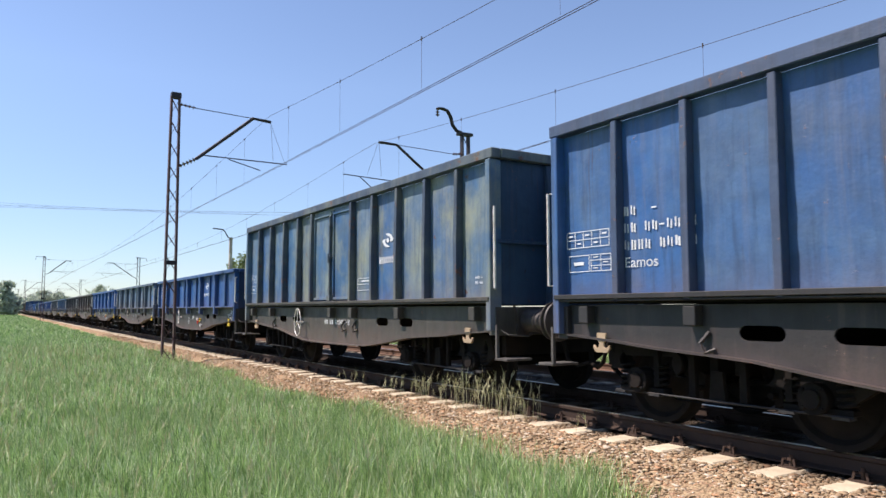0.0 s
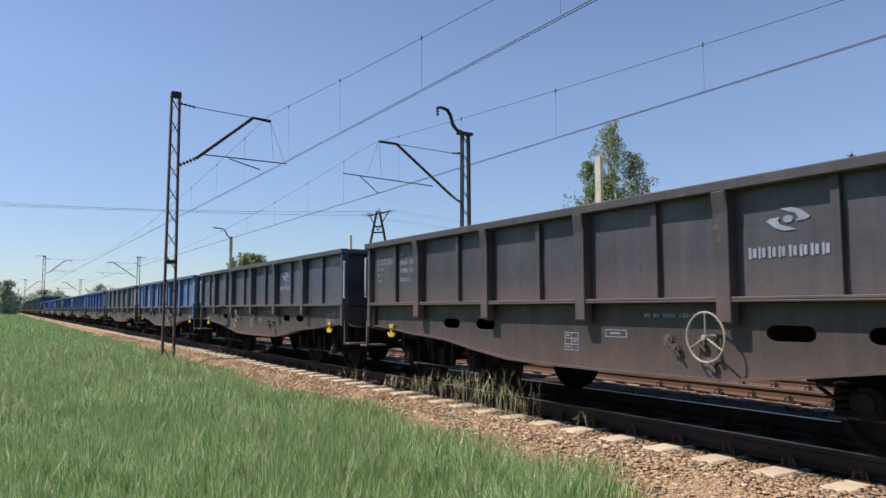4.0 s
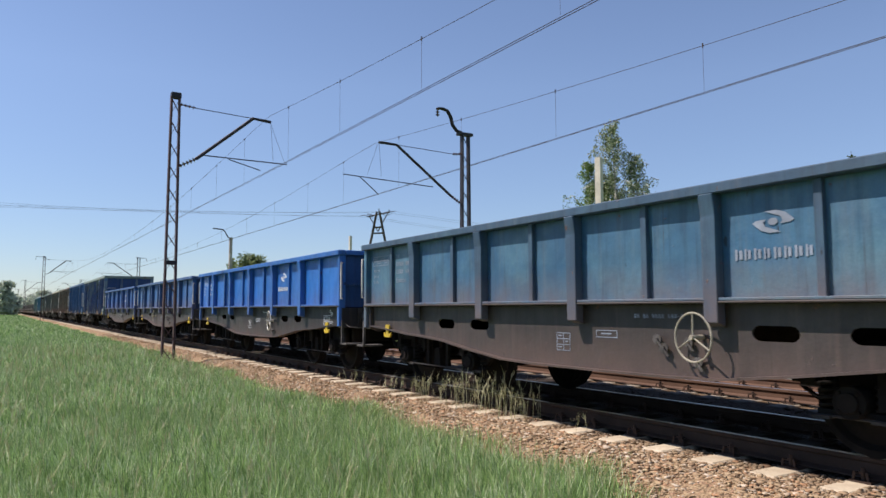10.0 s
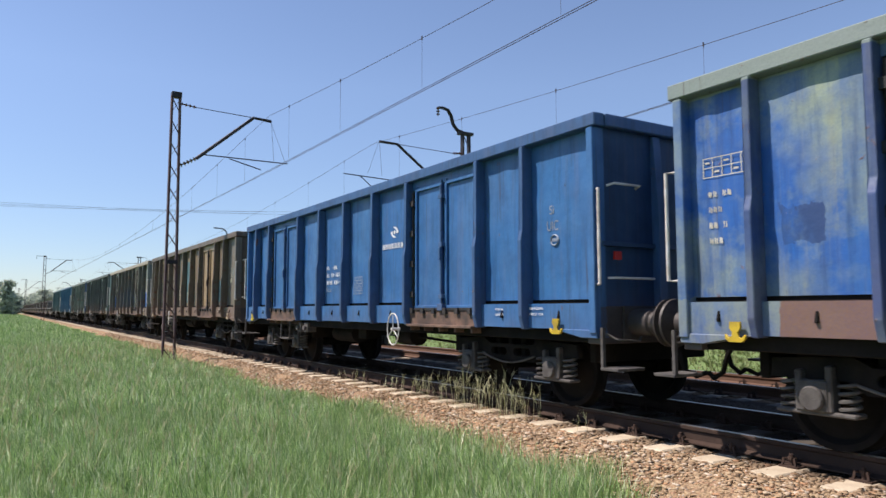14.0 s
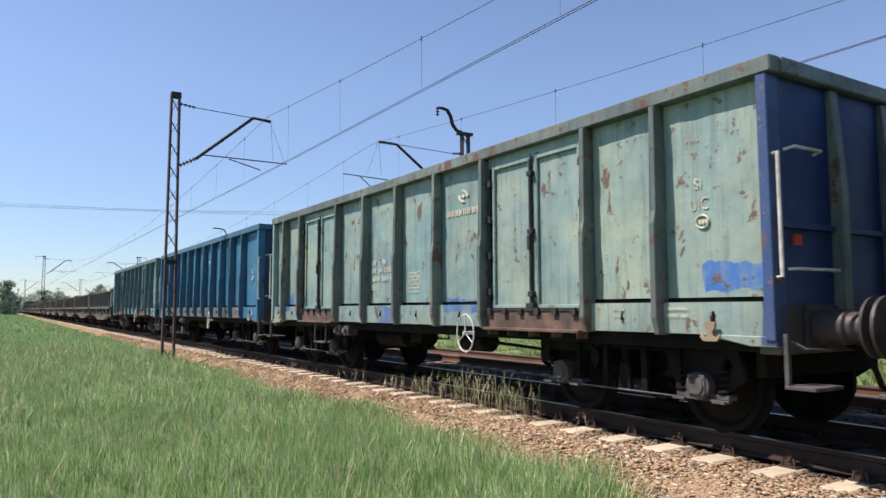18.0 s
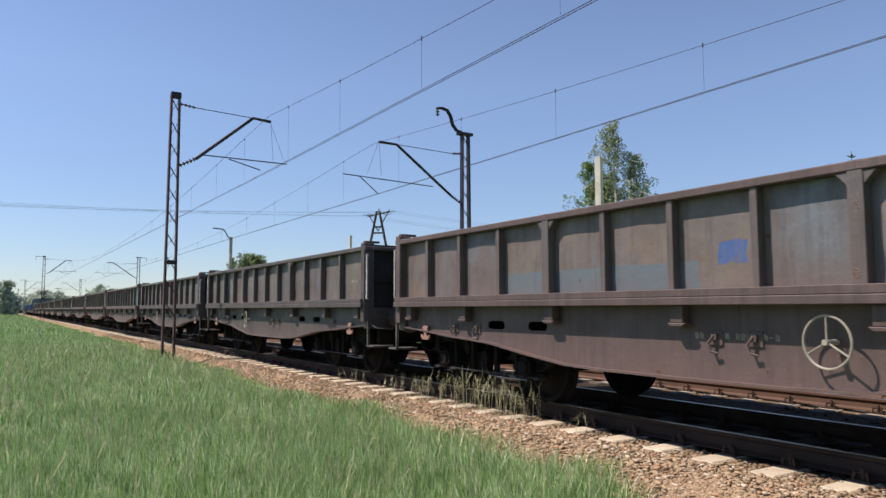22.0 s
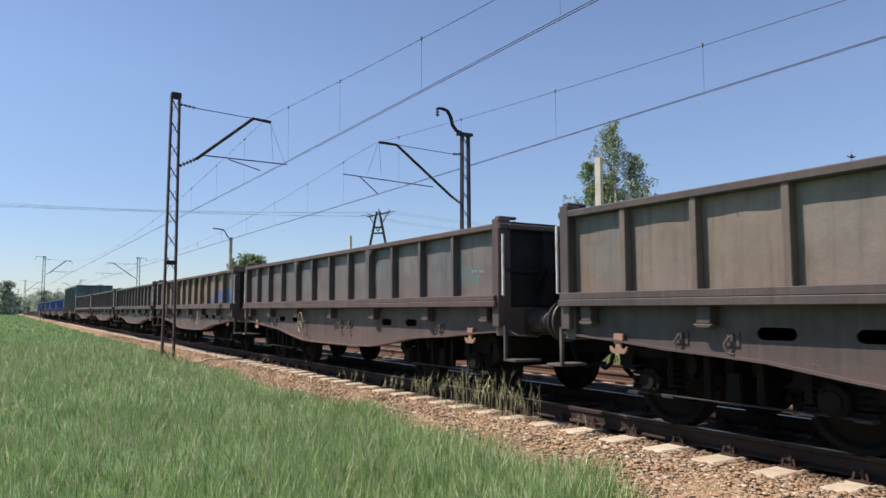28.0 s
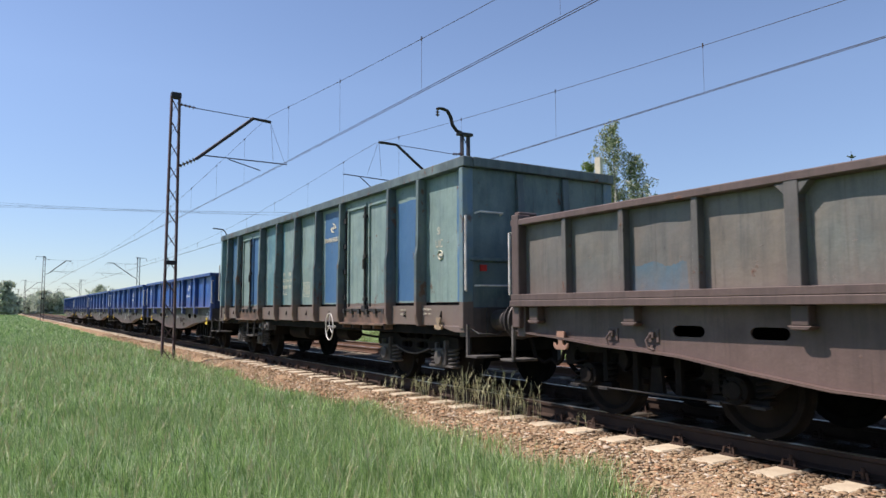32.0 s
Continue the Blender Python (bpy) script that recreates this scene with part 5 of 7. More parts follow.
TRAIN = [
    ("B", (0.028, 0.092, 0.22), MIST, 0.3, 0.25, 0.3, F_DARK, 0, 0, "slate blue", ()),
    ("B", (0.022, 0.11, 0.24), (0.27, 0.28, 0.17), 0.52, 0.35, 0.4, (0.050, 0.046, 0.038), 0, 1, "bleached green-blue", ()),
    ("L", BLUE, (0.03, 0.08, 0.25), 0.1, 0.05, 0.25, F_DARK, 0, 1, "dark blue", ()),
    ("L", (0.050, 0.098, 0.165), (0.11, 0.17, 0.25), 0.45, 0.15, 0.5, F_BROWN, 0, 1, "dusty grey-blue", ((-5.37, -4.87, 1.47, 1.78, SPRAY), (-4.93, -4.6, 1.77, 2.04, SPRAY), (-5.18, -5.0, 1.98, 2.0, (0.2, 0.4, 0.5)))),
    ("L", (0.006, 0.080, 0.27), (0.02, 0.11, 0.3), 0.1, 0.05, 0.25, F_DARK, 0, 1, "clean dark blue", ()),
    ("L", (0.044, 0.043, 0.053), GREY, 0.3, 0.2, 0.5, F_BROWN, 1, 1, "sooty dark grey", ()),
    ("L", (0.040, 0.055, 0.085), GREY, 0.3, 0.22, 0.4, F_BROWN, 0, 1, "sooty blue-grey", ()),
    ("L", (0.036, 0.13, 0.30), (0.12, 0.23, 0.37), 0.35, 0.2, 0.5, F_BROWN, 1, 1, "faded blue", ()),
    ("L", (0.068, 0.098, 0.14), (0.12, 0.16, 0.21), 0.4, 0.15, 0.45, F_BROWN, 0, 1, "dull grey", ()),
    ("L", ROYAL, (0.04, 0.11, 0.33), 0.2, 0.08, 0.4, F_MID, 1, 1, "royal blue", ()),
    ("L", (0.016, 0.09, 0.28), (0.05, 0.16, 0.34), 0.3, 0.08, 0.5, F_MID, 1, 1, "mid blue", ()),
    ("L", (0.022, 0.080, 0.28), (0.05, 0.12, 0.32), 0.25, 0.1, 0.5, F_DARK, 1, 1, "violet blue", ()),
    ("L", (0.03, 0.105, 0.19), (0.09, 0.19, 0.23), 0.4, 0.2, 0.6, F_BROWN, 1, 1, "weathered teal-blue", ()),
    ("L", BRIGHT, (0.04, 0.15, 0.46), 0.15, 0.05, 0.25, F_DARK, 1, 1, "bright blue", ()),
    ("L", (0.016, 0.092, 0.265), (0.05, 0.155, 0.31), 0.3, 0.12, 0.6, F_BROWN, 0, 1, "dusty violet-blue", ()),
    ("L", (0.016, 0.088, 0.285), (0.05, 0.13, 0.34), 0.2, 0.08, 0.5, F_BROWN, 0, 1, "royal blue", ()),
    ("E", (0.012, 0.10, 0.36), (0.30, 0.35, 0.19), 0.52, 0.25, 0.2, F_MID, 0, 1, "bright blue and bleached yellow", ((-6.5, 3.6, 0.9, 1.42, (0.10, 0.135, 0.13)), (3.6, 5.42, 0.9, 1.44, (0.19, 0.095, 0.05)), (5.42, 6.5, 0.9, 1.44, (0.20, 0.25, 0.23)), (5.05, 5.42, 1.95, 2.3, (0.015, 0.045, 0.14)), (-6.6, 6.6, 3.55, 4.0, (0.22, 0.27, 0.23)))),
    ("E", (0.018, 0.115, 0.30), (0.06, 0.17, 0.35), 0.35, 0.15, 0.15, F_MID, 1, 1, "bright blue", ()),
    ("E", (0.29, 0.21, 0.13), (0.12, 0.19, 0.18), 0.42, 0.6, 0.5, F_BROWN, 0, 0, "rust-brown and faded teal", ((-6.5, 6.5, 0.9, 1.47, (0.15, 0.095, 0.07)), (-4.9, -3.6, 1.6, 2.3, TEAL), (-0.5, 0.4, 1.6, 3.2, TEAL))),
    ("E", (0.18, 0.225, 0.205), (0.28, 0.21, 0.135), 0.42, 0.6, 0.5, F_BROWN, 0, 0, "grey-green with a repainted blue band", ((-6.5, 6.5, 0.9, 1.47, (0.15, 0.095, 0.07)), (-2.4, 1.22, 1.46, 2.5, SPRAY), (1.22, 2.44, 1.46, 2.35, SPRAY), (4.37, 5.38, 1.46, 2.15, SPRAY), (5.5, 6.35, 1.2, 1.6, SPRAY), (5.42, 6.4, 1.62, 3.5, (0.17, 0.27, 0.265)), (-6.4, -4.6, 1.46, 2.2, SPRAY), (-6.6, 6.6, 3.55, 4.0, (0.34, 0.30, 0.23)))),
    ("E", (0.095, 0.155, 0.155), (0.17, 0.215, 0.19), 0.35, 0.4, 0.5, F_BROWN, 0, 1, "dull grey-green", ((-6.5, 6.5, 0.9, 1.22, (0.13, 0.10, 0.075)), (-4.24, -4.05, 1.1, 1.75, SPRAY), (-4.75, -4.45, 1.6, 2.1, (0.05, 0.13, 0.26)))),
    ("E2", (0.20, 0.315, 0.30), (0.35, 0.40, 0.29), 0.5, 0.72, 0.25, F_BROWN, 1, 1, "pale green with rust scabs", ((-6.3, -5.65, 1.52, 1.8, (0.02, 0.13, 0.45)), (-6.6, -6.28, 1.0, 3.7, (0.005, 0.035, 0.17)), (-2.2, -1.2, 1.3, 1.5, (0.02, 0.10, 0.36)), (5.2, 6.2, 1.3, 1.75, (0.02, 0.10, 0.34)), (0.2, 0.9, 1.05, 1.4, (0.02, 0.09, 0.30)))),
    ("E3", (0.024, 0.15, 0.265), (0.07, 0.21, 0.32), 0.3, 0.12, 0.1, F_MID, 1, 1, "strong teal-blue", ((4.5, 5.2, 1.62, 2.2, SPRAY), (-1.55, -1.2, 2.6, 2.95, (0.012, 0.10, 0.33)), (-4.1, 5.2, 1.0, 1.43, (0.13, 0.118, 0.105)), (-5.0, -4.1, 1.0, 1.43, (0.21, 0.13, 0.075)))),
    ("E", (0.080, 0.200, 0.225), (0.18, 0.305, 0.29), 0.38, 0.2, 0.25, F_BROWN, 1, 1, "faded sea-green", ((-6.35, -5.35, 1.46, 1.60, (0.01, 0.07, 0.32)), (-6.2, -5.9, 1.75, 1.95, (0.02, 0.09, 0.30)))),
    ("R", (0.113, 0.135, 0.159), (0.198, 0.216, 0.222), 0.4, 0.25, 0.5, F_BROWN, 0, 0, "grey-teal ribbed", ((-5.4, -3.45, 1.5, 2.38, (0.06, 0.135, 0.18)), (-4.0, -3.8, 1.6, 2.38, (0.03, 0.03, 0.03)), (-1.75, -1.3, 1.95, 2.3, (0.22, 0.13, 0.06)))),
    ("R", (0.156, 0.119, 0.107), (0.184, 0.23, 0.267), 0.35, 0.3, 0.5, F_RED, 1, 0, "brown-grey ribbed", ((-0.7, -0.4, 1.8, 2.05, (0.02, 0.10, 0.32)), (-0.2, 3.0, 1.55, 1.85, (0.11, 0.15, 0.17)))),
    ("R", (0.133, 0.11, 0.104), (0.198, 0.176, 0.165), 0.35, 0.25, 0.5, F_BROWN, 0, 0, "sooty ribbed", ()),
    ("R", (0.127, 0.105, 0.1), (0.212, 0.19, 0.165), 0.35, 0.25, 0.5, F_BROWN, 0, 0, "sooty grey ribbed", ()),
    ("R", (0.156, 0.135, 0.124), (0.212, 0.216, 0.193), 0.4, 0.25, 0.5, F_RED, 1, 0, "olive-grey ribbed", ((-5.4, -3.0, 1.5, 2.4, (0.085, 0.16, 0.165)),)),
    ("R", (0.174, 0.144, 0.117), (0.24, 0.216, 0.178), 0.4, 0.25, 0.5, F_RED, 1, 0, "olive ribbed", ((4.2, 5.0, 1.55, 1.95, SPRAY), (-5.3, -4.2, 1.75, 2.0, (0.09, 0.17, 0.16)), (1.2, 1.8, 1.6, 2.4, CHALK))),
    ("R", (0.174, 0.135, 0.11), (0.226, 0.203, 0.165), 0.4, 0.25, 0.5, F_RED, 0, 0, "olive-brown ribbed", ((3.0, 4.5, 1.55, 2.0, SPRAY), (2.6, 3.1, 1.6, 2.25, SPRAY))),
    ("R", (0.135, 0.11, 0.104), (0.212, 0.19, 0.165), 0.35, 0.25, 0.5, F_BROWN, 0, 0, "sooty ribbed", ()),
    ("R", (0.224, 0.175, 0.131), (0.283, 0.244, 0.193), 0.4, 0.3, 0.5, F_BROWN, 1, 0, "sand-brown ribbed", ()),
    ("R", (0.133, 0.114, 0.11), (0.198, 0.19, 0.178), 0.35, 0.25, 0.5, F_RED, 0, 0, "sooty grey ribbed", ((-5.0, -4.4, 1.7, 2.0, (0.09, 0.17, 0.16)),)),
    ("R", (0.224, 0.161, 0.107), (0.268, 0.23, 0.178), 0.4, 0.3, 0.5, F_RED, 1, 0, "sand-grey ribbed", ((-5.2, -3.6, 1.6, 2.0, SPRAY), (-3.4, -2.2, 1.5, 1.75, SPRAY))),
    ("R", (0.138, 0.119, 0.117), (0.184, 0.176, 0.171), 0.35, 0.2, 0.45, F_BROWN, 1, 0, "grey ribbed", ()),
    ("R", (0.122, 0.100, 0.096), (0.155, 0.148, 0.152), 0.35, 0.2, 0.5, F_BROWN, 1, 0, "brown-grey ribbed", ((-0.72, -0.40, 1.5, 1.95, SPRAY), (0.3, 0.62, 1.5, 1.65, SPRAY), (1.9, 2.4, 1.62, 1.9, (0.06, 0.14, 0.26)))),
    ("R", (0.135, 0.138, 0.132), (0.205, 0.19, 0.165), 0.4, 0.35, 0.5, F_RED, 1, 0, "dusty brown-grey ribbed", ((3.0, 3.7, 1.5, 1.85, (0.07, 0.14, 0.19)), (-1.0, 0.7, 1.5, 2.2, (0.115, 0.145, 0.15)))),
    ("E", (0.13, 0.24, 0.275), (0.28, 0.37, 0.35), 0.5, 0.45, 0.6, F_BROWN, 1, 1, "bleached green and blue", ((-6.62, -6.3, 1.0, 3.6, (0.145, 0.20, 0.195)), (-6.5, 6.5, 0.9, 1.47, (0.15, 0.095, 0.07)), (-2.3, -1.2, 1.5, 3.5, (0.03, 0.11, 0.25)), (-5.2, -4.3, 1.5, 3.3, (0.03, 0.11, 0.25)), (3.2, 3.8, 1.5, 3.4, (0.03, 0.11, 0.25)))),
] + [("L", ROYAL, (0.04, 0.11, 0.33), 0.2, 0.1, 0.4, F_BROWN, k % 2, 1, "royal blue", ()) for k in range(5)]

# distance run by the train, by the second
RUN = [(0, 0.0), (1, 13.98), (2, 27.95), (3, 41.95), (6, 84.09), (7, 98.28), (8, 112.49), (9, 126.73), (10, 141.01), (11, 155.32), (12, 169.64), (13, 183.97), (14, 198.26),
       (17, 241.59), (18, 256.11), (19, 270.69), (20, 285.31), (21, 300.02), (22, 314.85), (23, 329.78), (24, 344.76), (25, 359.75), (28, 405.06), (29, 420.21), (30, 435.36), (31, 450.53), (32, 465.76)]
MAKERS = {"L": low_wagon, "R": rib_wagon, "B": tall_belly_wagon, "E": standard_wagon,
          "E2": lambda: standard_wagon(True, "capped"), "E3": lambda: standard_wagon(False, "capped")}
SINGULAR = {"L": LOW, "R": LOW, "B": TALL + " on a fish-bellied frame", "E": TALL, "E2": TALL, "E3": TALL}


def lower(root):
    """Bring a wagon body to its true height; wheels, bogies, buffers and handwheels stay round."""
    for o in root.children_recursive:
        name = o.name.split(".")[0]
        if name == "bogie" or (o.parent and o.parent.name.startswith("bogie")) or (o.parent.parent and o.parent.parent.name.startswith("bogie")):
            continue
        if name == "handwheel":
            o.location.z *= RISE
            continue
        for v in o.data.vertices:
            v.co.z = v.co.z - 1.18 * (1 - RISE) if name in ("buffer", "buffer_head") else v.co.z * RISE


def build_train():
    made, wagons, roots = {}, [], []
    pos = -5.264
    for row in TRAIN:
        kind = row[0]
        if kind not in made:
            made[kind] = MAKERS[kind]()
            lower(made[kind][0])
            roots.append(made[kind][0])
        else:
            roots.append(copy_thing(made[kind][0], Matrix.Identity(4)))
    for i, (kind, base, fade, faded, rusty, dust, fr, swap, logo, words, patches) in enumerate(TRAIN):
        root = roots[i]
        base, fade = tuple(x * {"L": 1.2, "R": 0.92}.get(kind, 1.08) for x in base), tuple(x * {"L": 1.2, "R": 0.92}.get(kind, 1.08) for x in fade)
        _, L, gap = made[kind]
        tagged(root, words + " " + SINGULAR[kind])
        tall = kind[0] in "EB"
        pitch = {"R": 0.925, "L": 1.81, "B": 0.9, "E": 1.22}[kind[0]]
        grey = tuple(0.5 * (x + sum(base) / 3) for x in base)
        tints = {"R": ((0.23, 0.155, 0.095), (0.11, 0.16, 0.165), (0.22, 0.19, 0.145)), "L": (tuple(x * 0.7 for x in base), fade),
                 "B": (fade, tuple(x * 0.6 for x in grey), (0.012, 0.10, 0.32)), "E": (tuple(x * 0.62 for x in base), fade, tuple(0.5 * x + 0.5 * y for x, y in zip(base, (0.03, 0.15, 0.30))))}[kind[0]]
        if "teal ribbed" in words:
            tints = ((0.095, 0.135, 0.14), (0.15, 0.165, 0.155))
        if "dull grey-green" in words:
            tints = ((0.16, 0.125, 0.092), (0.075, 0.135, 0.14), (0.13, 0.115, 0.09))
        if "brown and" in words or "repainted" in words or "green and blue" in words:
            tints = {"rust": ((0.36, 0.25, 0.14), (0.05, 0.23, 0.26), (0.15, 0.11, 0.08)), "grey": ((0.30, 0.24, 0.16), (0.20, 0.28, 0.26)),
                     "blea": ((0.03, 0.12, 0.27), (0.10, 0.24, 0.25), (0.22, 0.29, 0.25))}[words[:4]]
        mp = paint("wagon_paint", base, fade, faded, rusty, dust, 1.0 + i * 1.7, 1.08 if kind[0] == "E" else 1.47, patches, 0.5, pitch, tints, "brown and" in words or "green and blue" in words)
        if fr != F_DARK and kind in "LR":
            fr = tuple((0.58 if kind == "L" else 0.9) * x for x in fr)
        mf = paint("frame_paint", fr, tuple(x * 1.6 for x in fr), 0.3, 0.3, 0.5, 50 + i * 1.3, 0.65, (), 0.6)
        # the stakes and rims stand proud and catch more knocks, rust and soot than the sheets
        worn = min(0.7, 0.10 + 1.8 * rusty) if kind != "R" else 0.42
        grimy = tuple((1 - worn) * x + worn * y for x, y in zip(base, (0.052, 0.045, 0.042) if kind != "R" else (0.080, 0.066, 0.057)))
        ms = paint("stake_paint", grimy, tuple(0.5 * x + 0.5 * y for x, y in zip(grimy, fade)), faded * 0.8, min(0.9, rusty + 0.25), dust, 90 + i * 2.3, 1.47, tuple(q for q in patches if q[1] - q[0] > 12), 0.55)
        # end walls: the wagon's paint darkened to carry the shade they stand in
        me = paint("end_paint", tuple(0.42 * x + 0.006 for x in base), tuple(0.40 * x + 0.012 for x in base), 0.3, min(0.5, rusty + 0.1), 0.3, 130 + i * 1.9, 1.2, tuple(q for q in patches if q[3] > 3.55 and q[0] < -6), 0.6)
        for o in root.children_recursive:
            if o.type != "MESH":
                continue
            m = o.data.materials[0]
            if m == M_WHITE and (tall and i not in (0, 1, 17, 22)):
                o.material_slots[0].link = "OBJECT"
                o.material_slots[0].material = M_RUSTLETTER if i == 20 else M_CREAM
            if m == M_WHITE and i == 17 and o.name.startswith(("lettering", "round_mark", "load_table")):
                o.material_slots[0].link = "OBJECT"
                o.material_slots[0].material = M_PALE
            sill_mark = kind == "L" and m == M_WHITE and o.data.vertices[0].co.y > 4.0 and o.data.vertices[0].co.z < 1.25
            if sill_mark or (m == M_WHITE and kind == "L" and faded >= 0.3):
                o.material_slots[0].link = "OBJECT"
                o.material_slots[0].material = M_PALE
            if o.name.startswith("handwheel") and fr != F_DARK and kind == "L":
                o.material_slots[0].link = "OBJECT"
                o.material_slots[0].material = M_FADED
            if o.name.startswith("brake_valve") and (fr != F_DARK or swap):
                o.material_slots[0].link = "OBJECT"
                o.material_slots[0].material = M_STEELGREY
            if o.name.startswith("tow_hook") and i in (16, 17):
                o.material_slots[0].link = "OBJECT"
                o.material_slots[0].material = M_YELLOW
            if o.name.startswith("lock_bar") and i not in (0, 1, 17):
                o.material_slots[0].link = "OBJECT"
                o.material_slots[0].material = M_GEAR
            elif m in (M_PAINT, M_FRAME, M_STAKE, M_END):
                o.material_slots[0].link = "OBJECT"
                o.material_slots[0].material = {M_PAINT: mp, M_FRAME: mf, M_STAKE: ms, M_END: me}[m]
        names = {o.name.split(".")[0]: o for o in root.children}
        if swap:
            names["handwheel"].location.y = -1.44 if kind in "LR" else -names["handwheel"].location.y
        if i == 1:
            for o in [o for o in root.children if o.name.startswith("lettering") or (o.name.startswith("side_marking") and max(v.co.z for v in o.data.vertices) > 2.1)]:
                bpy.data.objects.remove(o)
        if not logo:
            for key in ("logo_shape", "logo_bar"):
                if key in names:
                    bpy.data.objects.remove(names[key])
        if i == 17:
            for key in ("logo_shape", "logo_bar"):
                names[key].location.z -= 0.33
        pos += gap
        wagons.append((root, pos + L / 2))
        pos += L + gap
    return wagons


def run_at(t):
    for (a, x), (b, y) in zip(RUN, RUN[1:]):
        if t <= b:
            return x + (y - x) * (t - a) / (b - a)


def motions():
    for root, s in WAGONS:
        walk(root, [(t, pose(TRACK_1, s - d, 0)) for t, d in RUN])
        # the wheels turn while the wagon rolls past the camera
        passing = [k / FPS for k in range(0, 32 * FPS + 1) if -7 < s - run_at(k / FPS) < 16]
        if len(passing) < 2:
            continue
        times = ([0.0] if passing[0] > 0.02 else []) + passing + ([32.0] if passing[-1] < 31.98 else [])
        d0 = run_at(passing[0])
        d1 = run_at(passing[-1])
        for b in root.children:
            if b.name.split(".")[0] == "bogie":
                for o in b.children:
                    if o.name.split(".")[0] == "wheelset":
                        y = o.location.y
                        walk(o, [(t, pose(0, y, 0.46, math.degrees((min(max(run_at(t), d0), d1) - d0) / 0.46))) for t in times])


WAGONS = build_train()


# ---- ground and railway ----
def ground_height(x, y):
    """Meadow level: a little below the rails, dipping beside the ballast."""
    return -0.377 + 0.09 * min(1, max(0, (y - 4.6) / 20)) - 0.054 * math.exp(-((x - 4.05) / 0.56) ** 2)


def build_ground():
    bm = bm_new()
    xs = [-2500, -700, -200, -60, -20, -8, -3, 0, 1.5, 2.8, 3.5, 4.05, 4.6, 5.2, 9, 12.4, 16, 20, 30, 60, 150, 400, 1200, 2500]
    ys = [-2500, -600, -150, -40, -12, -4, 0, 3, 6, 9, 12, 16, 20, 26, 35, 50, 80, 130, 250, 600, 1200, 2500]
    grid = [[bm.verts.new((x, y, ground_height(x, y))) for y in ys] for x in xs]
    for i in range(len(xs) - 1):
        for j in range(len(ys) - 1):
            bm.faces.new((grid[i][j], grid[i + 1][j], grid[i + 1][j + 1], grid[i][j + 1]))
    return thing("ground", bm, M_GROUND, "green meadow ground beside the railway", "ground", kind="structure", smooth=True)


def ballast_height(x):
    for a, b, za, zb in ((4.19, 5.13, -0.493, -0.211), (5.13, 12.4, -0.211, -0.211), (12.4, 13.5, -0.211, -0.493)):
        if a <= x <= b:
            return za + (zb - za) * (x - a) / (b - a)
    return -0.6


def build_ballast():
    bm = bm_new()
    xs = [4.19, 4.43, 4.67, 4.9, 5.13, 5.45, 5.85, 6.25, 6.86, 7.4, 8.0, 8.8, 9.6, 10.2, 10.8, 11.3, 11.9, 12.4, 12.95, 13.5]
    ys = [-60, -20] + [-6 + 0.5 * k for k in range(90)] + [45, 60, 100, 200, 400, 900]
    r = random.Random(3)
    grid = [[bm.verts.new((x, y, ballast_height(x) + r.uniform(-0.02, 0.02))) for y in ys] for x in xs]
    for i in range(len(xs) - 1):
        for j in range(len(ys) - 1):
            bm.faces.new((grid[i][j], grid[i + 1][j], grid[i + 1][j + 1], grid[i][j + 1]))
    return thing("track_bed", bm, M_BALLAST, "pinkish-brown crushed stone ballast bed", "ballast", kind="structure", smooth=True)


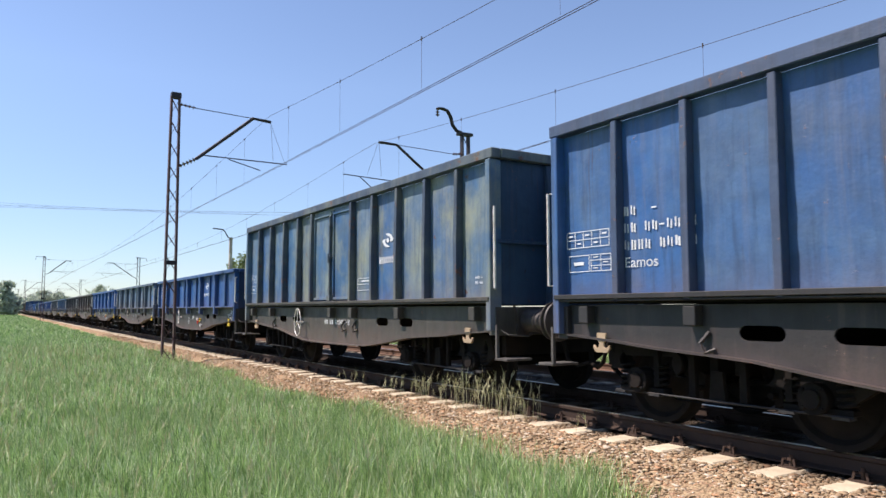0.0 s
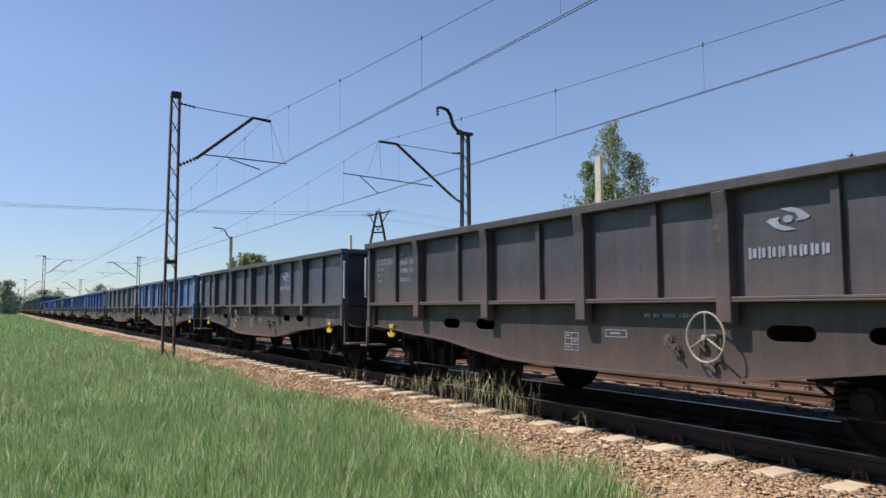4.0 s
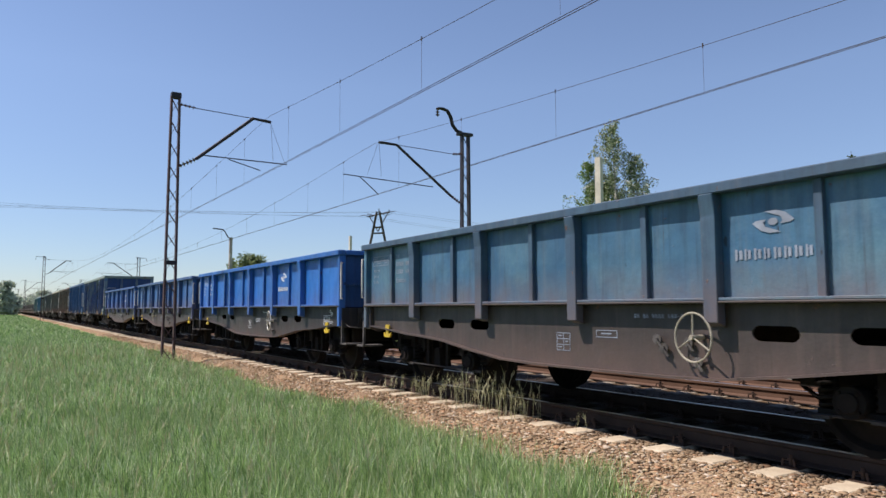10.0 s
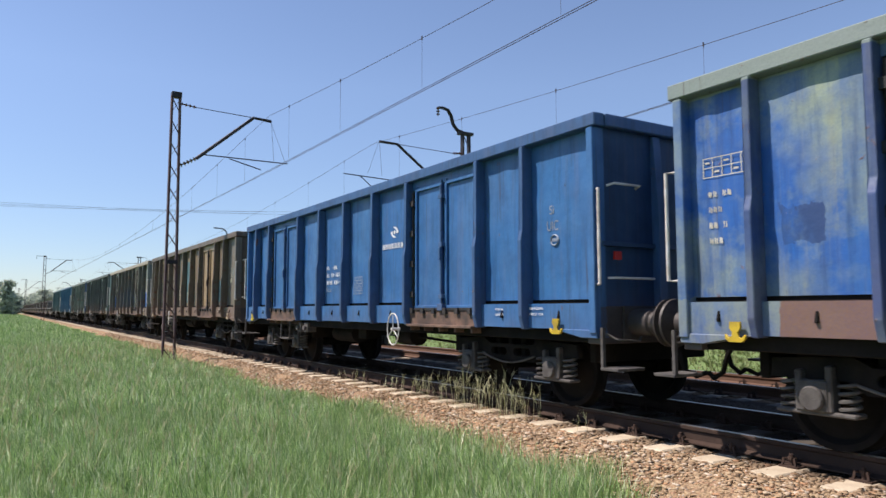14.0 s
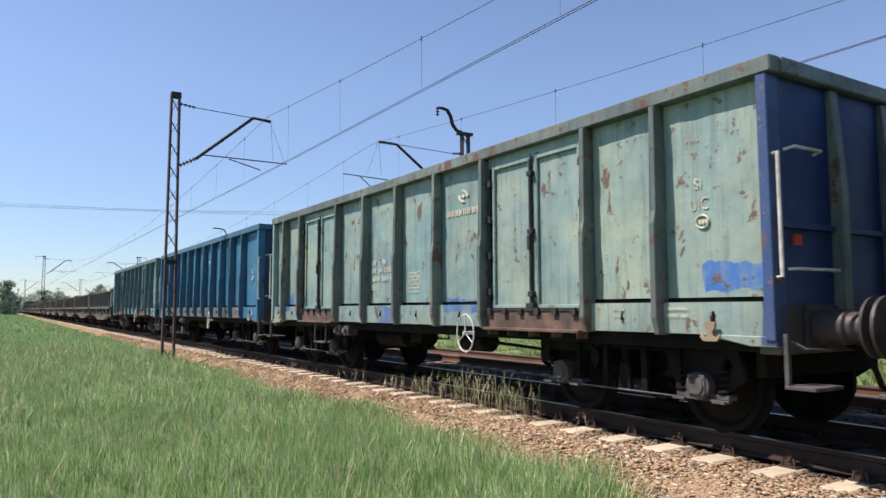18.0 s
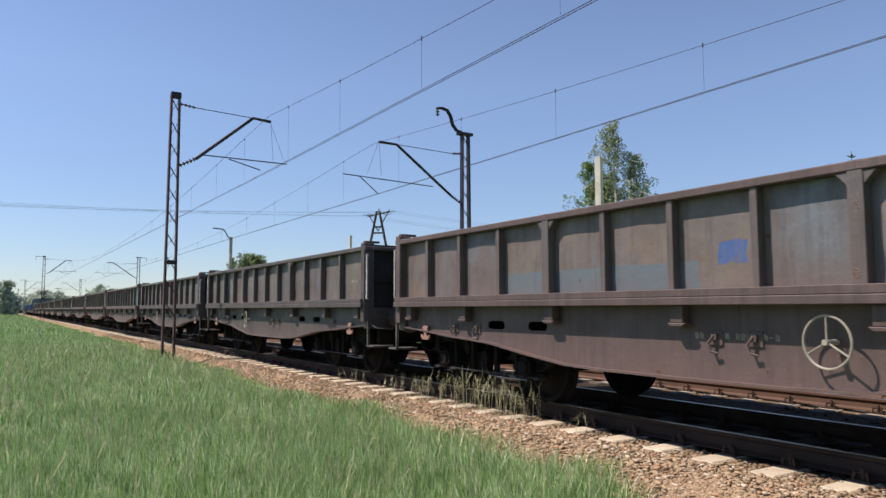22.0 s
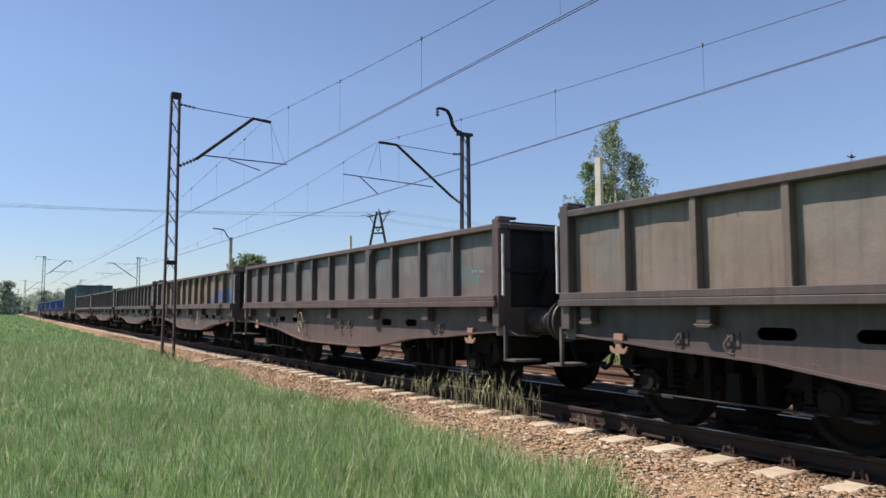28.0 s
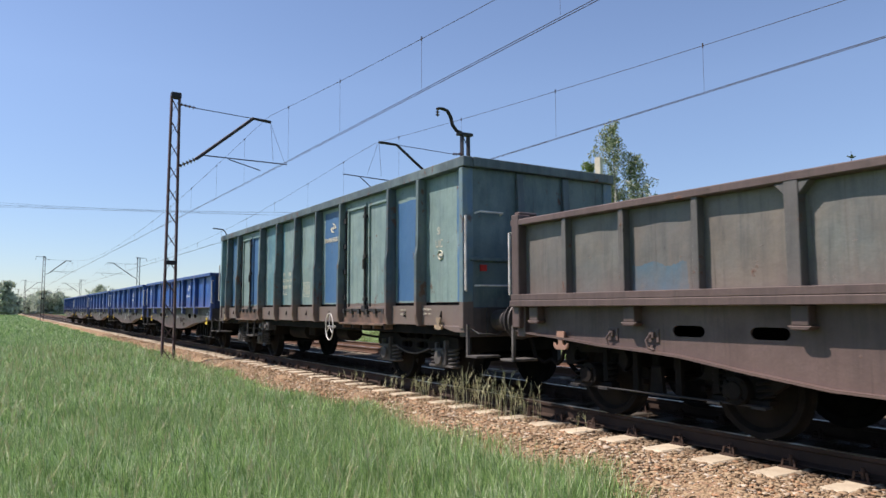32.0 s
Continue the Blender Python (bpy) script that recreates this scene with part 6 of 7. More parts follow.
def stones():
    """Loose crushed stone on the shoulder and between the sleepers, thick near the camera."""
    r = np.random.default_rng(5)
    ico = bmesh.new()
    bmesh.ops.create_icosphere(ico, subdivisions=1, radius=1)
    bv = np.array([v.co[:] for v in ico.verts])
    bf = np.array([[v.index for v in f.verts] for f in ico.faces])
    ico.free()
    pts = []
    for x0, x1, y0, y1, n in ((4.33, 5.98, 2.0, 9.8, 24000), (4.43, 5.98, 9.8, 20.8, 14000), (4.7, 5.93, 20.8, 46, 5500), (6.12, 7.5, 1.8, 14.8, 2600), (7.6, 10.0, 3, 17, 3000), (10.1, 12.5, 4, 17, 1600)):
        p = np.stack([r.uniform(x0, x1, n), r.uniform(y0, y1, n)], 1)
        pts.append(p)
    p = np.concatenate(pts)
    # keep the sleeper tops clear
    phase = np.abs(((p[:, 1] - SLEEPER_0 + SLEEPER_STEP / 2) % SLEEPER_STEP) - SLEEPER_STEP / 2)
    on = (phase < 0.112) & ((np.abs(p[:, 0] - TRACK_1) < 1.32) | (np.abs(p[:, 0] - TRACK_2) < 1.32))
    keep = ~on | (r.uniform(size=len(p)) < 0.05)
    p = p[keep]
    n = len(p)
    size = 0.008 + 0.024 * r.uniform(0, 1, n) ** 1.9 * (1 + 0.3 * (p[:, 1] > 20))
    jit = bv[None] * (1 + r.uniform(-0.6, 0.6, (n, len(bv), 1)))
    jit[..., 2] = np.clip(jit[..., 2], -0.7, 0.55)
    jit = jit * r.uniform(0.5, 1.5, (n, 1, 3)) * size[:, None, None]
    a = r.uniform(0, 6.28, n)
    ca, sa = np.cos(a)[:, None], np.sin(a)[:, None]
    x = jit[..., 0] * ca - jit[..., 1] * sa
    y = jit[..., 0] * sa + jit[..., 1] * ca
    z0 = np.array([ballast_height(q) for q in p[:, 0]]) + r.uniform(-0.006, 0.018, n)
    v = np.stack([x + p[:, :1], y + p[:, 1:2], jit[..., 2] * 0.62 + z0[:, None]], -1).reshape(-1, 3)
    f = (bf[None] + (np.arange(n) * len(bv))[:, None, None]).reshape(-1, 3)
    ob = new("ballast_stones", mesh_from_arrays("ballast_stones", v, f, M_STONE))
    return tagged(ob, "loose pinkish crushed stones along the track", "ballast", kind="stuff")


def rail_section(x):
    w = [(-0.07, -0.17), (0.07, -0.17), (0.07, -0.158), (0.012, -0.135), (0.010, -0.05), (0.034, -0.035), (0.036, -0.006), (0.028, 0), (-0.028, 0), (-0.036, -0.006), (-0.034, -0.035), (-0.010, -0.05), (-0.012, -0.135), (-0.07, -0.158)]
    return [(x + a, b) for a, b in w]


def sleeper_mesh():
    bm = bm_new()
    prism(bm, [(-0.145, -0.34), (0.145, -0.34), (0.125, -0.185), (-0.125, -0.185)], -1.30, 1.30)
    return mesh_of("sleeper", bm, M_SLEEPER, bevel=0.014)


def clip_mesh():
    bm = bm_new()
    box(bm, -0.17, 0.17, -0.09, 0.09, -0.19, -0.168)
    for s in (-1, 1):
        rod(bm, (s * 0.11, 0, -0.18), (s * 0.11, 0, -0.07), 0.018, 8)
        rod(bm, (s * 0.11, 0, -0.12), (s * 0.11, 0, -0.095), 0.034, 6)
        tube(bm, [(s * 0.15, -0.06, -0.165), (s * 0.15, -0.05, -0.11), (s * 0.08, -0.03, -0.115), (s * 0.08, 0.03, -0.115), (s * 0.15, 0.05, -0.11), (s * 0.15, 0.06, -0.165)], 0.013, 5)
    return mesh_of("fastening", bm, M_SHADERAIL)


SLEEPER, CLIP = sleeper_mesh(), clip_mesh()


def build_track(xc, name, near, clips):
    root = base_of(name, "railway track of steel rails on concrete sleepers", "railway track", "tracks of the line", "structure", (xc, 0, 0))
    for s in (-0.7535, 0.7535):
        bm = bm_new()
        prism(bm, rail_section(s), -60, 900, "y")
        rl = part("rail", bm, M_SHADERAIL if xc < 9 else M_RUSTRAIL, root, "rust-brown steel rail with a worn head")
        bm = bm_new()
        box(bm, s - 0.026, s + 0.026, -60, 900, 0.0005, 0.003)
        part("rail_head", bm, M_RAILTOP, rl)
    lo, hi = near
    k0, k1 = math.ceil((lo - SLEEPER_0) / SLEEPER_STEP), math.floor((hi - SLEEPER_0) / SLEEPER_STEP)
    r = random.Random(int(xc * 10))
    for k in range(k0, k1 + 1):
        ob = new("sleeper", SLEEPER)
        ob.parent = root
        ob.location = (r.uniform(-0.02, 0.02), SLEEPER_0 + SLEEPER_STEP * k, r.uniform(-0.006, 0.004))
        ob.rotation_euler = (0, 0, radians(r.uniform(-0.6, 0.6)))
        if clips[0] <= SLEEPER_0 + SLEEPER_STEP * k <= clips[1]:
            for s in (-0.7535, 0.7535):
                c = new("fastening", CLIP)
                c.parent = ob
                c.location = (s, 0, 0)
    bm = bm_new()
    for k in range(k1 + 1, int(400 / SLEEPER_STEP)):
        y = SLEEPER_0 + SLEEPER_STEP * k
        box(bm, -1.3, 1.3, y - 0.125, y + 0.125, -0.3, -0.185)
    far = part("far_sleepers", bm, M_SLEEPER, root)
    tagged(far, kind="stuff")
    return root


build_ground()
build_ballast()
stones()


# ---- vegetation ----
def blades(name, label, areas, material, seed, lean=(0.5, 0.22), category="grass", free=False):
    """areas: x0, x1, y0, y1, count, height low/high, width, clump scale."""
    r = np.random.default_rng(seed)
    V, F, base = [], [], 0
    for x0, x1, y0, y1, n, h0, h1, w in areas:
        # blades stand in tufts of a dozen, spread outwards
        tufts = max(1, n // 12)
        tx, ty, th = r.uniform(x0, x1, tufts), r.uniform(y0, y1, tufts), np.clip(r.normal(0.95, 0.2, tufts), 0.45, 1.4)
        own = r.integers(0, tufts, n)
        away = r.normal(0, 1, (n, 2)) * (0.028 + 0.0006 * y0)
        x, y = tx[own] + away[:, 0], ty[own] + away[:, 1]
        # clumps: drop blades from the thin places
        k = np.sin(x * 2.1 + 1.3 * np.sin(y * 0.9)) * np.sin(y * 1.7 + 0.8 * np.sin(x * 1.3)) + 0.5 * np.sin(x * 5.3 + y * 4.1)
        keep = r.uniform(-3.4, 0.8, n) < k
        ye = y - 0.70
        edge = 4.69 + 0.26 * np.sin(ye * 0.8 + 0.5) + 0.14 * np.sin(ye * 2.3) - 0.16 * np.clip((ye - 5) / 7, 0, 1) + r.normal(0, 0.19, n) + 0.48 * (r.uniform(size=n) < 0.03)
        if y1 <= 4.0 or x1 < 0 or free:
            pass
        elif x1 < 5.5 and y0 < 20:
            keep &= (x < edge) & (y > 3.5 + 0.15 * x + 0.5 * np.clip(x - 3.9, 0, 1) + r.normal(0, 0.15, n))
        elif x1 < 6.1:
            keep &= x < edge
        x, y, k, own, away = x[keep], y[keep], k[keep], own[keep], away[keep]
        n = len(x)
        h = r.uniform(h0, h1, n) * (0.90 + 0.09 * np.clip(k, -1, 1)) * th[own]
        if x1 < 9:
            # the grass thins to short tufts beside the ballast
            h = h * (1 - np.clip((y - 5.7) / 8, 0, 1) * (1 - np.clip((4.76 - x) / 1.13, 0.36, 1)))
        a = np.arctan2(away[:, 1], away[:, 0]) + r.normal(0, 0.6, n)
        bend = np.abs(r.normal(lean[0], lean[1], n)) * h
        dx, dy = np.cos(a) * bend - 0.05 * h, np.sin(a) * bend
        b = r.uniform(0, 6.283, n)
        ux, uy = np.cos(b) * w / 2, np.sin(b) * w / 2
        z = np.array([ground_height(p, q) for p, q in zip(x, y)]) if x1 < 9 else np.full(n, -0.40)
        rows = [(x - ux, y - uy, z - 0.03), (x + ux, y + uy, z - 0.03),
                (x + dx * 0.3 - ux * 0.8, y + dy * 0.3 - uy * 0.8, z + h * 0.55), (x + dx * 0.3 + ux * 0.8, y + dy * 0.3 + uy * 0.8, z + h * 0.55),
                (x + dx, y + dy, z + h)]
        V.append(np.stack([np.stack(q, 1) for q in rows], 1).reshape(-1, 3))
        i = base + np.arange(n)[:, None] * 5
        F.append(np.concatenate([i + np.array([[0, 1, 3]]), i + np.array([[0, 3, 2]]), i + np.array([[2, 3, 4]])]))
        base += n * 5
    ob = new(name, mesh_from_arrays(name, np.concatenate(V), np.concatenate(F), material))
    return tagged(ob, label, category, kind="stuff")


blades("meadow_grass", "tall fresh green meadow grass", [
    (-0.3, 5.2, 3.0, 9.7, 200000, 0.09, 0.30, 0.0075), (-0.3, 5.3, 9.7, 18.7, 140000, 0.11, 0.32, 0.014),
    (-0.5, 5.7, 18.7, 41.0, 80000, 0.20, 0.38, 0.026), (-1.5, 5.7, 41.0, 101.0, 50000, 0.24, 0.40, 0.048),
    (-2.5, 5.7, 101.0, 261.0, 16000, 0.24, 0.40, 0.13),
    (-0.3, 4.4, -8.0, 3.0, 42000, 0.14, 0.34, 0.014), (-0.3, 3.0, 2.9, 3.95, 6000, 0.10, 0.28, 0.012), (-10.0, -0.3, -8.0, 30.0, 66000, 0.14, 0.36, 0.030)], M_GRASS, 21, (0.24, 0.24))
blades("edge_tufts", "green grass tufts at the foot of the ballast", [
    (x - w, x + w, y - w, y + w, n, 0.05, 0.9 * h, 0.006) for x, y, w, n, h in (
        (4.92, 4.93, 0.13, 420, 0.26), (4.76, 5.07, 0.2, 700, 0.26), (5.33, 4.65, 0.07, 60, 0.16), (4.62, 4.32, 0.14, 260, 0.2), (5.14, 5.38, 0.12, 160, 0.18), (5.18, 6.09, 0.16, 200, 0.2),
        (4.99, 6.46, 0.25, 420, 0.22), (4.99, 7.36, 0.3, 520, 0.22), (5.09, 8.47, 0.3, 420, 0.2), (4.9, 9.74, 0.35, 520, 0.22), (4.99, 11.36, 0.4, 520, 0.22), (4.81, 13.23, 0.5, 600, 0.24), (4.9, 15.74, 0.6, 600, 0.26), (4.71, 18.72, 0.6, 600, 0.28))], M_GRASS, 23, (0.35, 0.25), free=True)
blades("far_meadow_grass", "half-dry grass beyond the second track", [(13.2, 22.6, 4.0, 42.0, 40000, 0.11, 0.29, 0.028), (22.6, 57, 14, 96, 22000, 0.18, 0.45, 0.076)], M_GRASSDRY, 22)


def seed_stalks(name, label, n, x0, x1, y0, y1, h0, h1, seed, material, category="grass", head=0.10, clumps=()):
    """Flowering stalks: a thin stem, bent at the top, with a loose plume."""
    r = np.random.default_rng(seed)
    V, F = [], []
    def tri(a, b, c):
        i = len(V)
        V.extend((a, b, c))
        F.append((i, i + 1, i + 2))
    spots = [(r.uniform(x0, x1), r.uniform(y0, y1), r.uniform(h0, h1)) for _ in range(n)]
    for yc, w, m, hc in clumps:
        spots += [(r.uniform(x0, x1), r.normal(yc, w * 0.6), hc * r.uniform(0.45, 1.05)) for _ in range(int(m * 0.7))]
    for x, y, h in spots:
        if x1 < 5 and x > 4.24:
            continue
        z = ground_height(x, y) if x < 5 else ballast_height(x)
        a = r.uniform(0, 6.283)
        way = np.array([math.cos(a), math.sin(a), 0]) * r.uniform(0.04, 0.42)
        p0 = np.array([x, y, z])
        u = np.array([math.cos(a + 1.57), math.sin(a + 1.57), 0]) * 0.0019 * (1 + y * 0.05)
        pts = [p0 + np.array([0, 0, h * s]) + way * h * s * s for s in (0, 0.4, 0.75, 1.0)]
        for p, q in zip(pts, pts[1:]):
            tri(p - u, p + u, q + u)
            tri(p - u, q + u, q - u)
        for k in range(9):
            s = r.uniform(0, 1)
            c = pts[2] * (1 - s) + pts[3] * s
            e = c + r.normal(0, 1, 3) * np.array([0.018, 0.018, 0.03]) * (head / 0.1) + way * 0.05
            tri(c - u * 1.6, c + u * 1.6, e + np.array([0, 0, 0.035]))
    ob = new(name, mesh_from_arrays(name, np.array(V), np.array(F), material))
    return tagged(ob, label, category, kind="stuff")


seed_stalks("grass_seed_heads", "pale flowering heads standing above the meadow grass", 1500, -0.2, 4.33, 4.0, 26.6, 0.26, 0.46, 31, M_SEED)
CLUMPS = ((10.87, 0.25, 14, 0.38), (10.07, 0.2, 10, 0.32), (9.37, 0.3, 30, 0.42), (8.67, 0.3, 40, 0.52), (8.07, 0.3, 48, 0.58), (7.52, 0.2, 28, 0.50), (7.17, 0.12, 22, 0.46), (6.17, 0.12, 5, 0.22), (12.27, 0.4, 10, 0.32))
seed_stalks("shoulder_weeds", "tall dry weeds growing in clumps at the sleeper ends", 0, 5.48, 5.93, 5.1, 12.9, 0.2, 0.5, 33, M_WEED, "weeds", 0.2, CLUMPS)
blades("shoulder_tufts", "tufts of grass growing through the ballast", [(5.53, 5.93, y - w, y + w, n * 2, 0.08, 0.08 + h * 0.42, 0.005) for y, w, n, h in CLUMPS] + [(5.0, 5.85, 4.0, 12.9, 260, 0.08, 0.2, 0.006), (4.5, 5.4, 5.7, 12.7, 4200, 0.05, 0.20, 0.005), (4.45, 5.1, 4.0, 5.9, 1100, 0.04, 0.16, 0.004), (4.5, 5.5, 12.7, 25, 3000, 0.06, 0.24, 0.008)], M_WEED, 34, (0.55, 0.25), "weeds", True)


def tree(name, label, at, height, spread, leaves, leaf, seed, bark, foliage, crown_from=0.25, droop=0.0, pointed=False, clumps=60, group=""):
    r = np.random.default_rng(seed)
    root = base_of(name, label, "tree", group, at=at)
    bm = bm_new()
    limbs = []
    p = np.array([0.0, 0.0, -0.1])
    lean = r.normal(0, 0.02, 2)
    segs = 7
    pts = [p]
    for k in range(segs):
        p = p + np.array([lean[0] + r.normal(0, 0.015), lean[1] + r.normal(0, 0.015), 1.0]) * (height * 0.95 / segs)
        pts.append(p)
    r0 = height * 0.014
    for k in range(segs):
        rod(bm, pts[k], pts[k + 1], r0 * (1 - 0.9 * k / segs), 9, r0 * (1 - 0.9 * (k + 1) / segs))
    tips = []
    for k in range(clumps):
        s = crown_from + (1 - crown_from) * (k + r.uniform(0, 1)) / clumps
        i = min(segs - 1, int(s * segs))
        f = s * segs - i
        o = pts[i] * (1 - f) + pts[i + 1] * f
        shape = (1 - s) * 1.25 if pointed else math.sqrt(max(0.02, math.sin(math.pi * min(1, (s - crown_from) / (1 - crown_from) * 0.86 + 0.12))))
        reach = spread * shape * r.uniform(0.3, 1.1)
        a = k * 2.4 + r.normal(0, 0.4)
        tip = o + np.array([math.cos(a) * reach, math.sin(a) * reach, reach * (r.uniform(-0.1, 0.5) if not pointed else -0.25)])
        rod(bm, o, tip, r0 * 0.22 * (1.1 - s), 5, r0 * 0.05)
        tips.append((o, tip, reach))
    part("trunk", bm, bark, root, smooth=True)
    V = []
    per = max(1, leaves // clumps)
    for o, tip, reach in tips:
        s = r.uniform(0.25, 1.08, per)[:, None]
        c = o * (1 - s) + tip * s + r.normal(0, 1, (per, 3)) * np.array([1, 1, 0.8]) * (0.10 * reach + (0.022 if pointed else 0.05) * spread)
        c[:, 2] -= droop * np.abs(r.normal(0, 1, per)) * reach
        u, w = r.normal(0, 1, (per, 3)), r.normal(0, 1, (per, 3))
        u /= np.linalg.norm(u, axis=1)[:, None]
        w = np.cross(u, w)
        w /= np.linalg.norm(w, axis=1)[:, None]
        k = (leaf * r.uniform(0.6, 1.3, per))[:, None]
        V.append(np.stack([c - u * k, c + w * k * 0.45, c + u * k, c - w * k * 0.45], 1))
    v = np.concatenate(V).reshape(-1, 3)
    f = np.arange(len(v)).reshape(-1, 4)
    crown = new("crown", mesh_from_arrays("crown", v, f, foliage))
    crown.parent = root
    return root


def birch(at, height, spread, boughs, seed, label, foliage=None):
    """A thin white trunk, rising boughs, and twigs that hang from them with small leaves."""
    r = np.random.default_rng(seed)
    root = base_of("birch_tree", label, "tree", at=at)
    bm = bm_new()
    lean = r.normal(0, 0.03, 2)
    trunk = [np.array([lean[0] * z + 0.12 * math.sin(z * 0.5 + seed), lean[1] * z, z]) for z in np.linspace(-0.1, height * 0.97, 10)]
    for k in range(9):
        rod(bm, trunk[k], trunk[k + 1], height * 0.011 * (1 - 0.1 * k), 8, height * 0.011 * (0.9 - 0.1 * k))
    V = []
    for k in range(boughs):
        s = 0.26 + 0.72 * (k + r.uniform(0, 1)) / boughs
        i = min(8, int(s * 9))
        o = trunk[i] + (trunk[i + 1] - trunk[i]) * (s * 9 - i)
        reach = spread * (0.14 + 0.95 * (1 - s) ** 0.7) * r.uniform(0.4, 1.08)
        a = k * 2.4 + r.normal(0, 0.5)
        way = np.array([math.cos(a), math.sin(a), 0])
        top = o + way * reach * 0.75 + np.array([0, 0, reach * r.uniform(0.5, 1.0)])
        tip = top + way * reach * 0.35 - np.array([0, 0, reach * 0.15])
        tube(bm, [o, (o + top) / 2 + way * reach * 0.06, top, tip], 0.016 + 0.012 * (1 - s), 4)
        for q in range(r.integers(6, 12) if s > 0.6 else r.integers(8, 15)):
            u = r.uniform(0.35, 1.0)
            c = o + (top - o) * u if u < 0.8 else top + (tip - top) * (u - 0.8) * 5
            hang = r.uniform(0.35, 1.2) * (0.5 + 0.42 * reach)
            side = r.normal(0, 0.2, 3) * (0.5 + 0.45 * reach)
            side[2] = abs(side[2]) * 0.6
            m = int(24 * r.uniform(0.5, 1.3))
            w = r.uniform(0, 1, m)[:, None]
            p = c + side * np.sqrt(w) - np.array([0, 0, hang]) * w ** 1.5 + r.normal(0, 0.07, (m, 3))
            e1, e2 = r.normal(0, 1, (m, 3)), r.normal(0, 1, (m, 3))
            e1 /= np.linalg.norm(e1, axis=1)[:, None]
            e2 = np.cross(e1, e2)
            e2 /= np.linalg.norm(e2, axis=1)[:, None]
            g = r.uniform(0.035, 0.075, m)[:, None]
            V.append(np.stack([p - e1 * g, p + e2 * g * 0.6, p + e1 * g, p - e2 * g * 0.6], 1))
    part("trunk", bm, M_BIRCHBARK, root, smooth=True)
    v = np.concatenate(V).reshape(-1, 3)
    crown = new("crown", mesh_from_arrays("crown", v, np.arange(len(v)).reshape(-1, 4), foliage or M_LEAF))
    crown.parent = root
    return root


def spruce(at, height, slope, step, seed, label):
    """A straight stem with whorls of rising branches, each a flat spray of needles."""
    r = np.random.default_rng(seed)
    root = base_of("spruce_tree", label, "tree", at=at)
    bm = bm_new()
    rod(bm, (0, 0, -0.1), (0, 0, height), height * 0.011, 8, 0.012)
    V, z = [], 1.2
    while z < height - 0.25:
        n = r.integers(4, 7)
        a0 = r.uniform(0, 6.28)
        for k in range(n):
            a = a0 + k * 6.283 / n + r.normal(0, 0.2)
            length = (0.12 + (height - z) * slope) * r.uniform(0.6, 1.1)
            way = np.array([math.cos(a), math.sin(a), r.uniform(0.25, 0.6)])
            o = np.array([0, 0, z + r.uniform(-0.08, 0.08)])
            rod(bm, o, o + way * length, 0.014, 4, 0.004)
            m = int(26 + 40 * length)
            u = r.uniform(0.12, 1.05, m)[:, None]
            flat = np.array([-math.sin(a), math.cos(a), 0])
            side = flat * r.choice([-1, 1], m)[:, None] + way * 0.8 + r.normal(0, 0.25, (m, 3))
            side /= np.linalg.norm(side, axis=1)[:, None]
            c = o + way * length * u
            tip = c + side * (0.08 + 0.16 * length * (1.05 - u)) * r.uniform(0.5, 1.1, m)[:, None]
            w = np.array([0, 0, 0.034])
            V.append(np.stack([c - w, c + w, tip], 1))
        z += step * r.uniform(0.7, 1.2)
    part("trunk", bm, M_BARK, root, smooth=True)
    v = np.concatenate(V).reshape(-1, 3)
    crown = new("crown", mesh_from_arrays("crown", v, np.arange(len(v)).reshape(-1, 3), M_CONIFER))
    crown.parent = root
    return root


birch((30.6, 29.5, -0.36), 12.85, 3.1, 66, 41, "slender birch tree with airy drooping foliage")
birch((29.75, 31.3, -0.36), 10.7, 2.6, 60, 42, "lower birch beside the taller one", M_LEAFLOW)
birch((31.2, 28.4, -0.36), 11.1, 2.3, 44, 49, "young birch leaning from the taller one")
birch((30.7, 30.6, -0.36), 9.7, 3.1, 56, 50, "low birch filling the foot of the group", M_LEAFLOW)
tree("shrub_tree", "young leafy tree behind the second track", (32.9, 28.6, -0.36), 8.9, 0.9, 2500, 0.09, 43, M_BARK, M_LEAFLOW, 0.3, 0.1, False, 50)
spruce((38.7, 21.5, -0.36), 9.6, 0.40, 0.26, 44, "young spruce tree with upswept branches")
spruce((39.2, 20.55, -0.36), 10.15, 0.28, 0.42, 45, "tall half-bare spruce with a thin top")
tree("shrub_tree", "light green leafy tree behind the second track", (40.8, 19.4, -0.36), 8.2, 1.7, 6000, 0.12, 46, M_BARK, M_LEAF, 0.25, 0.1, False, 70)
tree("leafy_tree", "round dense tree in the distance", (28.65, 94.2, -0.36), 9.1, 3.3, 11000, 0.24, 47, M_BARK, M_LEAFDARK, 0.15, 0.1, False, 110)
tree("leafy_tree", "slim tree top beside the round one", (26.1, 95.0, -0.36), 8.9, 1.0, 1500, 0.18, 52, M_BARK, M_LEAFDARK, 0.3, 0.1, False, 40)
tree("leafy_tree", "small tree top behind the wagons", (38.5, 49.8, -0.36), 9.8, 1.5, 2000, 0.18, 48, M_BARK, M_LEAF, 0.3, 0.1, False, 50)
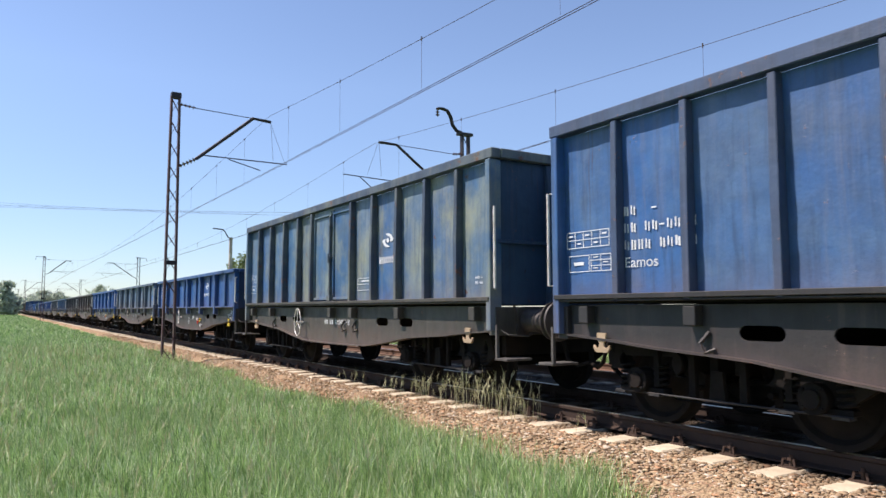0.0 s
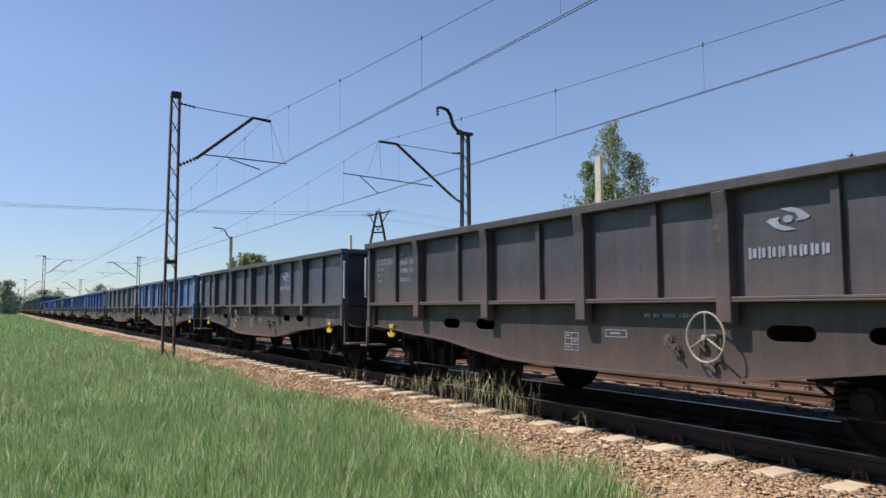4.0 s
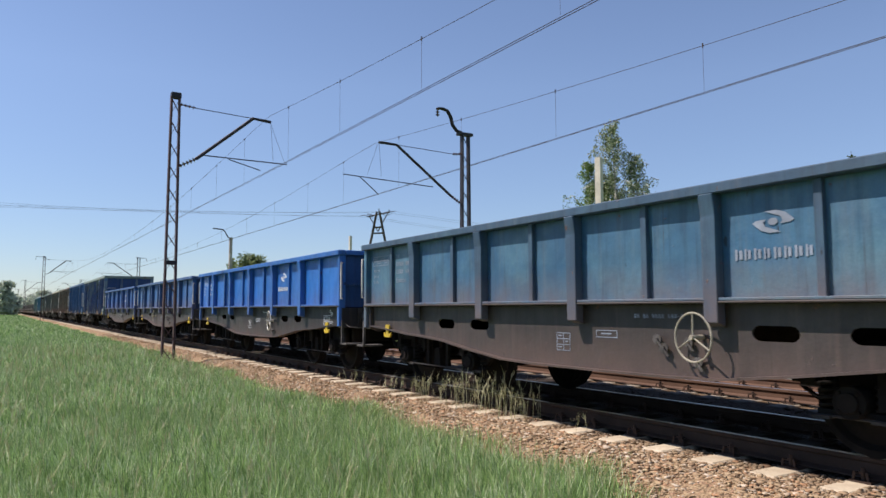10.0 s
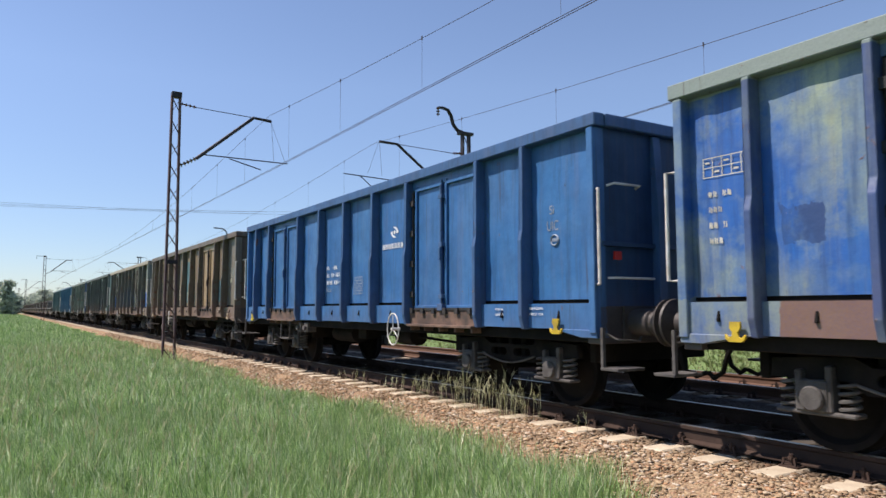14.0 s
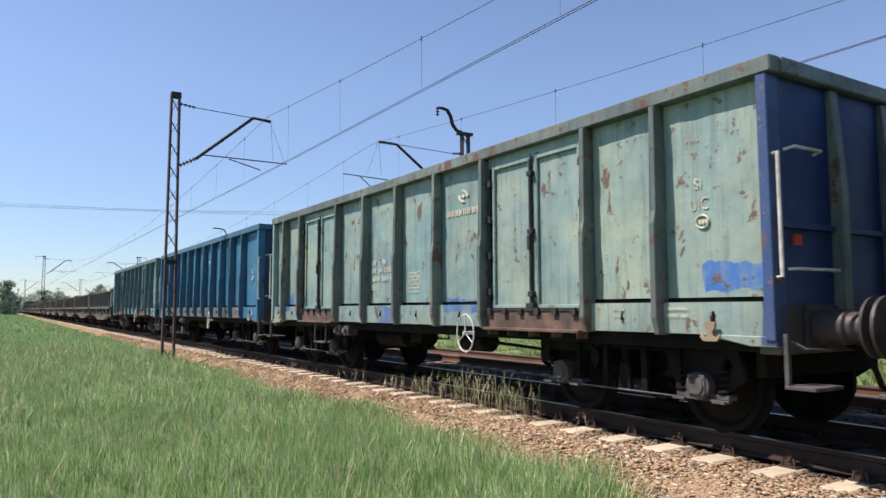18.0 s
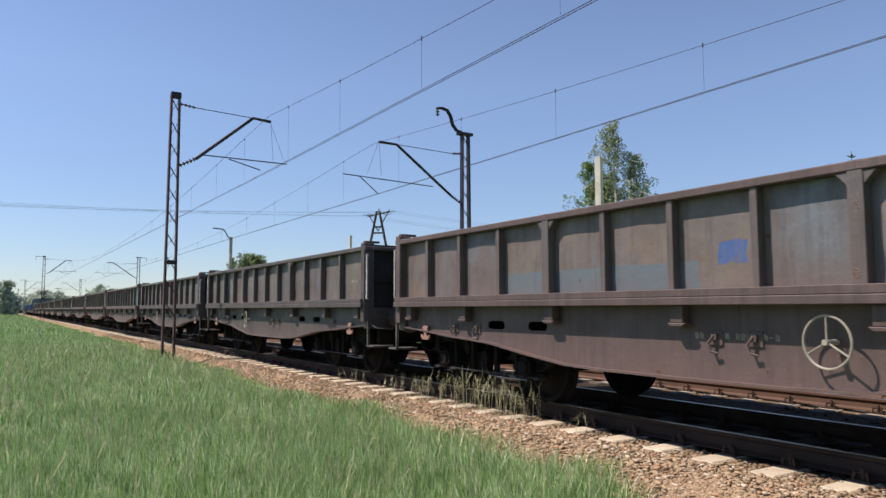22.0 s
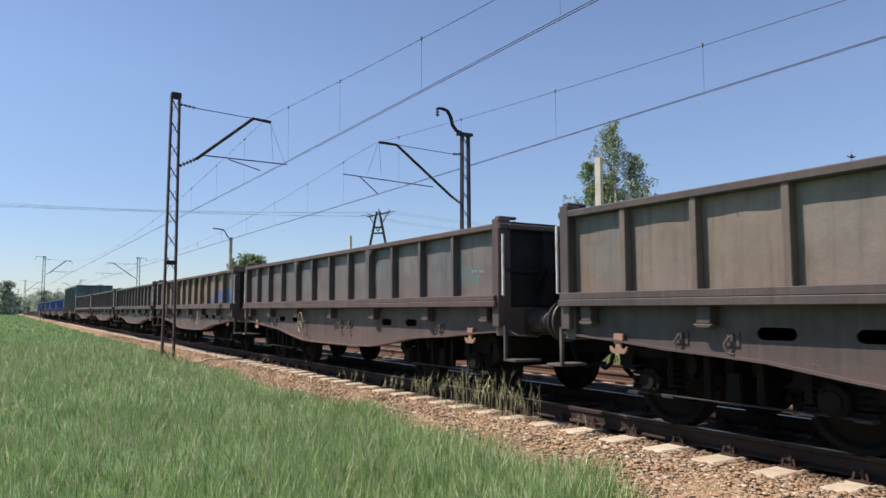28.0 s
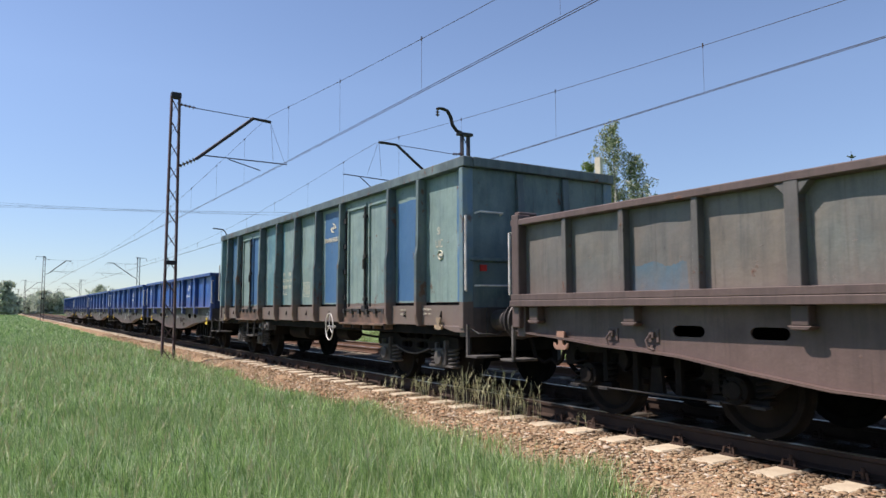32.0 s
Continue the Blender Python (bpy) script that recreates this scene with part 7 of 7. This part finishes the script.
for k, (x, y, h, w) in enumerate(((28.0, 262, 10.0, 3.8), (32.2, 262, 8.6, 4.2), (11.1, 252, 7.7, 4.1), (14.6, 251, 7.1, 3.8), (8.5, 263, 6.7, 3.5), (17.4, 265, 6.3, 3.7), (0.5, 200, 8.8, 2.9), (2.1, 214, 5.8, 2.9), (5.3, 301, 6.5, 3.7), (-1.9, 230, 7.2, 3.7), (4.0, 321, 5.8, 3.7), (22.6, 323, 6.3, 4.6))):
    tree("leafy_tree", "distant leafy tree by the line", (x, y, -0.45), h, w, 2200, 0.45, 60 + k, M_BARK, M_LEAFHAZE, 0.12, 0.1, False, 50, "trees in the distance")


# ---- overhead line ----
def lattice(root, x, y, z0, z1, wide, deep, top, steel):
    """Two channel legs joined by flat zigzag bars, narrowing upwards."""
    for s in (-1, 1):
        bm = bm_new()
        a, b = wide / 2, top / 2
        vs = []
        for z, h in ((z0, a), (z1, b)):
            for u, w in ((-0.028, -deep / 2), (0.028, -deep / 2), (0.028, deep / 2), (-0.028, deep / 2)):
                vs.append(bm.verts.new((x + s * h + u, y + w, z)))
        for f in ((0, 1, 5, 4), (1, 2, 6, 5), (2, 3, 7, 6), (3, 0, 4, 7), (3, 2, 1, 0), (4, 5, 6, 7)):
            bm.faces.new([vs[i] for i in f])
        part("mast_leg", bm, steel, root)
    n = int((z1 - z0) / 0.66)
    for k in range(n):
        za, zb = z0 + (z1 - z0) * k / n, z0 + (z1 - z0) * (k + 1) / n
        ha, hb = wide / 2 + (top - wide) / 2 * k / n, wide / 2 + (top - wide) / 2 * (k + 1) / n
        for s, d, w in ((-1, -1, 0.017), (1, 1, 0.007)):
            bm = bm_new()
            rod(bm, (x - s * ha, y + d * deep * 0.45, za + 0.12), (x + s * hb, y + d * deep * 0.45, zb - 0.12), w, 5)
            part("lacing_bar", bm, steel, root)


def insulator(bm, p, q, n=5, r=0.06):
    p, q = Vector(p), Vector(q)
    rod(bm, p, q, 0.02, 6)
    for k in range(n):
        c = p.lerp(q, (k + 0.5) / n)
        d = (q - p).normalized() * 0.018
        rod(bm, c - d, c + d, r, 10, r * 0.6)


def cantilever(root, s, X, y, tie_z, tip, bend, root_z, reg_l, reg_r, steady, cw):
    """Arm, tie rod, registration tube and steady arm; s: the side to which the arm reaches."""
    bm = bm_new()
    tube(bm, [(X + s * 0.62, y, root_z + 0.26), bend, tip], 0.05, 8)
    part("cantilever_arm", bm, M_MASTDARK, root, smooth=True)
    bm = bm_new()
    insulator(bm, (X + s * 0.15, y, root_z), (X + s * 0.62, y, root_z + 0.26), 5, 0.07)
    part("insulator", bm, M_INSUL, root)
    bm = bm_new()
    rod(bm, (X + s * 0.55, y, tie_z - 0.02), bend, 0.012, 6)
    part("tie_rod", bm, M_MASTDARK, root)
    bm = bm_new()
    insulator(bm, (X + s * 0.12, y, tie_z + 0.03), (X + s * 0.58, y, tie_z - 0.02), 4, 0.055)
    part("insulator", bm, M_INSUL, root)
    bm = bm_new()
    rod(bm, reg_l, reg_r, 0.018, 7)
    rod(bm, steady, cw, 0.016, 6)
    rod(bm, tip, (tip[0] + 0.1, y, reg_l[2] + 0.06), 0.005, 5)
    rod(bm, (tip[0] - 0.02, y, tip[2]), (tip[0] + 0.45 * s, y, reg_l[2] + 0.08), 0.005, 5)
    part("registration_arm", bm, M_MASTDARK, root)


def near_mast(x, y, detail=True):
    root = base_of("catenary_mast", "rusty lattice steel mast carrying the overhead line", "mast", "overhead line masts")
    lattice(root, x, y, -0.45, 7.48, 0.32, 0.15, 0.22, M_MAST)
    bm = bm_new()
    box(bm, x - 0.13, x + 0.15, y - 0.1, y + 0.1, 7.40, 7.57)
    part("mast_cap", bm, M_MASTDARK, root, bevel=0.01)
    bm = bm_new()
    box(bm, x - 0.14, x + 0.15, y - 0.13, y - 0.075, 2.50, 2.62)
    part("cross_plate", bm, M_MASTDARK, root, "small dark plate fixed across the legs", bevel=0.005)
    cantilever(root, 1, x, y, 7.22, (6.95, y, 7.09), (6.39, y, 7.13), 5.40, (4.89, y, 5.80), (7.50, y, 5.80), (5.67, y, 5.76), (6.64, y, 5.52))
    if not detail:
        bm = bm_new()
        tube(bm, [(x, y, 7.52), (x - 0.88, y, 7.5), (x - 0.88, y, 7.15)], 0.03, 6)
        part("feeder_bracket", bm, M_MASTDARK, root)
    return root


def far_mast(x, y, horned):
    root = base_of("catenary_mast", "dark lattice steel mast beyond the second track", "mast", "overhead line masts")
    lattice(root, x, y, -0.45, 7.80, 0.38, 0.19, 0.28, M_MASTDARK)
    bm = bm_new()
    box(bm, x - 0.33, x + 0.3, y - 0.12, y + 0.12, 7.76, 7.87)
    part("mast_cap", bm, M_MASTDARK, root, bevel=0.01)
    s = -1
    cantilever(root, s, x, y, 7.02, (11.02, y, 7.07), (11.72, y, 7.06), 5.13, (9.66, y, 5.80), (13.23, y, 5.68), (10.29, y, 5.77), (11.0, y, 5.22))
    bm = bm_new()
    if horned:
        for d in (-0.05, 0.05):
            tube(bm, [(x - 0.18, y + d, 7.87), (x - 0.38, y + d, 7.91), (x - 0.56, y + d, 8.11), (x - 0.65, y + d, 8.42), (x - 0.79, y + d, 8.62), (x - 1.02, y + d, 8.67), (x - 1.23, y + d, 8.65)], 0.04, 7)
        part("horn_bracket", bm, M_MASTDARK, root, "cranked steel horn on the mast top", smooth=True)
        bm = bm_new()
        insulator(bm, (x - 1.22, y, 8.66), (x - 1.22, y, 8.34), 3, 0.08)
        part("insulator", bm, M_INSUL, root)
    else:
        tube(bm, [(x, y, 7.85), (x + 0.9, y, 7.76), (x + 0.9, y, 7.44)], 0.03, 6)
        part("feeder_bracket", bm, M_MASTDARK, root)
    return root


for y in (21.4, 96.3, 174.9, 250.6):
    near_mast(4.08, y, y < 50)
for y in (21.93, 97.2, 175.8, 251.5):
    far_mast(14.66, y, y < 50)


def wire_line(name, X, z_contact, z_top, supports, sag):
    root = base_of(name, "copper overhead line with droppers above the track", "overhead line", "overhead lines")

    def messenger(y):
        for a, b in zip(supports, supports[1:]):
            if a <= y <= b:
                u = (y - a) / (b - a)
                return z_top - 4 * sag * u * (1 - u)
        return z_top
    y0, y1 = supports[0], supports[-1]
    ys = [y0 + (y1 - y0) * k / 220 for k in range(221)]
    bm = bm_new()
    tube(bm, [(X + 0.02 * math.sin(y * 0.2), y, messenger(y)) for y in ys], 0.006, 5)
    part("messenger_wire", bm, M_WIRE, root)
    for d in (-0.03, 0.03):
        bm = bm_new()
        pts = []
        for i, a in enumerate(supports):
            pts.append((X + d + (0.12 if i % 2 else -0.12), a, z_contact))
        tube(bm, pts, 0.0068, 5)
        part("contact_wire", bm, M_WIRE, root)
    y = supports[1] - 2.0
    places = [supports[1] + q for q in (-60, -48, -36, -26, -18.2, -13.7, -9.6, -5.6, -1.9, 2.5, 6.2, 10.5, 15, 20, 26, 33, 41, 50, 58, 65, 71)]
    for y in places:
        bm = bm_new()
        rod(bm, (X, y, z_contact + 0.005), (X, y, messenger(y)), 0.003, 5)
        rod(bm, (X, y, messenger(y) - 0.05), (X, y, messenger(y) + 0.04), 0.014, 5)
        part("dropper", bm, M_WIRE, root)
    return root


wire_line("overhead_line", TRACK_1, 5.56, 7.24, (-53.4, 21.4, 96.3, 174.9, 250.6), 1.48)
wire_line("overhead_line", TRACK_2, 5.19, 6.97, (-53.0, 21.93, 97.2, 175.8, 251.5), 1.52)


# ---- poles beyond the tracks ----
def concrete_post(x, y, top, r, turned, label):
    bm = bm_new()
    turn = Matrix.Rotation(radians(turned), 3, "Z")
    rings = [[bm.verts.new(turn @ Vector((a * h, b * h, z))) for a, b in ((-1, -1), (1, -1), (1, 1), (-1, 1))] for z, h in ((-0.5, r * 1.12), (top, r))]
    for i in range(4):
        bm.faces.new((rings[0][i], rings[0][(i + 1) % 4], rings[1][(i + 1) % 4], rings[1][i]))
    bm.faces.new(rings[1])
    return thing("concrete_post", bm, M_POST, label, "post", "concrete posts", at=(x, y, 0))


concrete_post(26.32, 26.75, 9.13, 0.153, 18, "pale square concrete post")
concrete_post(34.63, 76.26, 9.85, 0.14, 0, "slim distant concrete post")

lamp = base_of("bracket_pole", "concrete pole with a cranked steel bracket on top", "pole")
bm = bm_new()
rod(bm, (14.33, 52.98, -0.45), (14.33, 52.98, 6.58), 0.17, 10, 0.12)
part("pole", bm, M_POLE, lamp, smooth=True)
bm = bm_new()
tube(bm, [(14.40, 52.98, 6.50), (14.13, 52.98, 6.56), (13.87, 52.98, 7.02), (13.71, 52.98, 7.14), (13.0, 52.98, 7.19)], 0.045, 7)
part("bracket", bm, M_MASTDARK, lamp, smooth=True)

tower = base_of("power_line_pole", "wooden A-frame power pole with a crossarm and insulators", "power pole")
POLE_X, POLE_Y = 35.29, 70.34


def across(u, z):
    """A point of the pole, u metres along the line of its crossarm."""
    return (POLE_X + 0.89 * u, POLE_Y - 0.456 * u, z)


for dx in (-1, 1):
    bm = bm_new()
    rod(bm, across(dx * 2.6, -0.45), across(dx * 0.14, 12.1), 0.18, 9, 0.13)
    part("pole_leg", bm, M_WOODPOLE, tower, smooth=True)
for z, h in ((9.64, 0.58), (10.3, 0.45)):
    bm = bm_new()
    rod(bm, across(-h, z), across(h, z + 0.05), 0.09, 7)
    part("cross_brace", bm, M_WOODPOLE, tower)
bm = bm_new()
rod(bm, across(-1.12, 11.52), across(1.35, 12.06), 0.08, 8)
part("crossarm", bm, M_WOODPOLE, tower)
for u, z in ((-1.03, 11.66), (1.25, 12.28)):
    bm = bm_new()
    rod(bm, across(0.0, 9.86), across(u, z), 0.06, 6)
    part("arm_strut", bm, M_WOODPOLE, tower)
for u, z, side in ((-1.08, 11.6, -0.8), (-0.63, 11.75, -0.63), (0.09, 12.06, 0.0), (0.63, 11.93, 0.63), (1.2, 12.1, 0.8)):
    bm = bm_new()
    insulator(bm, across(u, z), across(u + side, z + (0.05 if side else 0.36)), 4, 0.10)
    part("insulator", bm, M_INSUL, tower)
for u, z, side in ((-0.8, 11.43, -0.72), (0.8, 11.66, 0.76)):
    bm = bm_new()
    tube(bm, [across(u - side * 0.6, z + 0.27), across(u, z), across(u + side * 0.6, z + 0.1), across(u + side, z + 0.32)], 0.027, 5)
    part("jumper_wire", bm, M_WIRE, tower, smooth=True)

power = base_of("power_lines", "thin power lines slung across the line to the wooden pole", "power line")
for k, (zl, u) in enumerate(((12.2, -1.9), (11.65, -1.26), (11.3, 1.26), (10.9, 2.0))):
    bm = bm_new()
    a, b = Vector((-70.7, 61.3 + 3 * k, zl)), Vector(across(u, 11.8 + 0.15 * u))
    tube(bm, [a.lerp(b, i / 40) - Vector((0, 0, 8.0 * (i / 40) * (1 - i / 40))) for i in range(41)], 0.008, 4)
    part("wire", bm, M_WIRE, power)
    bm = bm_new()
    a, c = b, Vector((103.7 + 2 * u, 49.8, 9.9 + 0.45 * u))
    tube(bm, [a.lerp(c, i / 24) - Vector((0, 0, 7.2 * (i / 24) * (1 - i / 24))) for i in range(25)], 0.008, 4)
    part("wire", bm, M_WIRE, power)


# ---- the pieces of the two tracks ----
build_track(TRACK_1, "railway_track", (-1, 95), (0.5, 24))
build_track(TRACK_2, "railway_track", (1, 40), (3, 9))

motions()
